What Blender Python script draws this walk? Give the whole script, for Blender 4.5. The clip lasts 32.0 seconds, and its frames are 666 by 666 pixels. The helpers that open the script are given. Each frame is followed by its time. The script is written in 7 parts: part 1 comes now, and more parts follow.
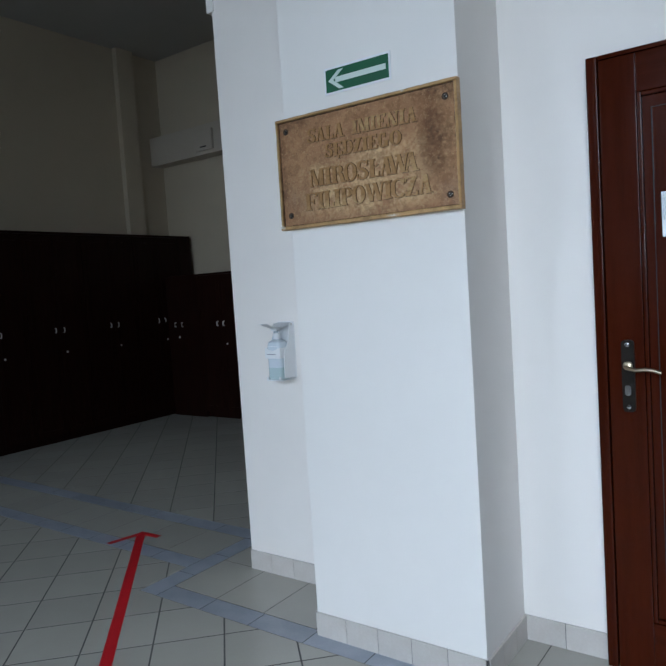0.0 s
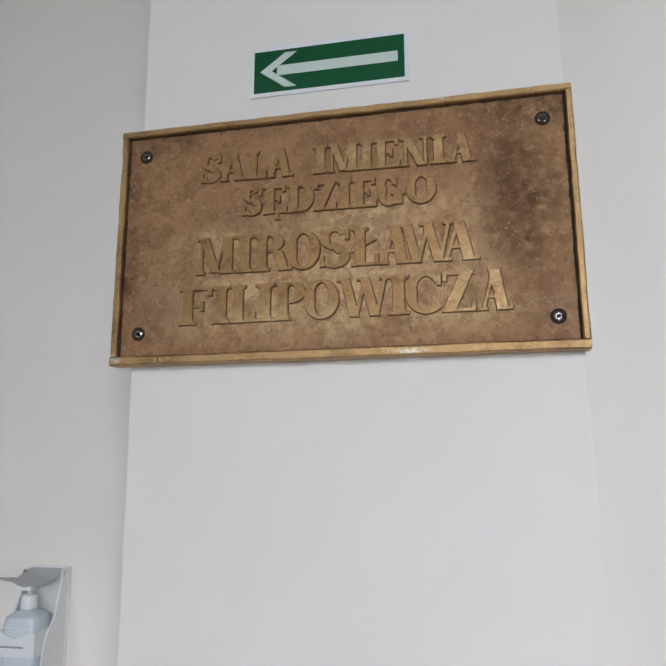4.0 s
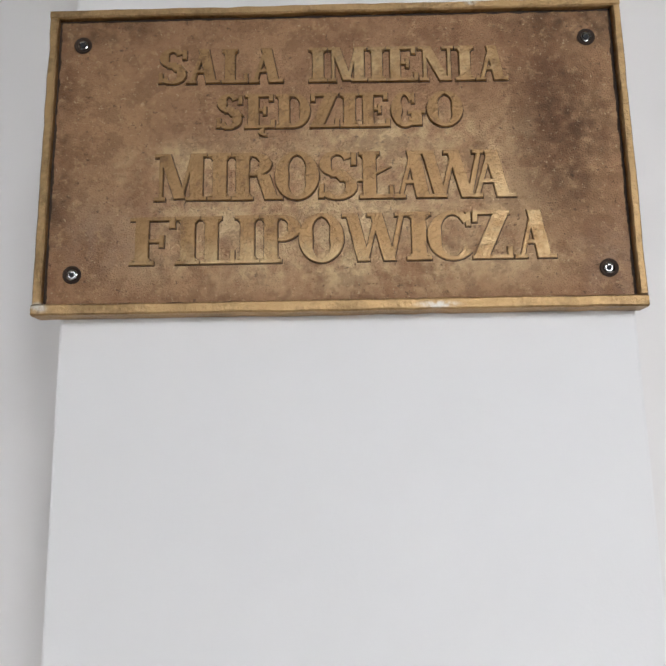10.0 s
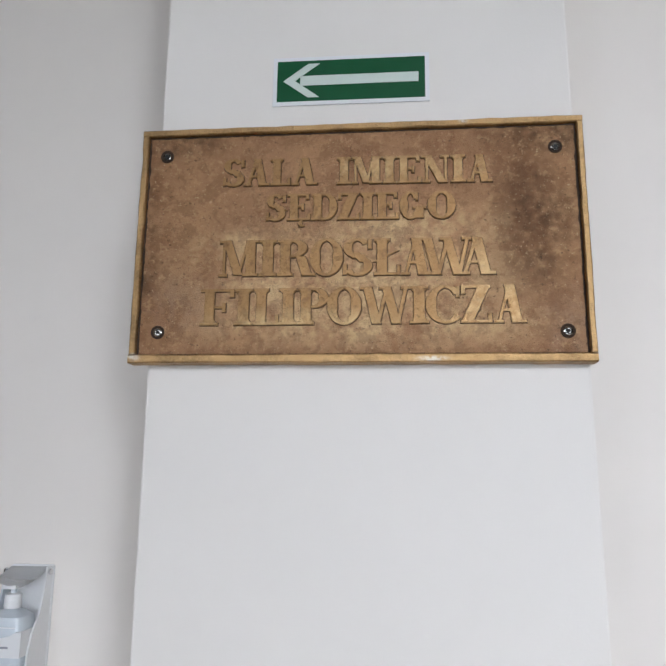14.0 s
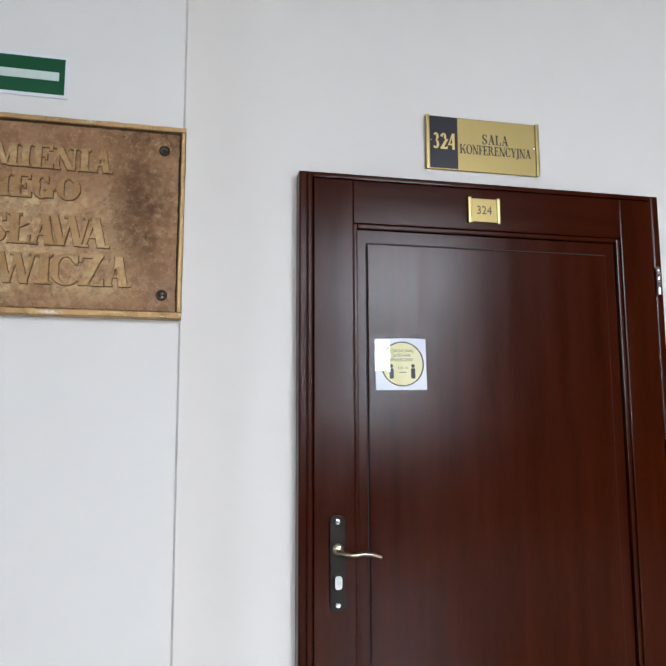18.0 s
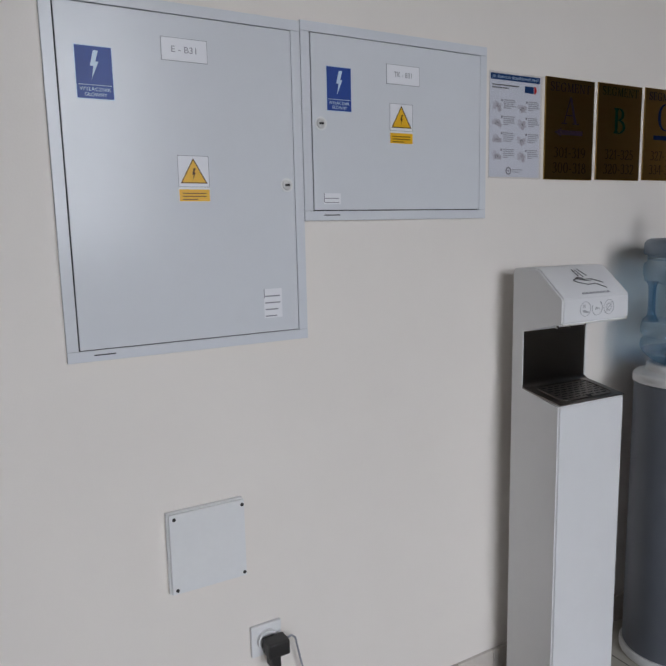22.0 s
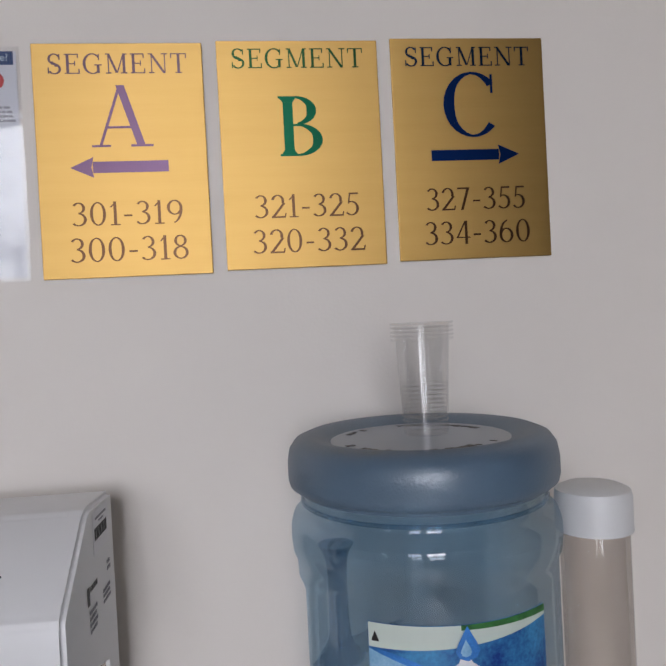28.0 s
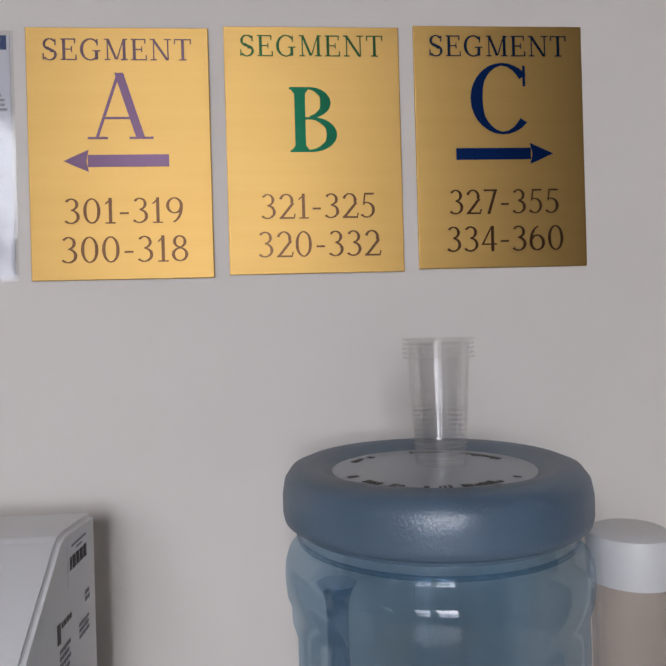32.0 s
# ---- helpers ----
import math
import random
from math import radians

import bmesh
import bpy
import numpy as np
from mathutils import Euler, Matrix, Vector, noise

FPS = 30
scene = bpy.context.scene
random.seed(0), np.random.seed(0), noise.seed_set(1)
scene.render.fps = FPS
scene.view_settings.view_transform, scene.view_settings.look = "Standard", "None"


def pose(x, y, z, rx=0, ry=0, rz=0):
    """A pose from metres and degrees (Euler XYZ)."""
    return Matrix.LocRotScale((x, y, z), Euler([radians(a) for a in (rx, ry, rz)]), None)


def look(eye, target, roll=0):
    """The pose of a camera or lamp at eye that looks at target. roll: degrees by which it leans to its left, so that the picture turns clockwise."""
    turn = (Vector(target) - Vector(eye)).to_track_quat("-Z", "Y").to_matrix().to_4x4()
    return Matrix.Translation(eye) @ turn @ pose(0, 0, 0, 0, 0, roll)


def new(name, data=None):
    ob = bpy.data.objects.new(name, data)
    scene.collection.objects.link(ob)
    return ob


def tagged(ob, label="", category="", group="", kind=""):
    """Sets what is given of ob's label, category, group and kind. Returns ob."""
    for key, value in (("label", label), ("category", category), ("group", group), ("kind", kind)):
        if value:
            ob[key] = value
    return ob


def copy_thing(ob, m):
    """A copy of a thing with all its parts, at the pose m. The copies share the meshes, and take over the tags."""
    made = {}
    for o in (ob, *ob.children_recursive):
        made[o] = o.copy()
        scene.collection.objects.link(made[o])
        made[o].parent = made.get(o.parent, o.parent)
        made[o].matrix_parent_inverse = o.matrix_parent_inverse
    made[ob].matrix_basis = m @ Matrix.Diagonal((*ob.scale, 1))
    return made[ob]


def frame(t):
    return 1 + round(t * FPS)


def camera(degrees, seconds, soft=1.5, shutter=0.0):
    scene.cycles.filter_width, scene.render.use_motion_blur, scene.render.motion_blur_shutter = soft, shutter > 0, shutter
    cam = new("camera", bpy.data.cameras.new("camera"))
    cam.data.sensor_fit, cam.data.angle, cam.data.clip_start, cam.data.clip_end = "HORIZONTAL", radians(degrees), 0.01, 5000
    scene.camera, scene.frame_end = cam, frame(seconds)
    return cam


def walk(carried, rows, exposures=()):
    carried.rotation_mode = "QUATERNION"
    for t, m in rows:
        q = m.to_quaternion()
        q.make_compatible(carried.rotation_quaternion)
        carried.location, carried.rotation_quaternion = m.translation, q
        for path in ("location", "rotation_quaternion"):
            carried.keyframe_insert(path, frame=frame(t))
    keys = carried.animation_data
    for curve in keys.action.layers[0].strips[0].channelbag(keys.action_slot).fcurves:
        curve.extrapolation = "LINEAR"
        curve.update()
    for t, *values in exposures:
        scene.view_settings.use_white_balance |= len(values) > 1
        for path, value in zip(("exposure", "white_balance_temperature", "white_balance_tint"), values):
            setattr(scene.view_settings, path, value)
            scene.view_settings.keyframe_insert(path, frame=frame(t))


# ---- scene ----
cam = camera(52.9, 32.0, soft=1.8)
PATH = [
    (0, (0.190, 0.266, 1.456), (-0.977, 1.884, 1.324), -3.7),
    (0.5, (-0.024, 0.439, 1.477), (-1.074, 2.140, 1.396), 0.5),
    (0.8, (-0.159, 0.550, 1.480), (-1.099, 2.315, 1.459), -1.3),
    (1, (-0.266, 0.596, 1.479), (-1.148, 2.390, 1.415), -1.9),
    (1.5, (-0.437, 0.832, 1.481), (-1.429, 2.569, 1.489), -2.5),
    (2, (-0.572, 0.941, 1.476), (-1.382, 2.769, 1.519), 1.0),
    (2.5, (-0.734, 1.000, 1.486), (-1.257, 2.929, 1.556), -1.4),
    (3, (-0.844, 1.076, 1.494), (-1.255, 3.029, 1.634), -0.3),
    (3.5, (-0.889, 1.223, 1.510), (-1.341, 3.148, 1.808), -0.6),
    (5.5, (-1.135, 1.525, 1.552), (-1.195, 3.470, 2.015), -1.1),
    (6, (-1.149, 1.574, 1.543), (-1.170, 3.525, 1.982), -0.6),
    (6.5, (-1.142, 1.589, 1.548), (-1.198, 3.533, 2.014), -0.5),
    (7, (-1.122, 1.579, 1.546), (-1.193, 3.518, 2.032), -1.1),
    (7.5, (-1.121, 1.574, 1.543), (-1.191, 3.512, 2.034), -0.9),
    (8, (-1.131, 1.571, 1.543), (-1.168, 3.509, 2.036), -0.6),
    (8.5, (-1.147, 1.561, 1.542), (-1.183, 3.497, 2.042), -0.4),
    (9, (-1.156, 1.552, 1.537), (-1.193, 3.496, 2.008), -0.8),
    (9.5, (-1.167, 1.550, 1.526), (-1.176, 3.510, 1.927), -0.9),
    (10, (-1.159, 1.549, 1.520), (-1.188, 3.517, 1.877), -1.1),
    (10.5, (-1.100, 1.565, 1.528), (-1.305, 3.522, 1.883), -1.8),
    (11, (-1.031, 1.548, 1.532), (-1.324, 3.487, 1.926), -1.6),
    (11.5, (-1.005, 1.528, 1.536), (-1.444, 3.440, 1.927), 0.6),
    (12, (-0.999, 1.525, 1.533), (-1.462, 3.436, 1.896), -0.1),
    (12.5, (-1.015, 1.487, 1.538), (-1.418, 3.398, 1.969), 1.4),
    (13, (-1.061, 1.428, 1.539), (-1.340, 3.361, 1.968), -0.3),
    (13.5, (-1.112, 1.350, 1.534), (-1.275, 3.301, 1.943), 0.2),
    (15.5, (-1.018, 1.089, 1.505), (-1.325, 3.033, 1.859), 0.9),
    (16, (-1.045, 1.016, 1.517), (-1.249, 2.982, 1.824), 0.5),
    (16.5, (-1.070, 0.927, 1.500), (-1.046, 2.907, 1.780), 0.8),
    (17, (-1.057, 0.901, 1.490), (-0.827, 2.873, 1.724), 0.4),
    (17.5, (-0.940, 0.900, 1.490), (-0.479, 2.830, 1.740), -1.8),
    (18, (-0.754, 0.895, 1.490), (-0.330, 2.834, 1.731), -0.2),
    (18.5, (-0.624, 0.920, 1.474), (0.013, 2.810, 1.618), -1.7),
    (19, (-0.471, 1.046, 1.478), (0.357, 2.864, 1.564), 0.5),
    (19.5, (-0.254, 1.091, 1.505), (0.579, 2.909, 1.484), -2.6),
    (20, (0.018, 1.085, 1.506), (0.714, 2.959, 1.471), -0.8),
    (20.5, (0.213, 1.082, 1.468), (1.033, 2.901, 1.336), -2.8),
    (21, (0.404, 1.216, 1.481), (1.470, 2.902, 1.332), 1.4),
    (21.5, (0.595, 1.313, 1.429), (1.658, 2.991, 1.195), -0.1),
    (22, (0.808, 1.314, 1.454), (1.788, 3.031, 1.149), -1.3),
    (22.5, (1.038, 1.281, 1.431), (2.046, 2.976, 1.101), -1.5),
    (23, (1.247, 1.377, 1.423), (2.445, 2.948, 1.113), -0.1),
    (23.3, (1.379, 1.414, 1.447), (2.632, 2.921, 1.047), -1.4),
    (23.5, (1.453, 1.420, 1.427), (2.613, 3.000, 1.033), -3.1),
    (24, (1.654, 1.354, 1.456), (2.659, 3.062, 1.180), -1.1),
    (24.2, (1.724, 1.357, 1.457), (2.709, 3.074, 1.169), -1.5),
    (24.5, (1.809, 1.371, 1.437), (2.763, 3.104, 1.141), -2.5),
    (25, (1.966, 1.519, 1.445), (2.978, 3.217, 1.142), 0.0),
    (25.5, (2.107, 1.522, 1.457), (2.959, 3.313, 1.201), -2.7),
    (26, (2.292, 1.464, 1.458), (2.985, 3.335, 1.326), -3.1),
    (26.5, (2.419, 1.530, 1.457), (2.972, 3.448, 1.328), -3.9),
    (28.5, (2.688, 1.978, 1.525), (2.882, 3.969, 1.521), -2.4),
    (29, (2.683, 1.991, 1.522), (2.881, 3.981, 1.519), -2.1),
    (29.5, (2.680, 1.988, 1.521), (2.875, 3.979, 1.528), -1.9),
    (30, (2.682, 1.986, 1.518), (2.864, 3.978, 1.531), -2.1),
    (30.5, (2.687, 1.984, 1.519), (2.866, 3.976, 1.521), -2.4),
    (31, (2.690, 1.982, 1.519), (2.859, 3.974, 1.518), -2.2),
    (31.5, (2.686, 1.982, 1.522), (2.845, 3.976, 1.508), -1.6),
    (32, (2.694, 1.981, 1.520), (2.848, 3.975, 1.520), -1.6),
]
EXPOSURES = [
    (0.0, -0.42, 5550, 6), (1.0, -0.40, 6000, 9), (2.0, -0.42, 6250, 11), (3.5, -0.40, 6400, 12), (6.0, -0.22, 6450, 13), (9.0, -0.22, 6450, 13), (13.0, -0.22, 6400, 13),
    (16.0, -0.32, 6350, 14), (17.0, -0.44, 6350, 13), (18.0, -0.22, 6250, 11), (19.0, -0.04, 5750, 8), (20.0, -0.16, 5950, 8), (21.0, -1.05, 6150, 8), (22.0, -1.13, 6550, 14), (24.0, -0.80, 6850, 17),
    (26.0, -0.84, 6850, 17), (28.5, -0.97, 6700, 18), (32.0, -0.97, 6700, 18)]
walk(cam, [(t, look(eye, target, roll)) for t, eye, target, roll in PATH], EXPOSURES)

# ---- world and large lights ----
world = bpy.data.worlds.new("sky")
scene.world = world
world.use_nodes = True
wn = world.node_tree.nodes
sky = wn.new("ShaderNodeTexSky")
sky.sky_type, sky.sun_disc = "NISHITA", False
sky.sun_elevation, sky.sun_rotation = radians(38), radians(20)
world.node_tree.links.new(sky.outputs[0], wn["Background"].inputs[0])
wn["Background"].inputs[1].default_value = 0.06

sun = new("sun", bpy.data.lights.new("sun", "SUN"))
sun.data.energy, sun.data.angle, sun.data.color = 0.8, radians(14), (1.0, 0.97, 0.92)
sun.matrix_world = look((0, 0, 20), (-3.0, -14.0, 4.0))

SOUTH, NORTH, CEIL = -4.4, 2.8, 4.6
# first window is unseen, added to light the wall left of the pilaster
WINDOWS = [(-4.9, -3.6), (-0.70, 0.75), (1.35, 3.00)]
SILL, HEAD = 0.95, 4.2
for x0, x1 in WINDOWS:
    lamp = new("window_daylight", bpy.data.lights.new("window_daylight", "AREA"))
    lamp.data.shape, lamp.data.size, lamp.data.size_y = "RECTANGLE", x1 - x0, 3.15
    lamp.data.energy, lamp.data.color = 210 if x0 > 1 else 88 if x0 > -1 else 70, (0.86, 0.93, 1.0)
    lamp.data.spread = radians(108)
    lamp.matrix_world = look(((x0 + x1) / 2, SOUTH - 0.32, 2.6), ((x0 + x1) / 2, 0, -0.6))


# ---- materials ----
def mat(name, col, rough=0.5, metal=0.0, var=0.08, scale=3.0, bump=0.0, bscale=80.0, other=None, coat=0.0, rvar=0.0, spread=None, spec=0.5):
    """A surface whose colour drifts between col and a second tone at two scales, with fine relief."""
    m = bpy.data.materials.new(name)
    m.use_nodes = True
    n, li = m.node_tree.nodes, m.node_tree.links
    b = n["Principled BSDF"]
    co = n.new("ShaderNodeTexCoord")
    big, small = n.new("ShaderNodeTexNoise"), n.new("ShaderNodeTexNoise")
    for nd, sc, de in ((big, scale, 4.0), (small, scale * 11, 6.0)):
        nd.inputs["Scale"].default_value, nd.inputs["Detail"].default_value = sc, de
        li.new(co.outputs["Object"], nd.inputs["Vector"])
    add = n.new("ShaderNodeMath")
    add.operation = "MULTIPLY_ADD"
    li.new(small.outputs[0], add.inputs[0])
    add.inputs[1].default_value = 0.45
    li.new(big.outputs[0], add.inputs[2])
    ramp = n.new("ShaderNodeMapRange")
    lo, hi = spread or (0.45, 1.0)
    ramp.inputs[1].default_value, ramp.inputs[2].default_value = lo, hi
    li.new(add.outputs[0], ramp.inputs[0])
    mix = n.new("ShaderNodeMix")
    mix.data_type = "RGBA"
    two = other or tuple(min(1.0, c * (1 + var)) for c in col)
    one = col if other else tuple(c * (1 - var) for c in col)
    mix.inputs[6].default_value, mix.inputs[7].default_value = (*one, 1), (*two, 1)
    li.new(ramp.outputs[0], mix.inputs[0])
    li.new(mix.outputs[2], b.inputs["Base Color"])
    b.inputs["Metallic"].default_value, b.inputs["Roughness"].default_value = metal, rough
    b.inputs["Coat Weight"].default_value = coat
    b.inputs["Specular IOR Level"].default_value = spec
    b.inputs["Coat Roughness"].default_value = 0.06
    if rvar:
        rr = n.new("ShaderNodeMapRange")
        rr.inputs[1].default_value, rr.inputs[2].default_value = 0.3, 0.7
        rr.inputs[3].default_value, rr.inputs[4].default_value = rough - rvar, rough + rvar
        li.new(big.outputs[0], rr.inputs[0])
        li.new(rr.outputs[0], b.inputs["Roughness"])
    if bump:
        fine, bu = n.new("ShaderNodeTexNoise"), n.new("ShaderNodeBump")
        fine.inputs["Scale"].default_value, fine.inputs["Detail"].default_value = bscale, 5.0
        li.new(co.outputs["Object"], fine.inputs["Vector"])
        bu.inputs["Strength"].default_value, bu.inputs["Distance"].default_value = bump, 0.004
        li.new(fine.outputs[0], bu.inputs["Height"])
        li.new(bu.outputs[0], b.inputs["Normal"])
    return m


def stretched(m, sx, sy, sz):
    """Turns all noise of a material into streaks along one axis."""
    n, li = m.node_tree.nodes, m.node_tree.links
    co = next(x for x in n if x.type == "TEX_COORD")
    mp = n.new("ShaderNodeMapping")
    mp.inputs["Scale"].default_value = (sx, sy, sz)
    li.new(co.outputs["Object"], mp.inputs["Vector"])
    for x in n:
        if x.type == "TEX_NOISE":
            li.new(mp.outputs[0], x.inputs["Vector"])
    return m


def randomised(m, islands, amount=0.25):
    """Gives every piece its own brightness."""
    n, li = m.node_tree.nodes, m.node_tree.links
    src = n.new("ShaderNodeNewGeometry") if islands else n.new("ShaderNodeObjectInfo")
    out = src.outputs["Random Per Island"] if islands else src.outputs["Random"]
    hsv, mr = n.new("ShaderNodeHueSaturation"), n.new("ShaderNodeMapRange")
    mr.inputs[3].default_value, mr.inputs[4].default_value = 1 - amount, 1 + amount
    li.new(out, mr.inputs[0])
    li.new(mr.outputs[0], hsv.inputs["Value"])
    b = n["Principled BSDF"]
    old = b.inputs["Base Color"].links[0].from_socket
    li.new(old, hsv.inputs["Color"])
    li.new(hsv.outputs[0], b.inputs["Base Color"])
    return m


def glassy(name, col, rough=0.03, ior=1.45, weight=1.0):
    m = mat(name, col, rough, var=0.03)
    b = m.node_tree.nodes["Principled BSDF"]
    b.inputs["Transmission Weight"].default_value, b.inputs["IOR"].default_value = weight, ior
    return m


# brown chosen for what the gold signs reflect from an unseen wall
REFLECTWALL = mat("far_wall_reflection_brown", (0.14, 0.07, 0.028), 0.7, var=0.04, scale=0.8, bump=0.08, bscale=200)
# white duct painted dimmer to sit in the hall's shade
DUCT = mat("dimmed_duct_paint", (0.48, 0.42, 0.34), 0.6, var=0.03, scale=2, bump=0.05, bscale=150)
# cream hall paint darkened and warmed in colour for the hall's dim light
HALLWALL = mat("dimmed_hall_cream", (0.50, 0.425, 0.315), 0.65, var=0.03, scale=0.7, bump=0.10, bscale=220)
WALL = mat("cream_wall_paint", (0.825, 0.772, 0.718), 0.62, var=0.02, scale=0.7, bump=0.06, bscale=220, rvar=0.05)
WHITEWALL = mat("white_wall_paint", (0.82, 0.778, 0.732), 0.6, var=0.018, scale=0.8, bump=0.045, bscale=220)
# near black, set for dark reflections in the gold signs and steel
DARKWALL = mat("passage_reflection_brown", (0.050, 0.013, 0.004), 0.7, var=0.06, scale=0.8, bump=0.08, bscale=200)
# brown given to the unseen window wall to weaken bounce and reflections
DIMWALL = mat("bounce_dimming_brown", (0.12, 0.085, 0.06), 0.7, var=0.05, scale=0.8, bump=0.08, bscale=200)
# grey instead of white, so less light bounces off the ceiling
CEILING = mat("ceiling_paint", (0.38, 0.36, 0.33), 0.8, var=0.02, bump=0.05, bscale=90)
TILE = randomised(mat("beige_floor_tile", (0.43, 0.41, 0.36), 0.26, other=(0.455, 0.434, 0.383), scale=5, bump=0.02, bscale=60), False, 0.05)
TILES = randomised(mat("beige_floor_tiles", (0.43, 0.41, 0.36), 0.26, other=(0.455, 0.434, 0.383), scale=5, bump=0.02, bscale=60), True, 0.05)
BAND = randomised(mat("blue_grey_tile", (0.28, 0.31, 0.37), 0.3, other=(0.40, 0.42, 0.47), scale=9, bump=0.06, bscale=70), False, 0.12)
GROUT = mat("dark_grout", (0.09, 0.085, 0.08), 0.9, var=0.2, scale=12, bump=0.2)
SKIRT = randomised(mat("skirting_tile", (0.50, 0.45, 0.40), 0.3, other=(0.60, 0.56, 0.52), scale=9, bump=0.04), False, 0.07)
TAPE = mat("red_tape", (0.55, 0.012, 0.02), 0.4, var=0.12, scale=9, bump=0.06, bscale=120)
DARKWOOD = stretched(mat("dark_cabinet_wood", (0.008, 0.0025, 0.0015), 0.40, other=(0.018, 0.005, 0.003), scale=5, spec=0.12, bump=0.05, bscale=60), 6, 6, 0.6)
MAHOG = stretched(mat("mahogany_veneer", (0.031, 0.0046, 0.0009), 0.175, other=(0.052, 0.0076, 0.0014), scale=3, bump=0.02, bscale=130, spec=0.18, rvar=0.03), 7, 7, 0.55)
MAHOGH = stretched(mat("mahogany_rail", (0.031, 0.0046, 0.0009), 0.175, other=(0.052, 0.0076, 0.0014), scale=3, bump=0.02, bscale=130, spec=0.18, rvar=0.03), 0.55, 7, 7)
PLAQUE = mat("cast_bronze_patina", (0.300, 0.150, 0.070), 0.50, metal=0.55, other=(0.46, 0.262, 0.130), scale=9, bump=0.6, bscale=420, spread=(0.50, 0.95), rvar=0.07)
BRONZE = mat("rubbed_bronze", (0.285, 0.155, 0.060), 0.44, metal=0.7, other=(0.41, 0.24, 0.100), scale=24, bump=0.40, bscale=260, rvar=0.07)
RIM = mat("worn_bronze_rim", (0.24, 0.145, 0.065), 0.44, metal=0.9, other=(0.52, 0.33, 0.15), scale=16, bump=0.55, bscale=240, spread=(0.45, 0.80), rvar=0.08)
# serves grime along the rim and painted shade round letters and screws
GRIMESHADE = mat("dark_bronze_grime_shade", (0.045, 0.024, 0.013), 0.7, metal=0.3, var=0.3, scale=40, bump=0.3)
GOLD = stretched(mat("brushed_gold_plate", (0.46, 0.281, 0.090), 0.43, metal=1.0, other=(0.49, 0.304, 0.101), scale=5, bump=0.02, bscale=260), 0.3, 1, 9)
DOORGOLD = mat("dull_gold_plate", (0.36, 0.265, 0.105), 0.46, metal=1.0, other=(0.40, 0.30, 0.125), scale=8, bump=0.03, bscale=160, rvar=0.04)
ZINC = mat("zinc_lock", (0.72, 0.71, 0.69), 0.32, metal=0.5, var=0.1, scale=40)
AGED = mat("dull_brass_lever", (0.40, 0.33, 0.23), 0.34, metal=1.0, var=0.25, scale=30, bump=0.05)
BRASS = mat("brass", (0.60, 0.45, 0.19), 0.30, metal=1.0, var=0.12, scale=20, bump=0.05)
STEEL = stretched(mat("brushed_steel", (0.24, 0.215, 0.195), 0.33, metal=1.0, var=0.012, scale=30, bump=0.02, bscale=240, rvar=0.03), 0.05, 1, 14)
SATIN = mat("satin_steel_recess", (0.265, 0.235, 0.215), 0.33, metal=1.0, other=(0.285, 0.253, 0.232), scale=6, bump=0.0, bscale=140)
STEELV = stretched(mat("brushed_steel_body", (0.33, 0.335, 0.35), 0.30, metal=1.0, var=0.10, scale=14, bump=0.06, bscale=120), 1, 1, 0.05)
RINGSTEEL = mat("polished_ring_steel", (0.40, 0.375, 0.35), 0.17, metal=1.0, var=0.04, scale=12, rvar=0.03)
LIDSTEEL = mat("worn_steel_lid", (0.36, 0.31, 0.25), 0.34, metal=1.0, var=0.12, scale=10, bump=0.06, bscale=100, rvar=0.06)
CHROME = mat("chrome", (0.75, 0.75, 0.76), 0.15, metal=1.0, var=0.06, scale=30)
IRON = mat("blackened_metal", (0.018, 0.014, 0.011), 0.35, metal=0.8, var=0.3, scale=25, bump=0.1)
WHITE = mat("white_enamel", (0.80, 0.80, 0.81), 0.34, var=0.02, scale=2, bump=0.02, bscale=90)
BOXGREY = mat("light_grey_enamel", (0.70, 0.715, 0.745), 0.21, var=0.02, scale=2, bump=0.05, bscale=8, spec=0.27)
PLASTIC = mat("white_plastic", (0.78, 0.78, 0.78), 0.36, var=0.03, scale=6, bump=0.03)
PAPER = mat("white_paper", (0.82, 0.82, 0.85), 0.45, var=0.02, scale=6)
LAMINATE = mat("leaflet_paper", (0.76, 0.77, 0.82), 0.5, var=0.02, scale=4)
GREEN = mat("sign_green", (0.0, 0.080, 0.026), 0.35, var=0.06, scale=6)
GLOWWHITE = mat("pale_sign_film", (0.62, 0.70, 0.64), 0.4, var=0.04, scale=8)
BLUE = mat("sign_blue", (0.004, 0.045, 0.27), 0.45, var=0.08, scale=10)
LABELBLUE = mat("label_blue", (0.005, 0.034, 0.22), 0.32, other=(0.05, 0.30, 0.58), scale=26, spread=(0.52, 0.90))
SKYBLUE = mat("label_sky_blue", (0.08, 0.30, 0.55), 0.4, other=(0.42, 0.66, 0.82), scale=45)
MIDBLUE = mat("label_mid_blue", (0.03, 0.20, 0.58), 0.4, var=0.35, scale=60)
LEAF = mat("label_leaf_green", (0.035, 0.17, 0.045), 0.4, var=0.5, scale=120)
PALE = mat("label_pale_blue", (0.55, 0.68, 0.80), 0.4, var=0.05)
YELLOW = mat("warning_yellow", (0.82, 0.45, 0.01), 0.4, var=0.06, scale=12)
STICKER = mat("faded_yellow_print", (0.66, 0.58, 0.22), 0.35, var=0.06, scale=9, coat=0.25)
INK = mat("dark_ink", (0.02, 0.018, 0.018), 0.5, var=0.1)
PRINTGREY = mat("fine_grey_print", (0.36, 0.36, 0.40), 0.55, var=0.08)
ICONGREY = mat("pale_grey_print", (0.43, 0.43, 0.45), 0.5, var=0.06)
GREYINK = mat("grey_ink", (0.27, 0.27, 0.30), 0.6, var=0.1)
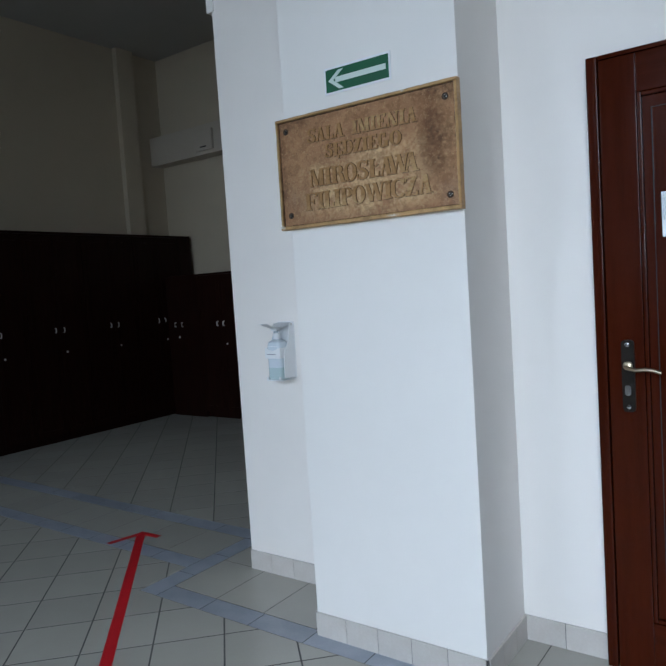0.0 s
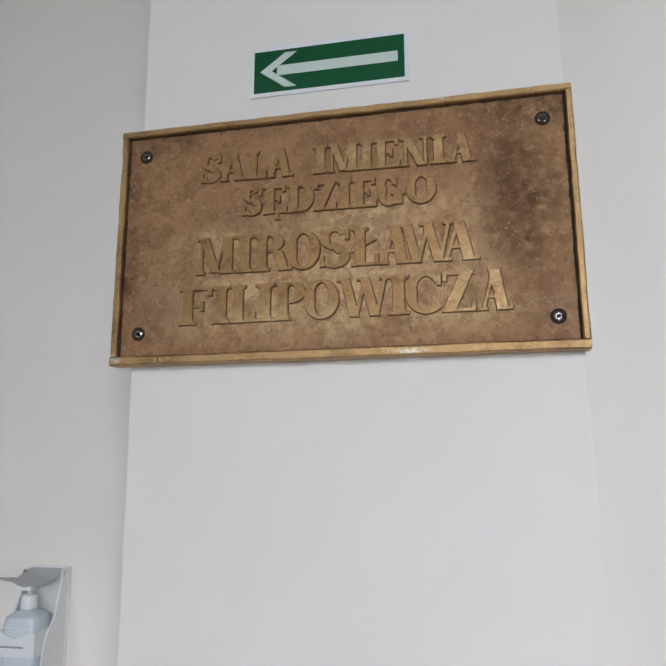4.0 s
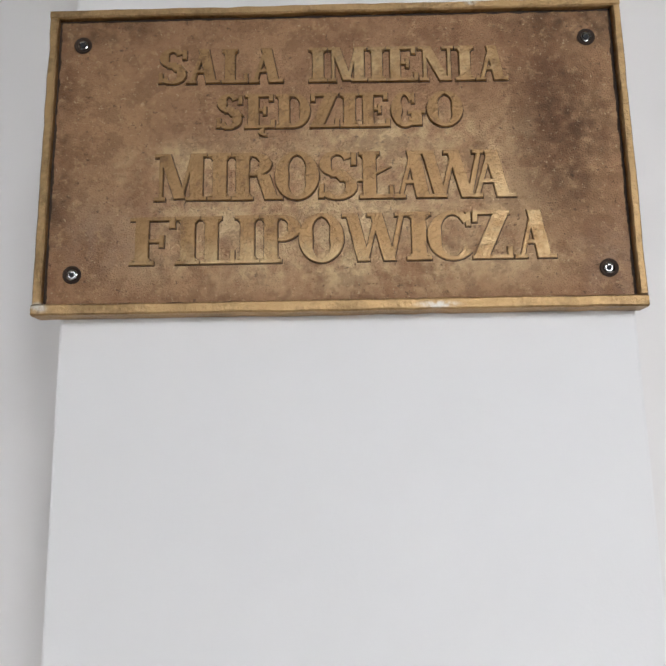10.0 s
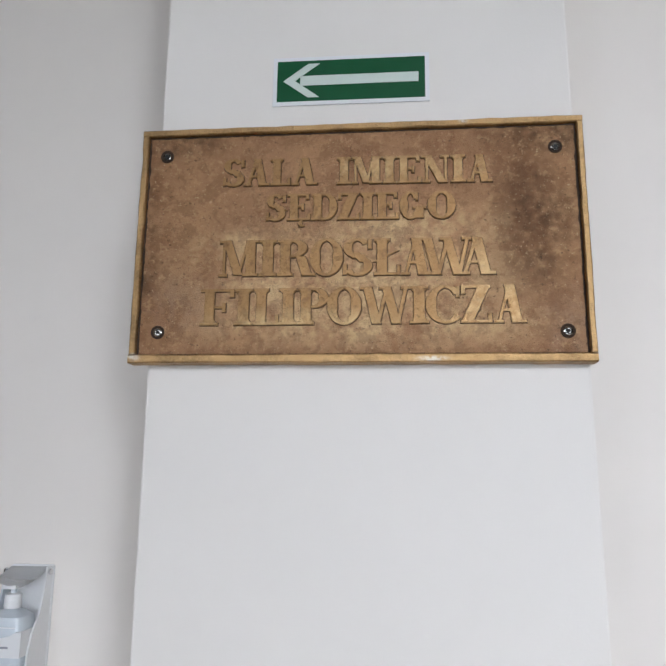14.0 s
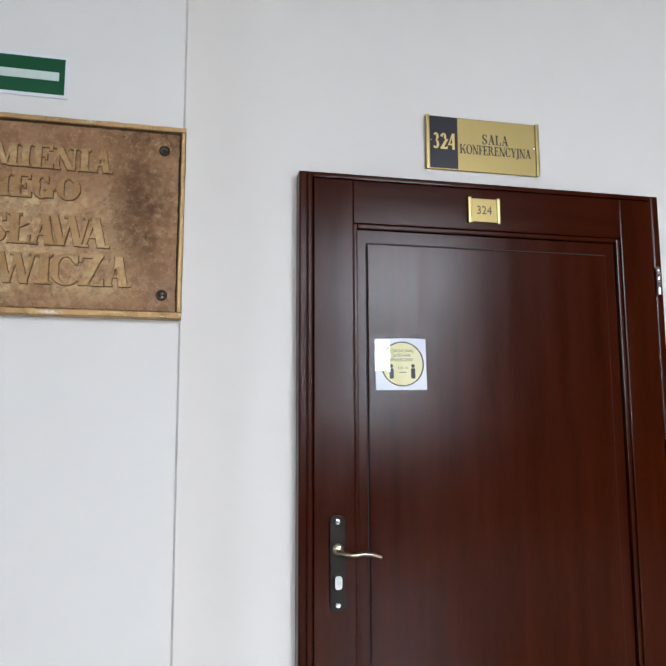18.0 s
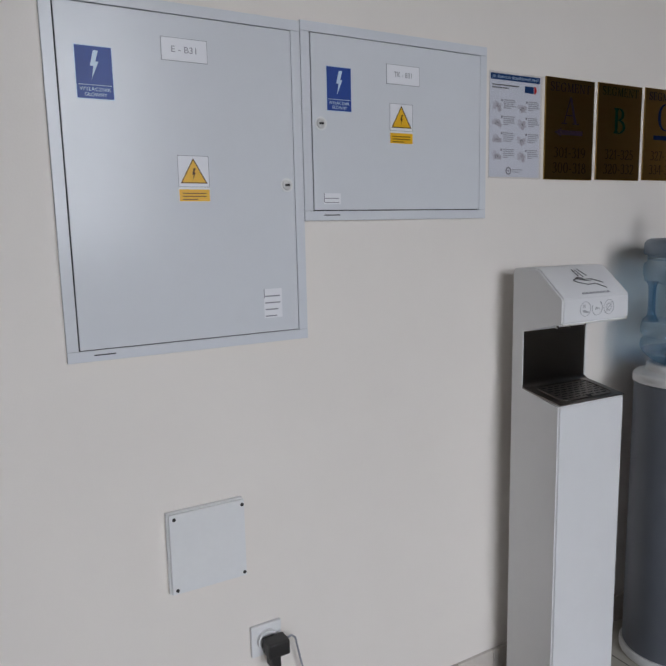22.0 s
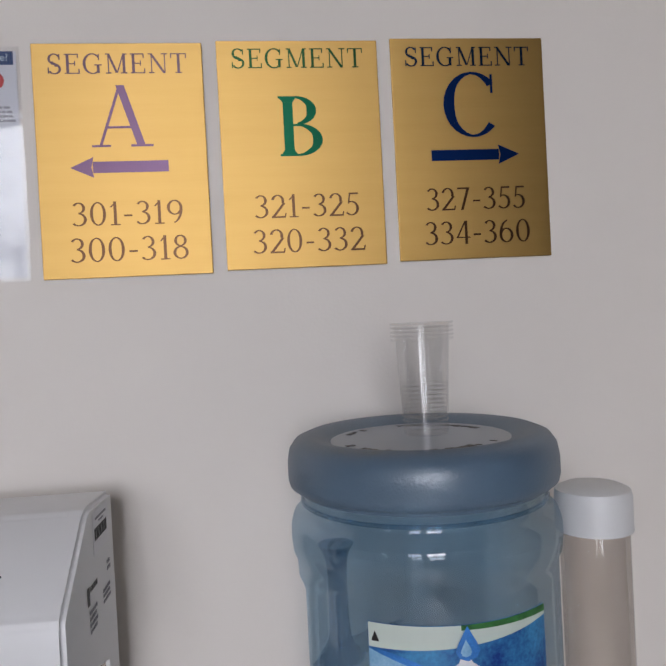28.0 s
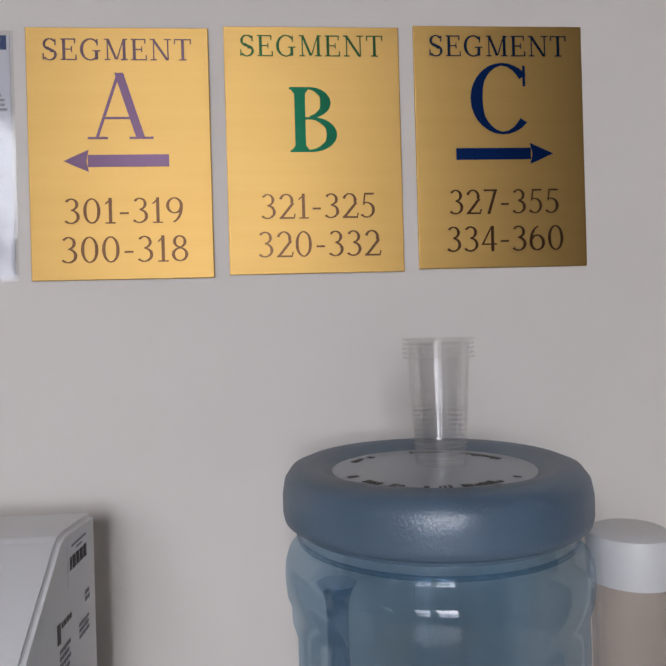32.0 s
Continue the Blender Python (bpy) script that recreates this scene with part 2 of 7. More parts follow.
LILACINK = mat("faded_rose_print", (0.52, 0.485, 0.53), 0.5, var=0.08, scale=20)
PINKINK = mat("faded_lilac_print", (0.60, 0.58, 0.63), 0.5, var=0.08, scale=20)
NAVY = mat("navy_print", (0.004, 0.045, 0.17), 0.4, var=0.06)
RED = mat("red_plastic", (0.62, 0.015, 0.02), 0.35, var=0.06)
BROWNINK = mat("brown_lettering", (0.115, 0.060, 0.034), 0.42, metal=0.95, var=0.1)
PURPLE = mat("purple_lettering", (0.125, 0.075, 0.125), 0.42, metal=0.92, var=0.1)
PURPLEINK = mat("plum_lettering", (0.10, 0.065, 0.085), 0.42, metal=0.92, var=0.1)
GREENINK = mat("dark_green_lettering", (0.022, 0.075, 0.03), 0.42, metal=0.92, var=0.1)
BLUEINK = mat("dark_blue_lettering", (0.012, 0.028, 0.07), 0.42, metal=0.92, var=0.1)
EMERALD = mat("green_lettering", (0.004, 0.085, 0.042), 0.42, metal=0.92, var=0.1)
ROYAL = mat("blue_lettering", (0.004, 0.030, 0.15), 0.42, metal=0.92, var=0.1)
AUBERGINE = mat("dark_aubergine_plate", (0.014, 0.009, 0.016), 0.3, var=0.1)
# pale matt tone paints the glint of metal in the dim hall
HANDLE = mat("pale_glint_handle", (0.70, 0.68, 0.64), 0.35, var=0.1, scale=30)
COOLGREY = stretched(mat("slate_grey_plastic", (0.135, 0.148, 0.180), 0.40, var=0.06, scale=5, bump=0.06, bscale=150), 1, 1, 0.2)
DARK = mat("dark_gap", (0.012, 0.012, 0.012), 0.7, var=0.2)
LINER = stretched(mat("black_bin_liner", (0.0006, 0.0006, 0.0008), 0.07, var=0.2, scale=20, bump=0.45, bscale=34, spec=0.26), 1.6, 1.6, 0.6)
FLASK = mat("frosted_bottle", (0.62, 0.67, 0.71), 0.22, var=0.04, scale=10)
GEL = mat("green_gel_bottle", (0.46, 0.555, 0.56), 0.20, var=0.05, scale=12)


def brushed(m, amount):
    """Brushing lines across: the gloss spreads up and down more than sideways."""
    n, li = m.node_tree.nodes, m.node_tree.links
    b = n["Principled BSDF"]
    b.inputs["Anisotropic"].default_value = amount
    way, vt = n.new("ShaderNodeCombineXYZ"), n.new("ShaderNodeVectorTransform")
    way.inputs[1].default_value, way.inputs[2].default_value = 0.7, 0.7
    vt.vector_type, vt.convert_from, vt.convert_to = "VECTOR", "OBJECT", "WORLD"
    li.new(way.outputs[0], vt.inputs[0])
    li.new(vt.outputs[0], b.inputs["Tangent"])
    return m




def satin_plate(m, rough, across):
    """Finely brushed bare metal: one soft lobe that ends sooner than polish would, wider up and down."""
    n, li = m.node_tree.nodes, m.node_tree.links
    b, g = n["Principled BSDF"], n.new("ShaderNodeBsdfAnisotropic")
    g.distribution = "BECKMANN"
    g.inputs["Roughness"].default_value, g.inputs["Anisotropy"].default_value = rough, across
    for a in ("Base Color", "Normal", "Tangent"):
        if b.inputs[a].links:
            li.new(b.inputs[a].links[0].from_socket, g.inputs[0 if a == "Base Color" else a])
    li.new(g.outputs[0], n["Material Output"].inputs[0])
    return m


satin_plate(brushed(GOLD, 0.4), 0.50, -0.23)
brushed(SATIN, 0.80)
for ink in (BROWNINK, PURPLE, EMERALD, ROYAL, PURPLEINK, GREENINK, BLUEINK):
    brushed(ink, 0.6)
brushed(STEEL, 0.8)


def smear(m, col, patches, strength, edge=0.35, seed=0.0, wobble=7.0, grit=60.0):
    """Rubs a second tone over a surface in ragged patches, each (x, z, half width, half height) in the thing's own plane."""
    n, li = m.node_tree.nodes, m.node_tree.links
    b = n["Principled BSDF"]
    old = b.inputs["Base Color"].links[0].from_socket
    co, big, fine = n.new("ShaderNodeTexCoord"), n.new("ShaderNodeTexNoise"), n.new("ShaderNodeTexNoise")
    for nd, sc in ((big, wobble), (fine, grit)):
        nd.noise_dimensions = "4D"
        nd.inputs["W"].default_value, nd.inputs["Scale"].default_value, nd.inputs["Detail"].default_value = seed, sc, 6.0
        li.new(co.outputs["Object"], nd.inputs["Vector"])
    total = None
    for x, z, rx, rz in patches:
        mp, le, mr = n.new("ShaderNodeMapping"), n.new("ShaderNodeVectorMath"), n.new("ShaderNodeMapRange")
        mp.inputs["Location"].default_value, mp.inputs["Scale"].default_value = (-x / rx, 0, -z / rz), (1 / rx, 0, 1 / rz)
        le.operation = "LENGTH"
        mr.interpolation_type = "SMOOTHSTEP"
        mr.inputs[1].default_value, mr.inputs[2].default_value, mr.inputs[3].default_value, mr.inputs[4].default_value = 1.25, edge, 0.0, 1.0
        li.new(co.outputs["Object"], mp.inputs["Vector"])
        li.new(mp.outputs[0], le.inputs[0])
        li.new(le.outputs["Value"], mr.inputs[0])
        if total is None:
            total = mr.outputs[0]
        else:
            ad = n.new("ShaderNodeMath")
            ad.operation = "MAXIMUM"
            li.new(total, ad.inputs[0])
            li.new(mr.outputs[0], ad.inputs[1])
            total = ad.outputs[0]
    rag, cut, mul = n.new("ShaderNodeMath"), n.new("ShaderNodeMapRange"), n.new("ShaderNodeMath")
    rag.operation = "MULTIPLY_ADD"
    li.new(fine.outputs[0], rag.inputs[0])
    rag.inputs[1].default_value = 0.8
    li.new(big.outputs[0], rag.inputs[2])
    cut.inputs[1].default_value, cut.inputs[2].default_value, cut.inputs[3].default_value, cut.inputs[4].default_value = 0.72, 1.02, 0.0, strength
    li.new(rag.outputs[0], cut.inputs[0])
    mul.operation = "MULTIPLY"
    li.new(total, mul.inputs[0])
    li.new(cut.outputs[0], mul.inputs[1])
    mix = n.new("ShaderNodeMix")
    mix.data_type = "RGBA"
    mix.inputs[7].default_value = (*col, 1)
    li.new(mul.outputs[0], mix.inputs[0])
    li.new(old, mix.inputs[6])
    li.new(mix.outputs[2], b.inputs["Base Color"])
    return m


def pitted(m, col, scale, size, strength):
    """Small dark pits and specks scattered over a surface."""
    n, li = m.node_tree.nodes, m.node_tree.links
    b = n["Principled BSDF"]
    old = b.inputs["Base Color"].links[0].from_socket
    co, vo, mr, mix = n.new("ShaderNodeTexCoord"), n.new("ShaderNodeTexNoise"), n.new("ShaderNodeMapRange"), n.new("ShaderNodeMix")
    vo.inputs["Scale"].default_value, vo.inputs["Detail"].default_value, vo.inputs["Roughness"].default_value = scale, 3.0, 0.7
    mr.inputs[1].default_value, mr.inputs[2].default_value, mr.inputs[3].default_value, mr.inputs[4].default_value = size, size + 0.09, 0.0, strength
    mix.data_type = "RGBA"
    mix.inputs[7].default_value = (*col, 1)
    li.new(co.outputs["Object"], vo.inputs["Vector"])
    li.new(vo.outputs[0], mr.inputs[0])
    li.new(mr.outputs[0], mix.inputs[0])
    li.new(old, mix.inputs[6])
    li.new(mix.outputs[2], b.inputs["Base Color"])
    return m


smear(PLAQUE, (0.70, 0.50, 0.27), ((-0.02, -0.07, 0.32, 0.12), (0.02, -0.15, 0.34, 0.05), (0.10, 0.02, 0.20, 0.05), (-0.20, -0.02, 0.12, 0.05)), 0.85, 0.25, 2.0, 14.0, 80.0)
smear(PLAQUE, (0.085, 0.042, 0.018), ((0.315, 0.03, 0.085, 0.15), (0.36, 0.19, 0.16, 0.05), (-0.385, 0.0, 0.035, 0.2), (-0.33, 0.19, 0.10, 0.03)), 0.85, 0.2, 5.0, 8.0, 60.0)
smear(PLAQUE, (0.20, 0.16, 0.15), ((-0.30, -0.12, 0.10, 0.07), (0.36, -0.16, 0.06, 0.08)), 0.25, 0.2, 8.0, 9.0, 50.0)
pitted(PLAQUE, (0.19, 0.088, 0.038), 34.0, 0.50, 0.42)
pitted(PLAQUE, (0.54, 0.34, 0.17), 50.0, 0.57, 0.45)
smear(PLAQUE, (0.115, 0.045, 0.018), ((0.305, 0.03, 0.045, 0.10), (0.29, 0.10, 0.05, 0.05)), 0.6, 0.2, 11.0, 20.0, 70.0)
smear(RIM, (0.72, 0.68, 0.60), ((0.128, -0.2125, 0.030, 0.005), (0.19, 0.215, 0.010, 0.005), (-0.385, -0.208, 0.012, 0.008)), 0.9, 0.3, 1.0, 60.0, 160.0)
pitted(PLAQUE, (0.05, 0.025, 0.012), 120.0, 0.62, 0.7)
pitted(PLAQUE, (0.70, 0.52, 0.30), 210.0, 0.63, 0.6)
pitted(BRONZE, (0.12, 0.06, 0.025), 70.0, 0.54, 0.5)
smear(BRONZE, (0.62, 0.45, 0.23), ((0.24, -0.12, 0.10, 0.12), (-0.10, -0.15, 0.20, 0.03), (0.1, 0.13, 0.2, 0.03)), 0.6, 0.2, 3.0, 14.0, 90.0)


def thin_clear(name, tint, gloss, haze=0.0, rim=0.6, blur=0.06, milk=None, grain=0.0):
    """Thin clear plastic: light goes straight through a tinted film, with sharp gloss that grows at the rim."""
    m = mat(name, milk or tint, 0.05, var=0.02)
    n, li = m.node_tree.nodes, m.node_tree.links
    clear, shine, body = n.new("ShaderNodeBsdfTransparent"), n.new("ShaderNodeBsdfGlossy"), n["Principled BSDF"]
    clear.inputs[0].default_value = (*tint, 1)
    shine.inputs["Roughness"].default_value = blur
    body.inputs["Base Color"].default_value = (*tint, 1)
    body.inputs["Roughness"].default_value = 0.5
    a, b, lw, mr = n.new("ShaderNodeMixShader"), n.new("ShaderNodeMixShader"), n.new("ShaderNodeLayerWeight"), n.new("ShaderNodeMapRange")
    lw.inputs[0].default_value = 0.25
    mr.inputs[3].default_value, mr.inputs[4].default_value = gloss, rim
    li.new(lw.outputs["Facing"], mr.inputs[0])
    a.inputs[0].default_value = haze
    li.new(clear.outputs[0], a.inputs[1])
    li.new(body.outputs[0], a.inputs[2])
    li.new(mr.outputs[0], b.inputs[0])
    li.new(a.outputs[0], b.inputs[1])
    li.new(shine.outputs[0], b.inputs[2])
    li.new(b.outputs[0], n["Material Output"].inputs[0])
    if grain:
        co, fine, bu = n.new("ShaderNodeTexCoord"), n.new("ShaderNodeTexNoise"), n.new("ShaderNodeBump")
        fine.inputs["Scale"].default_value, fine.inputs["Detail"].default_value = 420.0, 4.0
        bu.inputs["Strength"].default_value, bu.inputs["Distance"].default_value = grain, 0.002
        li.new(co.outputs["Object"], fine.inputs["Vector"])
        li.new(fine.outputs[0], bu.inputs["Height"])
        li.new(bu.outputs[0], shine.inputs["Normal"])
        li.new(bu.outputs[0], body.inputs["Normal"])
    return m


GLASS = glassy("window_glass", (0.97, 0.99, 0.98), 0.0, 1.45)
CLEAR = thin_clear("clear_plastic", (0.985, 0.985, 0.985), 0.085, 0.03, 0.26, 0.12)
BOTTLE = thin_clear("blue_polycarbonate", (0.665, 0.80, 0.89), 0.06, 0.09, 0.42, 0.03, (0.27, 0.41, 0.51))
BOTTLEBASE = thin_clear("frosted_blue_polycarbonate", (0.42, 0.58, 0.72), 0.05, 0.82, 0.25, 0.20, (0.105, 0.172, 0.250), 0.25)
DISC = thin_clear("pale_frosted_disc", (0.70, 0.78, 0.86), 0.06, 0.75, 0.30, 0.25, (0.52, 0.58, 0.66))
GRIPBLUE = thin_clear("blue_grip_polycarbonate", (0.58, 0.75, 0.88), 0.06, 0.16, 0.40, 0.05, (0.14, 0.29, 0.44))
FILM = thin_clear("laminate_film", (0.97, 0.97, 0.98), 0.075, 0.0, 0.4, 0.06)
WATER = thin_clear("water", (0.74, 0.88, 0.94), 0.03, 0.04, 0.3)
# deep blue tint stands in for reflection inside the water's surface
WATERTOP = thin_clear("water_surface", (0.30, 0.50, 0.70), 0.05, 0.12, 0.5, 0.03, (0.05, 0.16, 0.32))
TUBE = thin_clear("smoky_clear_tube", (0.84, 0.80, 0.77), 0.06, 0.04)
FACADE = mat("far_facade", (0.36, 0.33, 0.30), 0.8, var=0.15, scale=0.4)
GROUND = mat("street_ground", (0.10, 0.10, 0.10), 0.9, var=0.2, scale=0.3)


# ---- builders ----
def thing(name, m, label, category, group="", kind=""):
    ob = new(name)
    ob.empty_display_size = 0.05
    ob.matrix_basis = m
    return tagged(ob, label, category, group, kind)


def part(name, bm, material, parent, label="", smooth=False):
    if isinstance(bm, bmesh.types.BMesh):
        me = bpy.data.meshes.new(name)
        bmesh.ops.recalc_face_normals(bm, faces=bm.faces)
        bm.to_mesh(me)
        bm.free()
    else:
        me = bm
    if not me.materials:
        me.materials.append(material)
    if smooth:
        me.polygons.foreach_set("use_smooth", [True] * len(me.polygons))
        me.set_sharp_from_angle(angle=radians(38))
    ob = new(name, me)
    if parent is not None:
        ob.parent = parent
    if label:
        ob["label"] = label
    return ob


def structure(name, bm, material, label, category="structure"):
    ob = part(name, bm, material, None)
    return tagged(ob, label, category, kind="structure")


def bx(bm, x0, x1, y0, y1, z0, z1, b=0.0):
    vs = [bm.verts.new((x, y, z)) for x in (x0, x1) for y in (y0, y1) for z in (z0, z1)]
    q = [(0, 1, 3, 2), (4, 6, 7, 5), (0, 4, 5, 1), (2, 3, 7, 6), (0, 2, 6, 4), (1, 5, 7, 3)]
    fs = [bm.faces.new([vs[i] for i in f]) for f in q]
    if b:
        es = list({e for f in fs for e in f.edges})
        bmesh.ops.bevel(bm, geom=es, offset=b, segments=2, profile=0.7, affect="EDGES")
    return bm


def box(x0, x1, y0, y1, z0, z1, b=0.0):
    return bx(bmesh.new(), x0, x1, y0, y1, z0, z1, b)


def prism(bm, pts, y0, y1):
    """A flat shape in x and z, standing from y0 to y1."""
    a = [bm.verts.new((x, y0, z)) for x, z in pts]
    c = [bm.verts.new((x, y1, z)) for x, z in pts]
    bm.faces.new(a)
    bm.faces.new(c[::-1])
    for i in range(len(pts)):
        j = (i + 1) % len(pts)
        bm.faces.new((a[i], c[i], c[j], a[j]))
    return bm


def side_prism(bm, pts, x0, x1):
    """A profile in y and z, reaching from x0 to x1."""
    a = [bm.verts.new((x0, y, z)) for y, z in pts]
    c = [bm.verts.new((x1, y, z)) for y, z in pts]
    bm.faces.new(a)
    bm.faces.new(c[::-1])
    for i in range(len(pts)):
        j = (i + 1) % len(pts)
        bm.faces.new((a[i], c[i], c[j], a[j]))
    return bm


def oval(cx, cz, rx, rz, n=28, a0=0.0, a1=360.0):
    k = n if a1 - a0 >= 360 else n + 1
    return [(cx + rx * math.cos(radians(a0 + (a1 - a0) * i / n)), cz + rz * math.sin(radians(a0 + (a1 - a0) * i / n))) for i in range(k)]


def rounded(x0, x1, z0, z1, r, n=5):
    pts = []
    for cx, cz, a in ((x1 - r, z1 - r, 0), (x0 + r, z1 - r, 90), (x0 + r, z0 + r, 180), (x1 - r, z0 + r, 270)):
        pts += [(cx + r * math.cos(radians(a + 90 * i / n)), cz + r * math.sin(radians(a + 90 * i / n))) for i in range(n + 1)]
    return pts


def ring(bm, outer, inner, y0, y1):
    """A flat band between two outlines of as many points."""
    n = len(outer)
    o0, i0, o1, i1 = ([bm.verts.new((x, y, z)) for x, z in pts] for pts, y in ((outer, y0), (inner, y0), (outer, y1), (inner, y1)))
    for a in range(n):
        b = (a + 1) % n
        bm.faces.new((o0[a], o0[b], i0[b], i0[a]))
        bm.faces.new((o1[b], o1[a], i1[a], i1[b]))
        bm.faces.new((o0[b], o0[a], o1[a], o1[b]))
        bm.faces.new((i0[a], i0[b], i1[b], i1[a]))
    return bm


def lathe(profile, seg=48, a0=0.0, a1=360.0, bm=None):
    """Turns (radius, height) pairs round the z axis."""
    bm = bm or bmesh.new()
    full = a1 - a0 >= 360
    cols = []
    for k in range(seg if full else seg + 1):
        a = radians(a0 + (a1 - a0) * k / seg)
        cols.append([bm.verts.new((r * math.cos(a), r * math.sin(a), z)) for r, z in profile])
    for k in range(seg):
        p, q = cols[k], cols[(k + 1) % len(cols)]
        for i in range(len(profile) - 1):
            if profile[i][0] < 1e-6 and profile[i + 1][0] < 1e-6:
                continue
            bm.faces.new((p[i], q[i], q[i + 1], p[i + 1]))
    bmesh.ops.remove_doubles(bm, verts=bm.verts, dist=1e-5)
    return bm


def shell(r0, r1, z0, z1, a0, a1, seg=20):
    """A piece of a cylinder's wall, closed all round."""
    bm = lathe([(r0, z0), (r1, z0), (r1, z1), (r0, z1), (r0, z0)], seg, a0, a1)
    bmesh.ops.holes_fill(bm, edges=[e for e in bm.edges if e.is_boundary])
    return bm


def wire(points, r, seg=8, bm=None):
    """A round bar along a line of points."""
    bm = bm or bmesh.new()
    pts = [Vector(p) for p in points]
    rows = []
    for i, p in enumerate(pts):
        d = (pts[min(i + 1, len(pts) - 1)] - pts[max(i - 1, 0)]).normalized()
        u = d.cross(Vector((0, 0, 1)) if abs(d.z) < 0.9 else Vector((1, 0, 0))).normalized()
        v = d.cross(u)
        rows.append([bm.verts.new(p + r * (math.cos(2 * math.pi * k / seg) * u + math.sin(2 * math.pi * k / seg) * v)) for k in range(seg)])
    for a, b in zip(rows, rows[1:]):
        for k in range(seg):
            bm.faces.new((a[k], a[(k + 1) % seg], b[(k + 1) % seg], b[k]))
    bm.faces.new(rows[0][::-1])
    bm.faces.new(rows[-1])
    return bm


def words(body, x, z, y, height, width=None, thick=0.0006, align="CENTER"):
    """Plain lettering in the built-in font, facing -y, fitted to a width."""
    cu = bpy.data.curves.new("lettering", "FONT")
    cu.body, cu.size, cu.align_x, cu.extrude, cu.resolution_u = body, height / 0.70, align, thick, 3
    tmp = bpy.data.objects.new("lettering", cu)
    me = bpy.data.meshes.new_from_object(tmp)
    bpy.data.objects.remove(tmp)
    xs = [v.co.x for v in me.vertices]
    k = width / max(1e-6, max(xs) - min(xs)) if width else 1.0
    me.transform(Matrix.Translation((x, y, z)) @ Matrix.Rotation(radians(90), 4, "X") @ Matrix.Diagonal((k, 1, 1, 1)))
    return me


# ---- roman letters, built of stems, hairlines, bows and serifs ----
class Arc(list):
    """A piece of a curved stroke: two points on its outer side, two on its inner side."""


def bow(cx, cy, rx, ry, a0, a1, thick, thin, n=16):
    """A curved stroke, heavy at its sides and light at top and foot."""
    o, i = [], []
    for k in range(n + 1):
        a = radians(a0 + (a1 - a0) * k / n)
        w = thin + (thick - thin) * abs(math.cos(a)) ** 1.3
        c, s = math.cos(a), math.sin(a)
        o.append((cx + rx * c, cy + ry * s))
        i.append((cx + (rx - w) * c, cy + (ry - min(w, (thin + thick) / 2)) * s))
    return [Arc((o[k], o[k + 1], i[k + 1], i[k])) for k in range(n)]


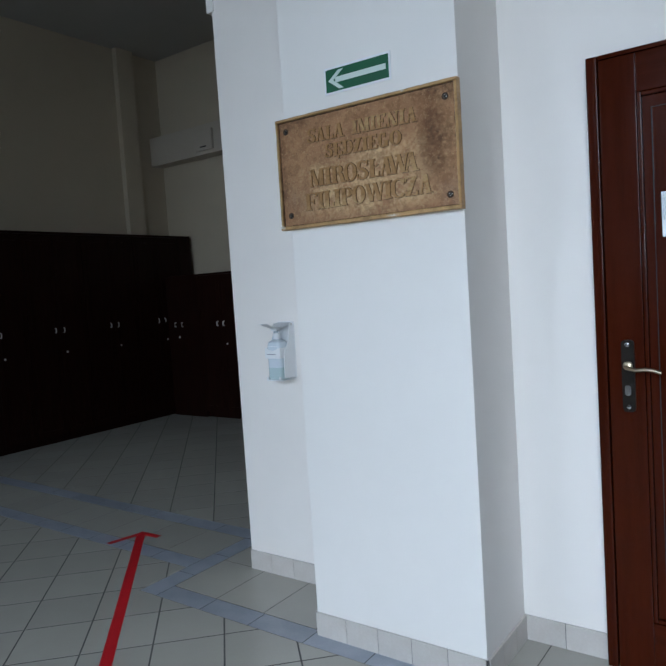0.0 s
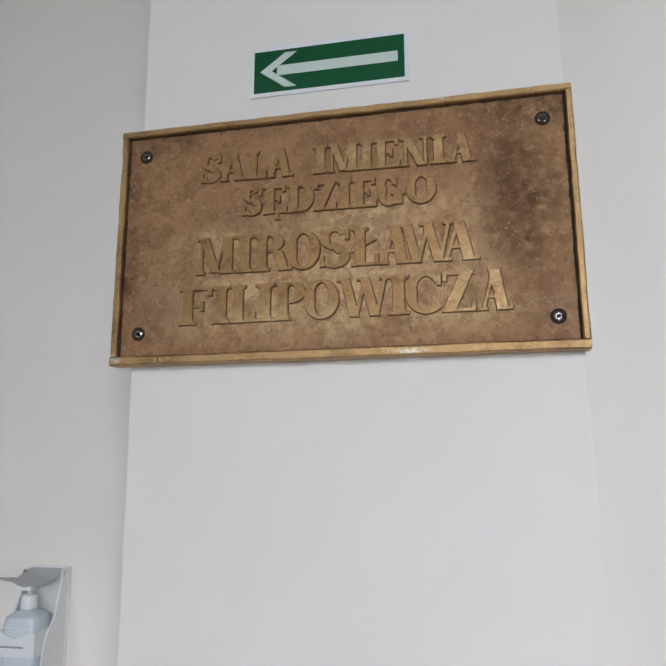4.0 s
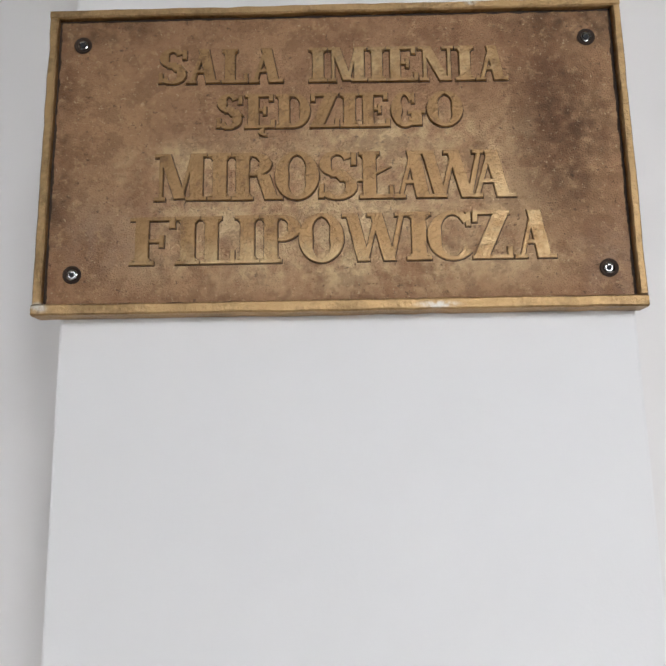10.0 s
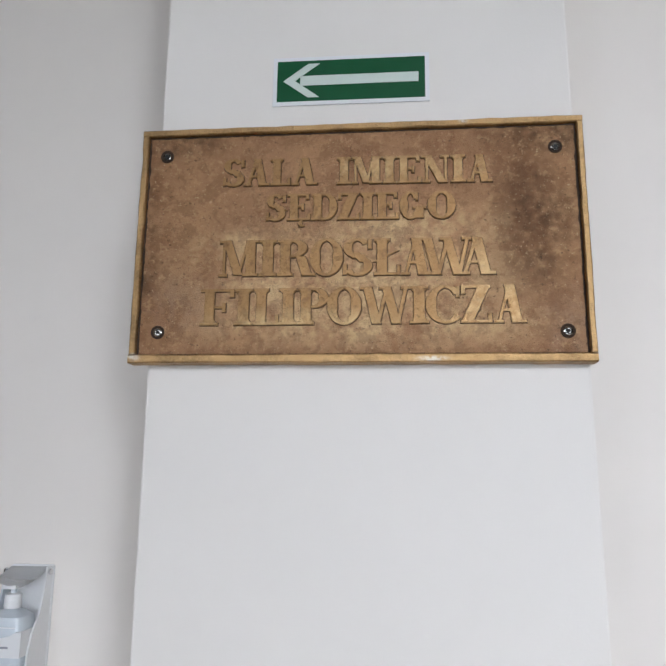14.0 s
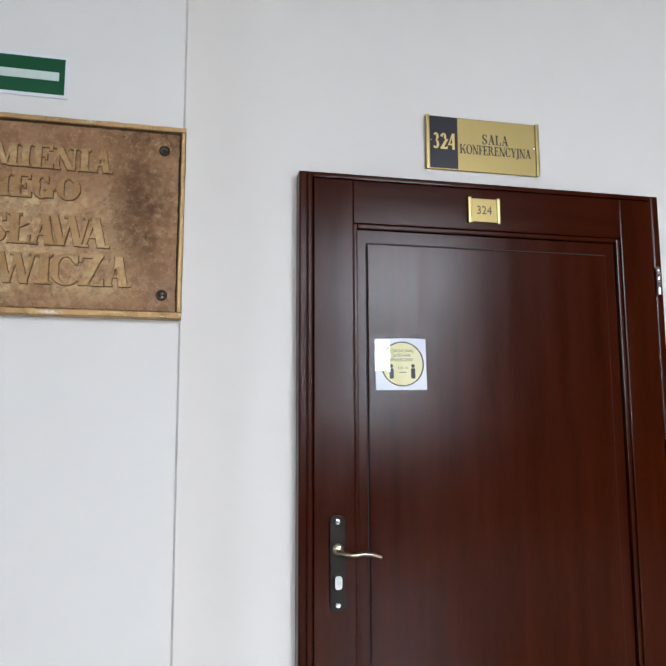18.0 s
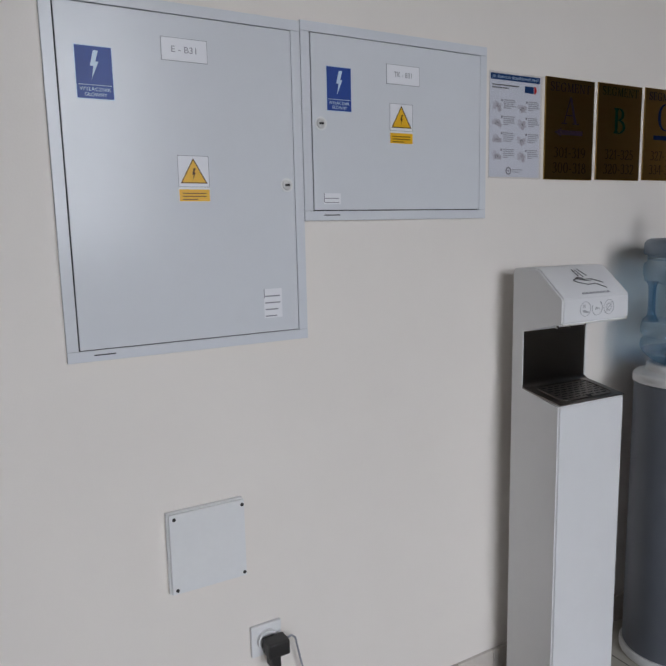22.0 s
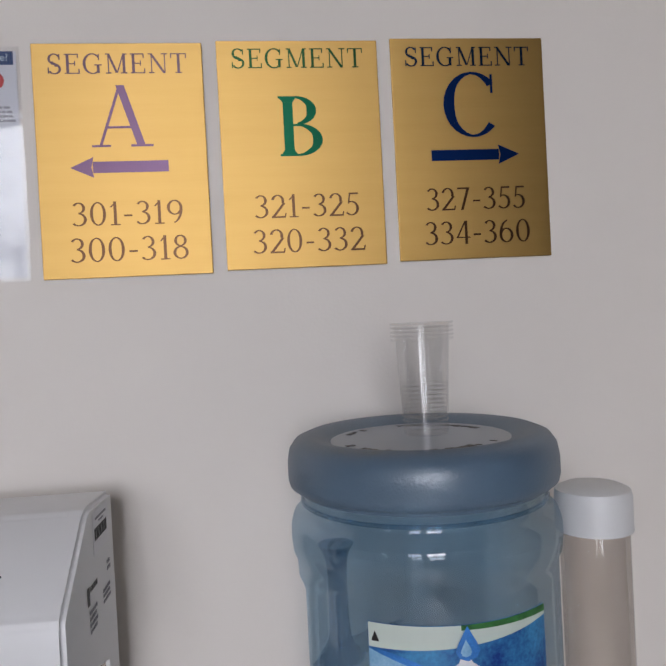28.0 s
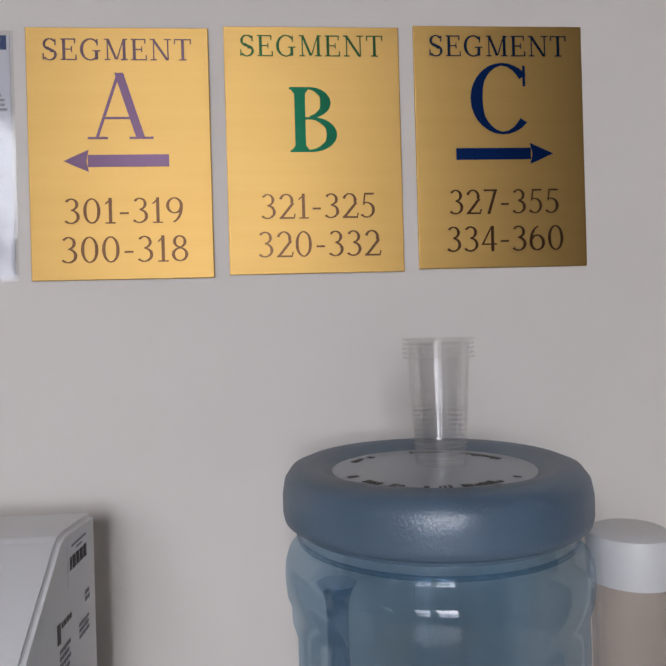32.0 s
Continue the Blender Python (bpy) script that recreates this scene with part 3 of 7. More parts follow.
def glyph(ch, s, t):
    """Strokes (as outlines) and advance of a capital or figure of height 1, with stem s and hairline t."""
    f = 0.07
    R = lambda x0, y0, x1, y1: [[(x0, y0), (x1, y0), (x1, y1), (x0, y1)]]
    Q = lambda ax, ay, bx_, by, w: [[(ax, ay), (ax + w, ay), (bx_ + w, by), (bx_, by)]]
    stem = R(f, 0, f + s, 1)
    foot, top = R(0, 0, s + 2 * f, t), R(0, 1 - t, s + 2 * f, 1)
    foot = foot + [[(f * 0.35, t), (s + f * 1.65, t), (f + s, t + 0.07), (f, t + 0.07)]]
    top = top + [[(f, 1 - t - 0.07), (f + s, 1 - t - 0.07), (s + f * 1.65, 1 - t), (f * 0.35, 1 - t)]]
    e = f + s
    if ch == "I":
        return stem + foot + top, s + 2 * f
    if ch in "LŁ":
        st = stem + top + R(0, 0, 0.62, t) + Q(0.62 - t, 0.02, 0.62 - t, 0.28, t)
        return st + (Q(-0.03, 0.36, e + 0.18, 0.66, t * 1.2) if ch == "Ł" else []), 0.64
    if ch in "EĘ":
        st = stem + R(0, 0, 0.64, t) + R(0, 1 - t, 0.6, 1) + R(e, 0.48, 0.46, 0.48 + t)
        st += R(0.6 - t, 0.78, 0.6, 1) + R(0.64 - t, 0, 0.64, 0.24) + R(0.46 - t * 0.8, 0.38, 0.46, 0.64)
        return st + (bow(0.42, -0.11, 0.12, 0.13, 90, 300, s * 0.5, t, 8) if ch == "Ę" else []), 0.66
    if ch == "F":
        return stem + foot + R(0, 1 - t, 0.58, 1) + R(e, 0.46, 0.44, 0.46 + t) + R(0.58 - t, 0.76, 0.58, 1) + R(0.44 - t * 0.8, 0.36, 0.44, 0.62), 0.6
    if ch == "T":
        return R(0.35 - s / 2, 0, 0.35 + s / 2, 1) + R(0.2, 0, 0.5, t) + R(0, 1 - t, 0.7, 1) + R(0, 0.76, t, 1) + R(0.7 - t, 0.76, 0.7, 1), 0.7
    if ch == "A":
        return Q(0.09, 0, 0.40 - t / 2, 1, t * 1.1) + Q(0.72 - s, 0, 0.40 - s * 0.45, 1, s) + R(0.2, 0.3, 0.58, 0.3 + t) + R(0, 0, 0.25, t) + R(0.52, 0, 0.82, t), 0.8
    if ch == "W":
        return Q(0.26, 0, 0.06, 1, s * 0.9) + Q(0.28 + s * 0.3, 0, 0.56, 1, t * 1.1) + Q(0.70, 0, 0.48, 1, s * 0.9) + Q(0.72 + s * 0.3, 0, 0.98, 1, t * 1.1) + R(0, 1 - t, 0.26, 1) + R(0.42, 1 - t, 0.68, 1) + R(0.9, 1 - t, 1.1, 1), 1.06
    if ch == "M":
        return R(0.1, 0, 0.1 + t, 1) + R(0.74, 0, 0.74 + s, 1) + Q(0.42, 0.04, 0.08, 1, s * 0.9) + Q(0.44 + s * 0.3, 0.04, 0.76, 1, t) + R(0, 0, 0.24, t) + R(0.66, 0, 0.82 + s, t) + R(0, 1 - t, 0.2, 1) + R(0.74, 1 - t, 0.82 + s, 1), 0.84 + s
    if ch == "N":
        return R(0.12, 0, 0.12 + t, 1) + R(0.70, 0, 0.70 + t, 1) + Q(0.76 - s, 0, 0.06, 1, s) + R(0.02, 0, 0.26, t) + R(0.58, 1 - t, 0.86, 1) + R(0, 1 - t, 0.2, 1), 0.86
    if ch == "D":
        return stem + foot + top + R(e - 0.01, 0, e + 0.12, t) + R(e - 0.01, 1 - t, e + 0.12, 1) + bow(e + 0.1, 0.5, 0.40, 0.5, -90, 90, s, t), e + 0.52
    if ch == "Z":
        return R(0.02, 0, 0.64, t) + R(0.04, 1 - t, 0.62, 1) + Q(0.02, 0, 0.62 - s * 1.15, 1, s * 1.15) + R(0.64 - t, 0, 0.64, 0.25) + R(0.04, 0.76, 0.04 + t, 1), 0.68
    if ch == "O":
        return bow(0.42, 0.5, 0.42, 0.52, 0, 360, s * 1.05, t, 28), 0.86
    if ch in "CG":
        st = bow(0.42, 0.5, 0.42, 0.52, 42, 318, s * 1.05, t, 22) + R(0.72 - t, 0.68, 0.72, 0.98)
        return (st + R(0.60, 0.03, 0.60 + s, 0.46) + R(0.5, 0.46 - t, 0.70 + s, 0.46), 0.86) if ch == "G" else (st, 0.76)
    if ch in "RP":
        k = 0.5 if ch == "R" else 0.44
        st = stem + foot + top + bow(e + 0.06, (1 + k) / 2, 0.34, (1 - k) / 2, -90, 90, s, t) + R(e, 1 - t, e + 0.08, 1) + R(e, k, e + 0.08, k + t)
        return (st + Q(0.82 - s, 0, e + 0.12, k + t / 2, s) + R(0.62, 0, 0.9, t), 0.86) if ch == "R" else (st, e + 0.42)
    if ch == "B":
        return stem + foot + top + bow(e + 0.06, 0.76, 0.30, 0.24, -90, 90, s, t) + bow(e + 0.08, 0.27, 0.36, 0.27, -90, 90, s, t) + R(e, 1 - t, e + 0.08, 1) + R(e, 0, e + 0.1, t) + R(e, 0.5, e + 0.1, 0.5 + t), e + 0.46
    if ch == "K":
        return stem + foot + top + Q(e - 0.02, 0.42, 0.66, 1, t * 1.3) + Q(0.80 - s, 0, e + 0.1, 0.58, s) + R(0.56, 1 - t, 0.84, 1) + R(0.6, 0, 0.88, t), 0.86
    if ch == "Y":
        return R(0.38 - s / 2, 0, 0.38 + s / 2, 0.48) + Q(0.38 - s / 2, 0.42, 0.06, 1, s) + Q(0.40, 0.42, 0.64, 1, t * 1.2) + R(0.24, 0, 0.52, t) + R(0, 1 - t, 0.28, 1) + R(0.54, 1 - t, 0.78, 1), 0.76
    if ch == "J":
        return R(0.16, 0.0, 0.16 + s, 1) + R(0.06, 1 - t, 0.30 + s, 1) + bow(0.06, 0.02, 0.1 + s, 0.2, -120, 0, s, t, 8), 0.4
    if ch == "S":
        w = s * 0.9
        return bow(0.30, 0.745, 0.27, 0.275, 30, 262, w, t, 14) + bow(0.30, 0.255, 0.29, 0.275, -150, 82, w, t, 14) + Q(0.20, 0.46, 0.13, 0.62, w * 1.25) + Q(0.34, 0.36, 0.22, 0.56, w * 1.25) + R(0.50, 0.70, 0.50 + t, 0.98) + R(0.02, 0.02, 0.02 + t, 0.32), 0.62
    if ch == "0":
        return bow(0.29, 0.5, 0.29, 0.5, 0, 360, s, t, 24), 0.62
    if ch == "1":
        return R(0.16, 0, 0.16 + s, 1) + R(0.04, 0, 0.28 + s, t) + Q(0.02, 0.76, 0.16, 0.92, t * 1.4), 0.42
    if ch == "2":
        return bow(0.26, 0.72, 0.26, 0.28, -25, 165, s, t, 14) + Q(0.0, t * 0.6, 0.44, 0.62, s * 1.1) + R(0.0, 0, 0.54, t * 1.4) + Q(0.5, 0, 0.54, 0.2, t), 0.58
    if ch == "3":
        return bow(0.24, 0.76, 0.24, 0.24, -90, 150, s * 0.95, t, 14) + bow(0.22, 0.28, 0.30, 0.28, -140, 90, s, t, 16), 0.56
    if ch == "4":
        return R(0.36, 0, 0.36 + s, 1) + R(0.0, 0.26, 0.58, 0.26 + t) + Q(0.0, 0.26, 0.36, 1, t * 1.3), 0.6
    if ch == "5":
        return bow(0.22, 0.32, 0.30, 0.32, -140, 105, s, t, 16) + Q(0.08, 0.52, 0.14, 1, t * 1.2) + R(0.14, 1 - t * 1.5, 0.5, 1), 0.56
    if ch == "6":
        return bow(0.29, 0.32, 0.29, 0.32, 0, 360, s, t, 20) + bow(0.40, 0.34, 0.40, 0.66, 100, 182, s, t, 10), 0.62
    if ch == "7":
        return R(0.02, 1 - t * 1.5, 0.54, 1) + Q(0.14, 0, 0.54 - s, 1, s), 0.56
    if ch == "8":
        return bow(0.28, 0.76, 0.23, 0.24, 0, 360, s * 0.95, t, 18) + bow(0.28, 0.27, 0.28, 0.27, 0, 360, s, t, 20), 0.6
    if ch == "9":
        return bow(0.29, 0.68, 0.29, 0.32, 0, 360, s, t, 20) + bow(0.18, 0.66, 0.40, 0.66, -80, 2, s, t, 10), 0.62
    if ch == "-":
        return R(0.04, 0.36, 0.34, 0.36 + t * 1.5), 0.4
    return [], 0.42


def roman(text, x0, x1, z0, z1, y, depth, s, t, gap=0.09):
    """Lines of raised roman capitals between two margins: one bmesh a letter, facing -y."""
    runs, adv = [], 0.0
    for ch in text:
        st, a = glyph(ch, s, t)
        runs.append((st, adv))
        adv += a + gap
    k, h = (x1 - x0) / (adv - gap), z1 - z0
    out = []
    for st, at in runs:
        if not st:
            continue
        bm = bmesh.new()
        for n, poly in enumerate(st):
            prism(bm, [(x0 + k * (at + px), z0 + h * pz) for px, pz in poly], y - depth - 0.00004 * (n % 7), y)
        out.append(bm)
    return out


def lettering(text, x0, x1, z0, z1, y, depth, s, t, material, parent, name="letter", gap=0.09):
    for bm in roman(text, x0, x1, z0, z1, y, depth, s, t, gap):
        part(name, bm, material, parent)


def bars(bm, x0, x1, z0, z1, y, rows, seed=1, depth=0.0004, fill=0.55):
    """Plain bars for lines of writing too small to read."""
    rnd = random.Random(seed)
    step = (z1 - z0) / rows
    for i in range(rows):
        z = z1 - step * (i + 1)
        w = (x1 - x0) * rnd.uniform(0.6, 1.0)
        prism(bm, [(x0, z), (x0 + w, z), (x0 + w, z + step * fill), (x0, z + step * fill)], y - depth, y)
    return bm


def word_rows(bm, x0, x1, z0, z1, y, rows, seed, fill=0.5, word=(0.004, 0.011)):
    """Rows of small print that nobody can read: short bars with gaps, the last row cut short."""
    rnd = random.Random(seed)
    for r in range(rows):
        z = z1 - (r + fill) * (z1 - z0) / rows
        x, stop = x0, x0 + (x1 - x0) * (rnd.uniform(0.80, 1.0) if r < rows - 1 else rnd.uniform(0.35, 0.7))
        while x < stop - 0.002:
            w = min(rnd.uniform(*word), stop - x)
            bx(bm, x, x + w, y - 0.0003, y, z, z + fill * (z1 - z0) / rows)
            x += w + 0.0016
    return bm


# ---- structure ----
def wall_mesh(pieces, b=0.0):
    bm = bmesh.new()
    for p in pieces:
        bx(bm, *p, b)
    return bm


DOOR_L, DOOR_R, DOOR_T = -0.447, 0.748, 2.198
LEFT_END, INNER, STEP = -2.262, 3.549, 2.49
structure("floor", wall_mesh([(-6.85, 8.5, SOUTH, 6.4, -0.12, -0.0004), (4.2, 8.5, -12.0, SOUTH - 0.0005, -0.12, -0.0004)]), GROUT, "dark grout bed under floor tiles, left bare out of view for dark reflections", "floor")
structure("wall_north", wall_mesh([(LEFT_END, DOOR_L, NORTH, 3.1, 0, CEIL), (DOOR_R, INNER, NORTH, 3.1, 0, CEIL), (DOOR_L, DOOR_R, NORTH, 3.1, DOOR_T, CEIL)]), WALL, "cream painted plaster wall with a door opening", "wall")
structure("pilaster", wall_mesh([(-1.535, -0.774, 2.415, NORTH - 0.001, 0, CEIL)], 0.004), WHITEWALL, "white painted wall pilaster behind a bronze plaque", "pilaster")
structure("wall_corner", box(-2.29, -2.245, NORTH - 0.012, 3.1, 2.885, CEIL, 0.003), WHITEWALL, "slight plaster step high on the wall end", "wall")
structure("wall_projection", box(INNER, 8.5, STEP, 3.1, 0, CEIL, 0.004), WALL, "cream wall block standing forward of the wall", "wall")
structure("wall_room", box(DOOR_L - 0.3, DOOR_R + 0.3, 3.4, 3.5, 0, CEIL), WALL, "plain wall closing the room behind the door", "wall")
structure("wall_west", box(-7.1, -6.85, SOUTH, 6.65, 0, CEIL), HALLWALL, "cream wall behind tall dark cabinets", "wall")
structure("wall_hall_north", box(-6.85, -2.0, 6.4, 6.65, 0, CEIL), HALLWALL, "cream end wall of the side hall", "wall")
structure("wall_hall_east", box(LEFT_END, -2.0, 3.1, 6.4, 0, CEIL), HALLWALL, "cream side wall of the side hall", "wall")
structure("wall_east", box(8.5, 8.75, -12.0, 3.1, 0, CEIL), DARKWALL, "unseen end wall of the corridor, near black for dark reflections", "wall")
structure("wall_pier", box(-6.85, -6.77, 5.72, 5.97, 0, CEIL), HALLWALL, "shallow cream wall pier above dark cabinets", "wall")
cuts = [-7.1] + [v for w in WINDOWS for v in w] + [4.2]
south = [(cuts[i], cuts[i + 1], SOUTH - 0.35, SOUTH, 0, CEIL) for i in range(0, len(cuts), 2)]
south += [(x0, x1, SOUTH - 0.35, SOUTH, z0, z1) for x0, x1 in WINDOWS for z0, z1 in ((0, SILL), (HEAD, CEIL))]
structure("wall_south", wall_mesh(south), DIMWALL, "unseen outer wall with tall window openings, darkened to weaken bounced light", "wall")
# unseen wall, added to give the gold signs a dim reflection
structure("wall_south_end", box(4.2005, 6.5, SOUTH - 0.35, SOUTH, 0, CEIL), REFLECTWALL, "unseen brown wall added across the corridor for reflections", "wall")
# unseen passage, added so the gold signs have darkness to reflect
structure("wall_passage_west", box(3.95, 4.2, -12.0, SOUTH - 0.351, 0, CEIL), DARKWALL, "unseen side wall of a passage added for dark reflections", "wall")
structure("wall_passage_end", box(3.95, 8.75, -12.3, -12.0, 0, CEIL), DARKWALL, "unseen end wall of a passage added for dark reflections", "wall")
structure("ceiling", wall_mesh([(-7.1, 4.2, SOUTH - 0.35, 6.65, CEIL, CEIL + 0.15)]), CEILING, "plain ceiling, greyed to weaken bounced light", "ceiling")
structure("ceiling_passage", wall_mesh([(4.201, 8.75, -12.3, 6.65, CEIL, CEIL + 0.15)]), DARKWALL, "unseen near-black ceiling over the added passage", "ceiling")
structure("trim", box(-6.85, LEFT_END - 0.003, 6.2, 6.397, 3.20, 3.56, 0.006), DUCT, "white boxed duct high on the end wall, its colour dimmed for shade", "trim")

for i, (x0, x1) in enumerate(WINDOWS):
    w = tagged(thing("window_%d" % (i + 1), pose((x0 + x1) / 2, SOUTH - 0.15, SILL), "tall white window with two sashes and a transom", "window"), kind="structure")
    h, v = (x1 - x0) / 2, HEAD - SILL
    fr = bmesh.new()
    for q in ((-h, -h + 0.07, 0, v), (h - 0.07, h, 0, v), (-h + 0.07, h - 0.07, 0, 0.07), (-h + 0.07, h - 0.07, v - 0.07, v), (-0.06, 0.06, 0.07, v - 0.07)):
        bx(fr, q[0], q[1], -0.04, 0.04, q[2], q[3])
    for q in ((-h + 0.07, -0.06), (0.06, h - 0.07)):
        bx(fr, q[0], q[1], -0.04, 0.04, 1.50, 1.64)
    part("window_frame", fr, PLASTIC, w)
    part("window_sill", box(-h - 0.05, h + 0.05, 0.1, 0.32, -0.04, -0.003, 0.008), PLASTIC, w)
    for q in ((-h + 0.07, -0.06), (0.06, h - 0.07)):
        for z0, z1 in ((0.07, 1.50), (1.64, v - 0.07)):
            p = part("pane", box(q[0], q[1], -0.004, 0.004, z0, z1), GLASS, w)
            p.visible_shadow = False

structure("ground", box(-400, 400, -900, SOUTH - 0.6, -10.3, -10), GROUND, "grey street ground far below the windows", "ground")
# unseen building, added so the lower part of window reflections stays dark
far = thing("building", pose(0, -34, -10), "plain grey-brown building out of view, added to darken low window reflections", "building")
part("wall", box(-40, 40, -12, 0, 0, 16.2), FACADE, far)
part("roof", box(-40.4, 40.4, -12.4, 0.4, 16.2, 16.6), IRON, far)


# ---- mahogany door ----
def timber_door():
    d = thing("door_1", pose(0.1525, 2.80, 0), "closed glossy mahogany door with a sunk panel", "door", kind="structure")
    o = 0.1525
    arch = bmesh.new()
    bx(arch, DOOR_L - o, -0.408 - o, -0.046, 0.12, 0, DOOR_T, 0.006)
    bx(arch, 0.721 - o, DOOR_R - o, -0.046, 0.12, 0, DOOR_T, 0.006)
    bx(arch, -0.4078 - o, 0.7208 - o, -0.046, 0.12, 2.182, DOOR_T, 0.006)
    part("door_frame", arch, MAHOG, d, "narrow mahogany architrave")
    bead = bmesh.new()
    bx(bead, -0.424 - o, -0.4085 - o, -0.056, -0.04, 0, 2.19, 0.004)
    part("bead", bead, MAHOG, d)
    l, r = -0.404 - o, 0.717 - o
    pl, pr = -0.286 - o, 0.601 - o
    part("stile", box(l, pl, -0.050, 0.0, 0.006, 2.178, 0.003), MAHOG, d)
    part("stile", box(pr, r, -0.050, 0.0, 0.006, 2.178, 0.003), MAHOG, d)
    part("rail", box(pl + 0.0005, pr - 0.0005, -0.0495, 0.0, 2.049, 2.178, 0.003), MAHOGH, d)
    part("rail", box(pl + 0.0005, pr - 0.0005, -0.0495, 0.0, 0.006, 0.20, 0.003), MAHOGH, d)
    mould = bmesh.new()
    zl, zh = 0.2005, 2.0485
    for q in ((pl + 0.0005, pl + 0.014, zl, zh), (pr - 0.014, pr - 0.0005, zl, zh), (pl + 0.0145, pr - 0.0145, zh - 0.0135, zh), (pl + 0.0145, pr - 0.0145, zl, zl + 0.0135)):
        bx(mould, q[0], q[1], -0.044, 0.0, q[2], q[3], 0.004)
    part("moulding", mould, MAHOG, d)
    part("panel", box(pl + 0.015, pr - 0.015, -0.030, 0.0, zl + 0.015, zh - 0.015), MAHOG, d)
    part("panel_field", box(-0.241 - o, 0.549 - o, -0.0365, -0.0302, 0.26, 1.992, 0.003), MAHOG, d)
    groove = bmesh.new()
    for q in ((-0.2445 - o, -0.2415 - o, 0.2575, 1.9955), (0.5495 - o, 0.5525 - o, 0.2575, 1.9955), (-0.241 - o, 0.549 - o, 1.9925, 1.9955), (-0.241 - o, 0.549 - o, 0.2565, 0.2595)):
        bx(groove, q[0], q[1], -0.0312, -0.0301, q[2], q[3])
    part("groove", groove, DARK, d)
    for z in (0.21, 1.315, 1.866):
        hg = lathe([(0, z), (0.007, z), (0.0075, z + 0.003), (0.0075, z + 0.042), (0.0065, z + 0.044), (0.0075, z + 0.046), (0.0075, z + 0.068), (0.006, z + 0.07), (0.0075, z + 0.072), (0.0075, z + 0.088), (0.004, z + 0.093), (0, z + 0.093)], 14)
        bmesh.ops.translate(hg, verts=hg.verts, vec=(0.724 - o, -0.057, 0))
        part("hinge", hg, CHROME, d, "polished metal hinge", True)
    ex = -0.339 - o
    lock = part("door_handle", prism(bmesh.new(), rounded(ex - 0.021, ex + 0.021, 0.958, 1.212, 0.014), -0.0585, -0.0505), IRON, d, "dark escutcheon with a bent brass lever")
    lever = wire([(ex, -0.056, 1.118), (ex, -0.085, 1.118), (ex + 0.012, -0.098, 1.116), (ex + 0.035, -0.101, 1.112), (ex + 0.06, -0.101, 1.115), (ex + 0.085, -0.100, 1.113), (ex + 0.112, -0.098, 1.104)], 0.0062, 10)
    part("lever", lever, AGED, lock, "worn brass lever", True)
    rose = lathe([(0, 0), (0.016, 0), (0.016, 0.006), (0.010, 0.010), (0, 0.010)], 20)
    bmesh.ops.transform(rose, matrix=Matrix.Translation((ex, -0.0586, 1.122)) @ Matrix.Rotation(radians(90), 4, "X"), verts=rose.verts)
    part("rose", rose, AGED, lock, "", True)
    part("cylinder", prism(bmesh.new(), rounded(ex - 0.010, ex + 0.010, 1.018, 1.054, 0.008), -0.070, -0.0586), CHROME, lock, "bright lock cylinder")
    for z in (0.976, 1.196):
        sc = lathe([(0, 0), (0.008, 0), (0.007, 0.004), (0, 0.005)], 16)
        bmesh.ops.transform(sc, matrix=Matrix.Translation((ex, -0.0586, z)) @ Matrix.Rotation(radians(90), 4, "X"), verts=sc.verts)
        part("screw", sc, CHROME, lock, "", True)
    return d


timber_door()


# ---- things on the door and over it ----
def number_plate():
    t = thing("number_plate", pose(0.1275, 2.7505, 2.110), "small brass number plate on the mahogany door rail", "number plate")
    part("plate", prism(bmesh.new(), rounded(-0.045, 0.045, -0.036, 0.036, 0.003), -0.005, 0), DOORGOLD, t)
    for s in (-1, 1):
        part("bracket", box(s * 0.0475 - 0.005, s * 0.0475 + 0.005, -0.009, 0, -0.040, 0.040, 0.003), BRASS, t)
        part("edge", box(s * 0.0535 - 0.001, s * 0.0535 + 0.001, -0.007, 0, -0.040, 0.040), IRON, t)
    part("lettering", words("324", 0, -0.012, -0.005, 0.026, 0.048), INK, t)


def name_plate():
    t = thing("name_plate", pose(0.152, 2.7985, 2.336), "gold room plate with a dark number field above a door", "sign")
    part("backing", box(-0.192, 0.192, -0.010, 0, -0.086, 0.086, 0.002), DOORGOLD, t)
    part("number_field", box(-0.180, -0.088, -0.0125, -0.0101, -0.084, 0.084), AUBERGINE, t, "dark aubergine number field")
    for s in (-1, 1):
        part("edge_strip", box(s * 0.187 - 0.006, s * 0.187 + 0.006, -0.016, -0.0101, -0.087, 0.087, 0.003), BRASS, t, "polished brass edge strip")
        sc = lathe([(0, 0), (0.004, 0), (0.003, 0.003), (0, 0.004)], 12)
        bmesh.ops.transform(sc, matrix=Matrix.Translation((s * 0.176, -0.0126, 0.004)) @ Matrix.Rotation(radians(90), 4, "X"), verts=sc.verts)
        part("screw", sc, CHROME, t, "", True)
    lettering("324", -0.170, -0.098, -0.022, 0.030, -0.0125, 0.001, 0.22, 0.09, BRASS, t)
    lettering("SALA", -0.004, 0.086, 0.006, 0.038, -0.0102, 0.0008, 0.17, 0.06, INK, t)
    lettering("KONFERENCYJNA", -0.080, 0.164, -0.030, 0.000, -0.0102, 0.0008, 0.17, 0.06, INK, t, gap=0.05)


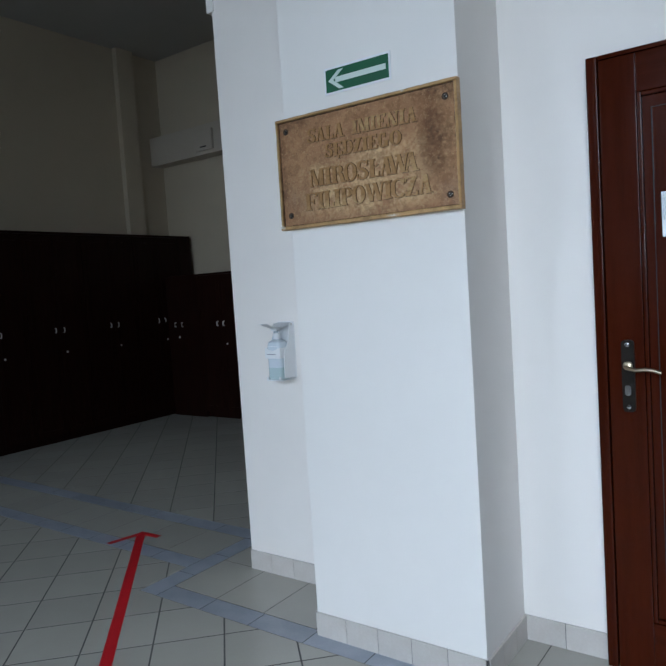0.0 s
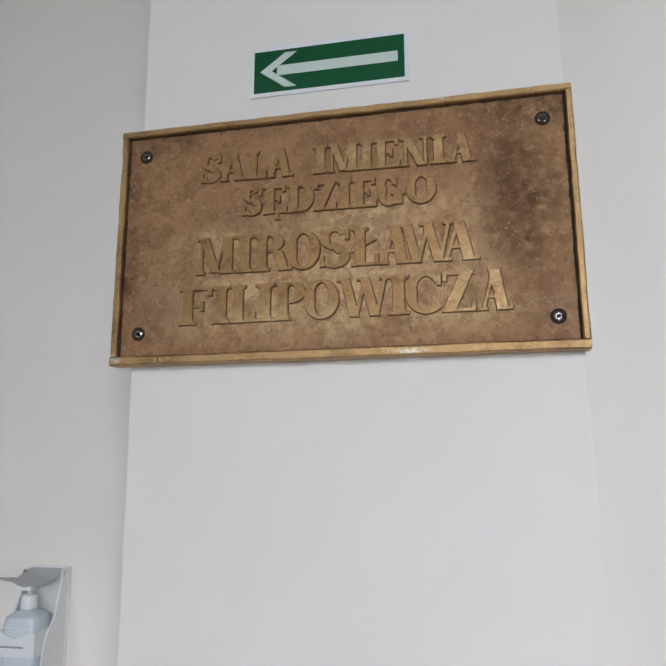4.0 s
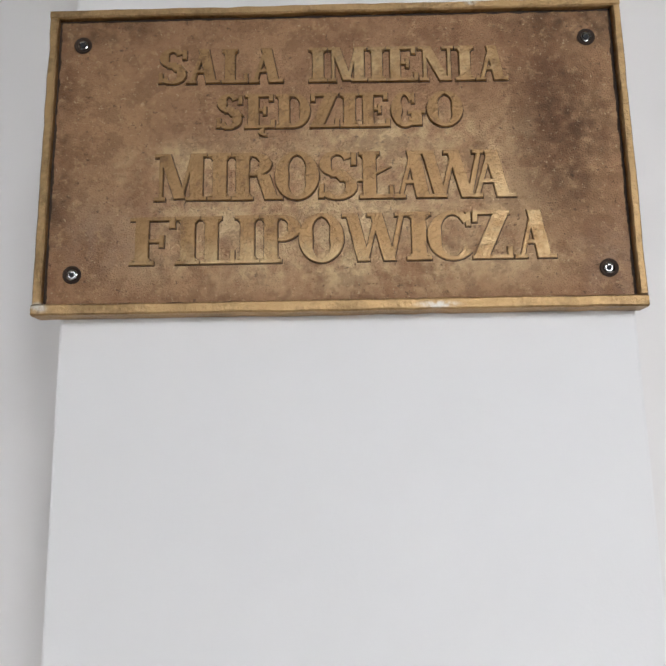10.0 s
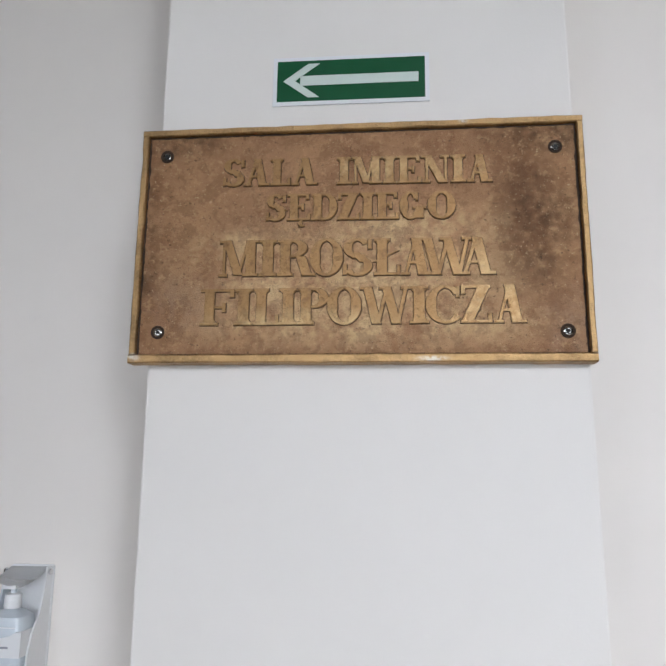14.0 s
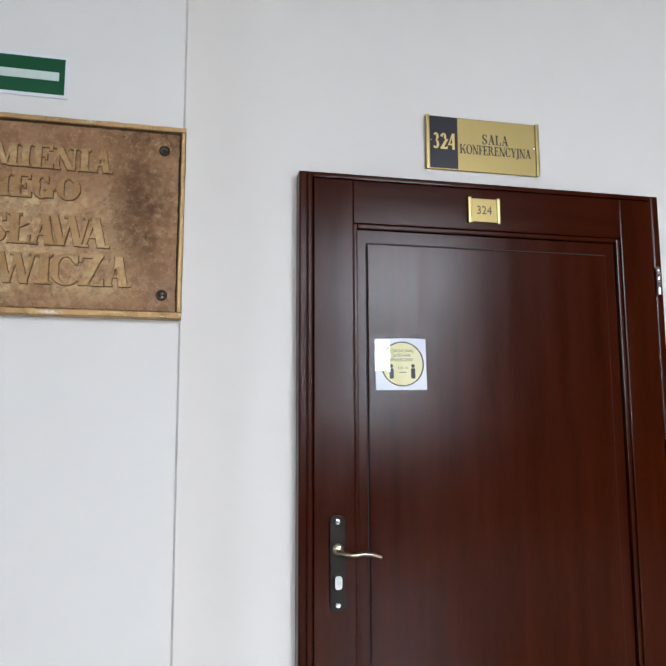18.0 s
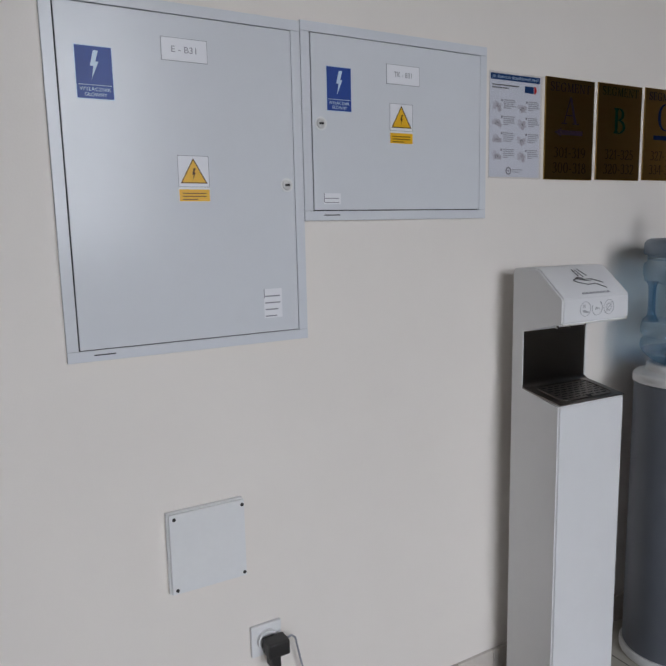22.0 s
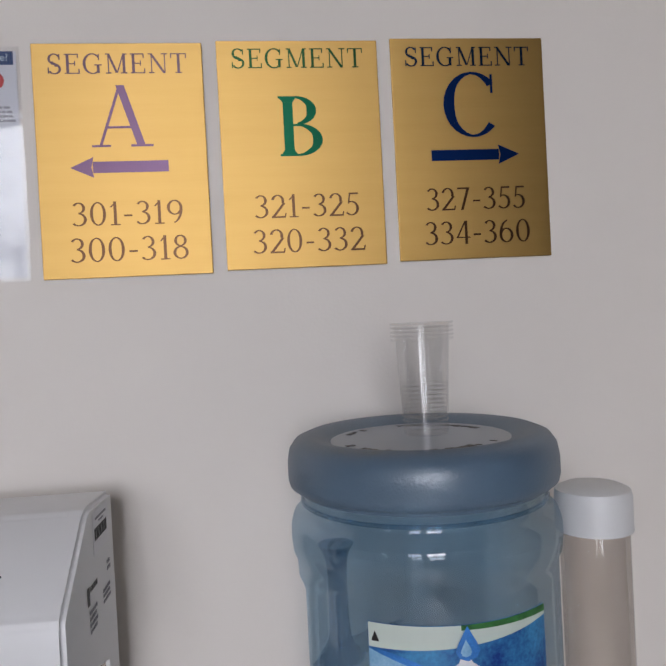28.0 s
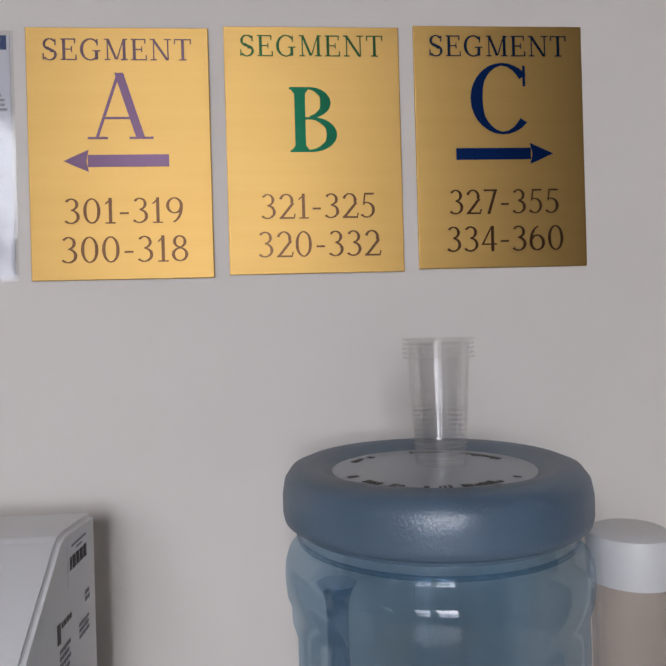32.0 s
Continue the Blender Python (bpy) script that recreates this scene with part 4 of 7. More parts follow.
def distance_sticker():
    t = thing("sticker", pose(-0.142, 2.763, 1.6355, 0, -0.6, 0), "white taped paper with a yellow distance notice on a door", "notice")
    part("paper", prism(bmesh.new(), [(-0.078, -0.076), (0.078, -0.076), (0.077, 0.074), (0.02, 0.076), (-0.077, 0.073)], -0.0008, 0), PAPER, t)
    part("disc", prism(bmesh.new(), oval(0.004, 0.0, 0.064, 0.064, 40), -0.0013, -0.0009), STICKER, t, "faded yellow disc")
    part("rim", ring(bmesh.new(), oval(0.004, 0, 0.066, 0.066, 40), oval(0.004, 0, 0.0625, 0.0625, 40), -0.0018, -0.0009), INK, t)
    part("lettering", words("ZACHOWAJ", 0.004, 0.034, -0.0013, 0.009, 0.068, 0.0003), INK, t)
    part("lettering", words("DYSTANS", 0.002, 0.021, -0.0013, 0.009, 0.054, 0.0003), INK, t)
    part("lettering", words("SPOŁECZNY", 0.002, 0.008, -0.0013, 0.009, 0.070, 0.0003), INK, t)
    part("lettering", words("1,5 m", 0.004, -0.014, -0.0013, 0.007, 0.028, 0.0003), INK, t)
    part("mark", box(-0.007, 0.015, -0.0017, -0.0013, -0.0255, -0.0235), INK, t)
    for x in (-0.030, 0.036):
        fig = prism(bmesh.new(), oval(x, -0.006, 0.0055, 0.0055, 14), -0.0017, -0.0013)
        prism(fig, rounded(x - 0.0065, x + 0.0065, -0.043, -0.0125, 0.003), -0.0017, -0.0013)
        part("pictogram", fig, INK, t)
    tape = box(-0.080, -0.034, -0.0026, -0.0020, -0.020, 0.071)
    part("tape", tape, CLEAR, t, "clear shiny adhesive tape")


number_plate()
name_plate()
distance_sticker()


# ---- plaque, exit arrow and hand rub on the pilaster ----
def cast_letter(ch, x0, x1, z0, z1, y, stem, hair, rise=0.0):
    """One heavy cast capital with sloping flanks, fitted to its width; and a dark outline of painted shade round its
    foot.
    """
    h = z1 - z0
    s, t, k = stem / h, hair / h, h
    for _ in range(3):
        strokes, _adv = glyph(ch, s, t)
        xs = [p[0] for poly in strokes for p in poly]
        k = (x1 - x0) / (max(xs) - min(xs))
        s = stem / k
    a = min(xs)
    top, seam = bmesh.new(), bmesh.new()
    for n, poly in enumerate(strokes):
        pts = type(poly)((x0 + k * (px - a), z0 + h * pz) for px, pz in poly)
        lift = 0.00005 * (n % 7)
        frustum(top, pts, y, y - 0.0033 - rise - lift, 0.0003, -0.0004)
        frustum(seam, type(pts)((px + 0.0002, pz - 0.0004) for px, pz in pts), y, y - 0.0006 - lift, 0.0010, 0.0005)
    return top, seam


def grown(pts, d):
    """A convex outline pushed outwards by d; a curved piece on its two long sides alone."""
    if isinstance(pts, Arc):
        out = []
        for k, m in ((0, 3), (1, 2), (2, 1), (3, 0)):
            v = Vector((pts[k][0] - pts[m][0], pts[k][1] - pts[m][1]))
            v = v.normalized() * d if v.length > 1e-7 else v
            out.append((pts[k][0] + v.x, pts[k][1] + v.y))
        return out
    area = sum(pts[i][0] * pts[(i + 1) % len(pts)][1] - pts[(i + 1) % len(pts)][0] * pts[i][1] for i in range(len(pts)))
    if area < 0:
        pts = pts[::-1]
    out = []
    for i, p in enumerate(pts):
        a, b = pts[i - 1], pts[(i + 1) % len(pts)]
        u, v = Vector((p[0] - a[0], p[1] - a[1])), Vector((b[0] - p[0], b[1] - p[1]))
        if u.length < 1e-7 or v.length < 1e-7:
            out.append(p)
            continue
        u, v = u.normalized(), v.normalized()
        n = Vector((u.y + v.y, -u.x - v.x))
        n = n / max(0.35, n.length_squared / 2)
        out.append((p[0] + d * n.x, p[1] + d * n.y))
    return out


def frustum(bm, pts, y0, y1, foot, head):
    """An outline standing from y0 to y1, wider by foot below and by head above."""
    lo, hi = grown(pts, foot), grown(pts, head)
    a = [bm.verts.new((x, y0, z)) for x, z in lo]
    c = [bm.verts.new((x, y1, z)) for x, z in hi]
    bm.faces.new(a)
    bm.faces.new(c[::-1])
    for i in range(len(a)):
        j = (i + 1) % len(a)
        bm.faces.new((a[i], c[i], c[j], a[j]))
    return bm


# lettering: foot and head of the line, tilt, stem, hairline, then each capital with its two sides in mm from the plaque's middle
LINE_A = (2.0227, 2.0747, 0.95, 0.0145, 0.0048, (("S", -242.8, -204), ("A", -204.6, -156.6), ("L", -155.4, -119), ("A", -117.8, -69.8), ("I", -35.1, -9.1), ("M", -8.5, 45.3), ("I", 46.5, 71.3), ("E", 71.9, 115.3), ("N", 115.3, 164.5), ("I", 166.2, 192.8), ("A", 194, 238.5)))
LINE_B = (1.9555, 2.006, 0.85, 0.015, 0.0048, (("S", -161.5, -124.5), ("Ę", -123.3, -81.2), ("D", -80.6, -33.3), ("Z", -33.9, 6), ("I", 7.1, 32.8), ("E", 33.3, 74.9), ("G", 76.1, 122.8), ("O", 124.5, 174.1)))
LINE_C = (1.8535, 1.9205, 0.75, 0.018, 0.0054, (("M", -243.5, -172.8), ("I", -171.7, -139.7), ("R", -139.2, -70.7), ("O", -81.8, -22.1), ("S", -23.3, 28.6), ("Ł", 28.6, 76.7), ("A", 76.1, 131.3), ("W", 110.3, 198.1), ("A", 175.5, 238.9)))
LINE_D = (1.7672, 1.833, 0.25, 0.018, 0.0054, (("F", -273.4, -213), ("I", -212.5, -180.1), ("L", -179.5, -134.2), ("I", -134.2, -101.3), ("P", -101.3, -46.8), ("O", -50.1, 9.8), ("W", 7.1, 91.8), ("I", 91.3, 124.2), ("C", 118.3, 177.1), ("Z", 176.5, 229.4), ("A", 231.6, 286)))


def bronze_plaque():
    ox, oz, turn = -1.1635, 1.919, 0.3
    t = thing("plaque", pose(ox, 2.4145, oz, 0, turn, 0), "heavy cast bronze plaque with raised capitals on a pilaster", "plaque")
    h, v = 0.3955, 0.2185
    rl, rr, rt, rb = 0.0115, 0.0110, 0.0120, 0.0150
    bm = bmesh.new()
    bx(bm, -h + 0.004, h - 0.004, -0.021, 0, -v + 0.004, v - 0.004)
    part("field", bm, PLAQUE, t, "mottled brown cast field")
    rng = random.Random(4)
    rm = bmesh.new()

    def bar(a, b, c, e):
        """A rim bar cut into short lengths, each a little out of line."""
        lying = b - a > e - c
        n = int(max(b - a, e - c) / 0.022)
        cuts = []
        for k in range(n + 1):
            f, w = k / n, rng.uniform(-0.0006, 0.0006)
            p = (a + (b - a) * f, c, e) if lying else (c + (e - c) * f, a, b)
            q0, q1, yy = p[1] + w, p[2] + rng.uniform(-0.0006, 0.0006), -0.031 + rng.uniform(-0.0006, 0.0005)
            if rng.random() < 0.05:
                q0, yy = q0 + 0.0010, yy + 0.0012
            ring_pts = [(q0, -0.0005), (q0, yy + 0.0022), (q0 + 0.0020, yy), (q1 - 0.0020, yy), (q1, yy + 0.0022), (q1, -0.0005)]
            cuts.append([rm.verts.new((p[0], y, q) if lying else (q, y, p[0])) for q, y in ring_pts])
        for u, w in zip(cuts, cuts[1:]):
            for k in range(6):
                rm.faces.new((u[k], u[(k + 1) % 6], w[(k + 1) % 6], w[k]))
        rm.faces.new(cuts[0][::-1])
        rm.faces.new(cuts[-1])

    bar(-h, h, v - rt, v)
    bar(-h, h, -v, -v + rb)
    bar(-h, -h + rl, -v + rb + 0.0004, v - rt - 0.0004)
    bar(h - rr, h, -v + rb + 0.0004, v - rt - 0.0004)
    part("rim", rm, RIM, t, "worn pitted bronze rim")
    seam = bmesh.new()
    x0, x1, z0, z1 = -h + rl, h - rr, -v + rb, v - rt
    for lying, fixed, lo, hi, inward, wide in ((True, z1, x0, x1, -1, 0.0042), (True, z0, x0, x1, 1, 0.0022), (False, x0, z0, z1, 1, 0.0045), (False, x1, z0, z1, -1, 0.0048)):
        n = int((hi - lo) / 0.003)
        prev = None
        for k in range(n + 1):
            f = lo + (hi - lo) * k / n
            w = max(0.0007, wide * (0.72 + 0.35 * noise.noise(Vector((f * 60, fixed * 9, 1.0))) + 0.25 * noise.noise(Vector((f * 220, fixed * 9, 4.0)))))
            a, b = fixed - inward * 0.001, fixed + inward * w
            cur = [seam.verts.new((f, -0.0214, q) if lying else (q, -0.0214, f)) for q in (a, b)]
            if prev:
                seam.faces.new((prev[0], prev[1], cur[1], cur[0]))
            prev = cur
    part("seam", seam, GRIMESHADE, t, "dark grime along the rim")
    for za, zb, tilt, stem, hair, letters in (LINE_A, LINE_B, LINE_C, LINE_D):
        for n, (ch, lx, rx) in enumerate(letters):
            lx, rx = lx / 1000, rx / 1000
            drop = -math.tan(radians(tilt - turn)) * (lx + rx) / 2
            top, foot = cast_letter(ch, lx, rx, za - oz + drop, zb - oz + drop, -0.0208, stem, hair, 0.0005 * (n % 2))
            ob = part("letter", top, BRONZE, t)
            # flat dark outline paints the shade beside the raised letter
            part("letter_shade", foot, GRIMESHADE, ob, "dark outline that paints the shade round the letter")
    for x, z in ((-0.3505, 0.1685), (0.3485, 0.1640), (0.3520, -0.1660), (-0.3480, -0.1630)):
        # raised dark ring stands in for the shade of a recessed hole
        hole = lathe([(0.0078, 0.0), (0.0122, 0.0), (0.0122, 0.0016), (0.0110, 0.0022), (0.0078, 0.0008), (0.0078, 0.0)], 26)
        bmesh.ops.transform(hole, matrix=Matrix.Translation((x, -0.021, z)) @ Matrix.Rotation(radians(90), 4, "X"), verts=hole.verts)
        part("washer", hole, GRIMESHADE, t, "dark ring painting the shade of a screw recess", True)
        sc = lathe([(0, 0), (0.0076, 0), (0.0074, 0.0016), (0.0058, 0.0022), (0.0044, 0.0008), (0, 0.0008)], 22)
        bmesh.ops.transform(sc, matrix=Matrix.Translation((x, -0.0212, z)) @ Matrix.Rotation(radians(90), 4, "X"), verts=sc.verts)
        screw = part("screw", sc, RINGSTEEL, t, "hollow steel screw", True)
        so = lathe([(0, 0), (0.0040, 0), (0.0040, 0.0006), (0, 0.0006)], 6)
        bmesh.ops.transform(so, matrix=Matrix.Translation((x, -0.0222, z)) @ Matrix.Rotation(radians(90), 4, "X"), verts=so.verts)
        part("socket", so, DARK, screw, "dark hexagon socket")


def exit_arrow():
    t = thing("exit_sign", pose(-1.175, 2.4145, 2.2425, 0, 0.5, 0), "green escape sign with a pale arrow above a plaque", "sign")
    part("plate", box(-0.147, 0.147, -0.003, 0, -0.050, 0.050, 0.001), WHITE, t)
    part("panel", box(-0.139, 0.139, -0.0034, -0.0031, -0.042, 0.042), GREEN, t)
    a = bmesh.new()
    prism(a, [(-0.095, -0.010), (0.127, -0.010), (0.127, 0.010), (-0.095, 0.010)], -0.0042, -0.0035)
    prism(a, [(-0.127, 0.0), (-0.080, 0.035), (-0.058, 0.035), (-0.105, 0.0), (-0.058, -0.035), (-0.080, -0.035)], -0.0044, -0.0035)
    part("arrow", a, GLOWWHITE, t, "pale luminous arrow")


def lathe_at(x, y, prof, seg=28):
    bm = lathe(prof, seg)
    bmesh.ops.translate(bm, verts=bm.verts, vec=(x, y, 0))
    return bm


def hand_rub():
    t = thing("hand_rub_dispenser", pose(-1.925, 2.7995, 1.17), "wall hand rub holder with a half-full bottle and lever", "dispenser")
    part("back_plate", prism(bmesh.new(), rounded(-0.045, 0.0555, -0.135, 0.140, 0.006), -0.006, 0), PLASTIC, t)
    cheek = side_prism(bmesh.new(), [(-0.006, 0.138), (-0.032, 0.138), (-0.038, 0.090), (-0.050, 0.045), (-0.074, 0.010), (-0.086, -0.030), (-0.090, -0.128), (-0.006, -0.132)], 0.050, 0.054)
    part("cheek", cheek, PLASTIC, t)
    part("foot", box(-0.045, 0.055, -0.110, -0.0065, -0.139, -0.1335, 0.002), PLASTIC, t)
    out = rounded(-0.040, 0.046, -0.108, -0.034, 0.020)
    levels = [(-0.133, 0.94), (-0.128, 1.0), (-0.075, 1.0)]
    up = [(-0.075, 1.0), (0.030, 1.0), (0.046, 0.9), (0.056, 0.55), (0.060, 0.30), (0.078, 0.30)]
    for lv, m, nm, lb in ((levels, GEL, "gel", "pale green gel"), (up, FLASK, "flask", "frosted bottle with a white label")):
        f = bmesh.new()
        rows = []
        for z, k in lv:
            rows.append([f.verts.new((0.003 + (x - 0.003) * k, -0.071 + (y + 0.071) * k, z)) for x, y in out])
        for a, b in zip(rows, rows[1:]):
            for i in range(len(out)):
                j = (i + 1) % len(out)
                f.faces.new((a[i], a[j], b[j], b[i]))
        f.faces.new(rows[0][::-1])
        f.faces.new(rows[-1])
        part(nm, f, m, t, lb, True)
    band = prism(bmesh.new(), [(-0.044, -0.030), (0.0498, -0.030), (0.0498, 0.020), (0.036, 0.019), (0.024, 0.012), (0.003, 0.007), (-0.018, 0.012), (-0.030, 0.019), (-0.044, 0.020)], -0.1115, -0.050)
    part("holder", band, PLASTIC, t, "white holder band round the bottle")
    part("writing", bars(bmesh.new(), -0.032, 0.034, -0.012, -0.005, -0.1117, 1, 5), GREYINK, t)
    # white strip paints the highlight line across the bottle
    part("shoulder_highlight", box(-0.028, 0.034, -0.1095, -0.1078, 0.0265, 0.0285, 0.0005), WHITE, t)
    part("foot_clip", box(-0.040, -0.030, -0.114, -0.106, -0.1335, -0.120, 0.002), PLASTIC, t)
    part("foot_clip", box(0.036, 0.046, -0.114, -0.106, -0.1335, -0.120, 0.002), PLASTIC, t)
    part("cap", lathe_at(0.003, -0.071, [(0, 0.060), (0.017, 0.060), (0.018, 0.064), (0.017, 0.088), (0.012, 0.091), (0, 0.091)]), PLASTIC, t, "white pump cap", True)
    part("pump_stem", wire([(0.003, -0.071, 0.088), (0.003, -0.071, 0.104)], 0.006, 12), FLASK, t, "", True)
    pump = part("pump_head", box(-0.012, 0.019, -0.094, -0.055, 0.1005, 0.1165, 0.003), PLASTIC, t, "white pump head", True)
    for x in (-0.006, 0.006):
        part("pump_slot", box(x, x + 0.007, -0.0944, -0.0938, 0.1085, 0.1125), DARK, pump)
    inner = side_prism(bmesh.new(), [(-0.006, 0.130), (-0.032, 0.130), (-0.040, 0.085), (-0.066, 0.030), (-0.006, 0.030)], -0.045, -0.0405)
    # bottle grey instead of white puts shade into this plate's colour
    part("cheek", inner, FLASK, t, "inner side plate, greyed to paint its shade")
    for x in (0.0545, -0.046):
        pin = lathe([(0, 0), (0.0065, 0), (0.0065, 0.0035), (0.004, 0.0045), (0, 0.0045)], 16)
        bmesh.ops.transform(pin, matrix=Matrix.Translation((x, -0.022, 0.128)) @ Matrix.Rotation(radians(90 if x > 0 else -90), 4, "Y"), verts=pin.verts)
        part("pin", pin, CHROME, t, "bright hinge pin", True)
    # elbow lever: a sagging saddle between the cheeks that narrows into a tongue
    lev, grid = bmesh.new(), []
    for k in range(21):
        f = k / 20
        y = -0.012 - 0.178 * f
        half = 0.046 - 0.023 * max(0.0, min(1.0, (f - 0.30) / 0.25)) + 0.004 * max(0.0, f - 0.6)
        sag = 0.024 * math.sin(math.pi * min(1.0, f / 0.62)) ** 1.5
        z = 0.137 - 0.020 * math.sin(math.pi * min(1.0, f * 1.15)) + 0.004 * f
        grid.append([lev.verts.new((0.004 + half * q, y, z - sag * (1 - q * q) * 0.8)) for q in (-1, -0.75, -0.5, -0.25, 0, 0.25, 0.5, 0.75, 1)])
    for a, b in zip(grid, grid[1:]):
        for k in range(8):
            lev.faces.new((a[k], a[k + 1], b[k + 1], b[k]))
    bmesh.ops.solidify(lev, geom=lev.faces[:], thickness=0.0035)
    part("lever", lev, PLASTIC, t, "white elbow lever", True)


bronze_plaque()
exit_arrow()
hand_rub()


# ---- electrical boxes, access cover and socket ----
def bolt_mark(bm, x, z, k, y):
    prism(bm, [(x + 0.002 * k, z + 0.5 * k), (x + 0.18 * k, z + 0.5 * k), (x + 0.06 * k, z + 0.12 * k), (x + 0.17 * k, z + 0.12 * k), (x - 0.10 * k, z - 0.5 * k), (x - 0.02 * k, z - 0.04 * k), (x - 0.14 * k, z - 0.04 * k)], y - 0.0004, y)
    return bm


def power_box(x0, x1, z0, z1, code, lock_left, blue, name, tri, maker, label):
    cx = (x0 + x1) / 2
    t = thing("fuse_box", pose(cx, 2.7995, z0), label, "fuse box", "fuse boxes on the wall")
    h, v, b = (x1 - x0) / 2, z1 - z0, 0.0235
    fr = bmesh.new()
    for q in ((-h, h, 0, b), (-h, h, v - b, v), (-h, -h + b, b + 0.0003, v - b - 0.0003), (h - b, h, b + 0.0003, v - b - 0.0003)):
        bx(fr, q[0], q[1], -0.012, 0, q[2], q[3], 0.0015)
    part("frame", fr, BOXGREY, t)
    part("gap", box(-h + b, h - b, -0.004, -0.0005, b, v - b), DARK, t, "dark gap round the door")
    door = part("door", box(-h + b + 0.0025, h - b - 0.0025, -0.0135, -0.0045, b + 0.0025, v - b - 0.0025, 0.0012), BOXGREY, t)
    y = -0.0136
    lx, lz = lock_left
    lk = lathe([(0, 0.004), (0.006, 0.004), (0.007, 0.0055), (0.0115, 0.0055), (0.0125, 0.003), (0.0125, 0)], 22)
    bmesh.ops.transform(lk, matrix=Matrix.Translation((lx - cx, y, lz - z0)) @ Matrix.Rotation(radians(90), 4, "X"), verts=lk.verts)
    part("lock", lk, ZINC, door, "round steel lock", True)
    halo = ring(bmesh.new(), oval(lx - cx, lz - z0, 0.0165, 0.0165, 24), oval(lx - cx, lz - z0, 0.0126, 0.0126, 24), y - 0.002, y)
    part("lock_ring", halo, PLASTIC, door)
    kw = box(lx - cx - 0.0065, lx - cx + 0.0065, y - 0.0052, y - 0.0042, lz - z0 - 0.0025, lz - z0 + 0.0025)
    part("keyway", kw, DARK, door)
    bx0, bz0, bx1, bz1 = blue[0] - cx, blue[1] - z0, blue[2] - cx, blue[3] - z0
    part("blue_label", box(bx0, bx1, y - 0.0008, y - 0.0001, bz0, bz1), BLUE, door, "blue main switch label")
    mark = bolt_mark(bmesh.new(), (bx0 + bx1) / 2, bz1 - 0.036, 0.056, y - 0.0009)
    part("bolt_print", mark, PALE, door)
    part("label_line", box(bx0 + 0.003, bx1 - 0.003, y - 0.0013, y - 0.0009, bz0 + 0.026, bz0 + 0.0272), PALE, door)
    part("lettering", words("WYŁĄCZNIK", (bx0 + bx1) / 2, bz0 + 0.0150, y - 0.0010, 0.0070, (bx1 - bx0) * 0.86, 0.0002), PALE, door)
    part("lettering", words("GŁÓWNY", (bx0 + bx1) / 2, bz0 + 0.0045, y - 0.0010, 0.0070, (bx1 - bx0) * 0.62, 0.0002), PALE, door)
    part("label_edge", ring(bmesh.new(), [(bx0 - 0.0015, bz0 - 0.0015), (bx1 + 0.0015, bz0 - 0.0015), (bx1 + 0.0015, bz1 + 0.0015), (bx0 - 0.0015, bz1 + 0.0015)], [(bx0, bz0), (bx1, bz0), (bx1, bz1), (bx0, bz1)], y - 0.0006, y - 0.0001), PALE, door)
    nx0, nz0, nx1, nz1 = name[0] - cx, name[1] - z0, name[2] - cx, name[3] - z0
    part("name_label", box(nx0, nx1, y - 0.0016, y - 0.0001, nz0, nz1, 0.0006), PAPER, door, "raised white code label")
    part("label_edge", ring(bmesh.new(), [(nx0 - 0.001, nz0 - 0.001), (nx1 + 0.001, nz0 - 0.001), (nx1 + 0.001, nz1 + 0.001), (nx0 - 0.001, nz1 + 0.001)], [(nx0, nz0), (nx1, nz0), (nx1, nz1), (nx0, nz1)], y - 0.001, y - 0.0001), GREYINK, door)
    part("lettering", words(code, (nx0 + nx1) / 2, (nz0 + nz1) / 2 - 0.006, y - 0.0017, 0.013, 0.055, 0.0003), GREYINK, door)
    tx0, tz0, tx1, tz1 = tri[0] - cx, tri[1] - z0, tri[2] - cx, tri[3] - z0
    split = tz0 + (tz1 - tz0) * 0.30
    part("warning_label", box(tx0, tx1, y - 0.0008, y - 0.0001, tz0, tz1), PAPER, door, "voltage warning label")
    w = prism(bmesh.new(), [(tx0 + 0.005, split + 0.010), (tx1 - 0.005, split + 0.010), ((tx0 + tx1) / 2, tz1 - 0.005)], y - 0.0014, y - 0.0009)
    part("warning_triangle", w, YELLOW, door)
    mxx, lo, hi, e = (tx0 + tx1) / 2, split + 0.010, tz1 - 0.005, 0.0022
    part("triangle_edge", ring(bmesh.new(), [(tx0 + 0.005, lo), (tx1 - 0.005, lo), (mxx, hi)], [(tx0 + 0.005 + e * 1.7, lo + e), (tx1 - 0.005 - e * 1.7, lo + e), (mxx, hi - e * 2)], y - 0.0017, y - 0.0014), BROWNINK, door)
    part("warning_field", box(tx0 + 0.001, tx1 - 0.001, y - 0.0014, y - 0.0009, tz0 + 0.001, split - 0.003), YELLOW, door)
    part("warning_bolt", bolt_mark(bmesh.new(), (tx0 + tx1) / 2, split + 0.030, 0.026, y - 0.0015), BROWNINK, door)
    k = bars(bmesh.new(), tx0 + 0.008, tx1 - 0.008, tz0 + 0.004, split - 0.006, y - 0.0015, 3, 2, fill=0.3)
    part("warning_writing", k, BROWNINK, door)
    part("outline", ring(bmesh.new(), [(tx0, split + 0.002), (tx1, split + 0.002), (tx1, tz1), (tx0, tz1)], [(tx0 + 0.001, split + 0.003), (tx1 - 0.001, split + 0.003), (tx1 - 0.001, tz1 - 0.001), (tx0 + 0.001, tz1 - 0.001)], y - 0.0012, y - 0.0009), GREYINK, door)
    mx0, mz0, mx1, mz1 = maker[0] - cx, maker[1] - z0, maker[2] - cx, maker[3] - z0
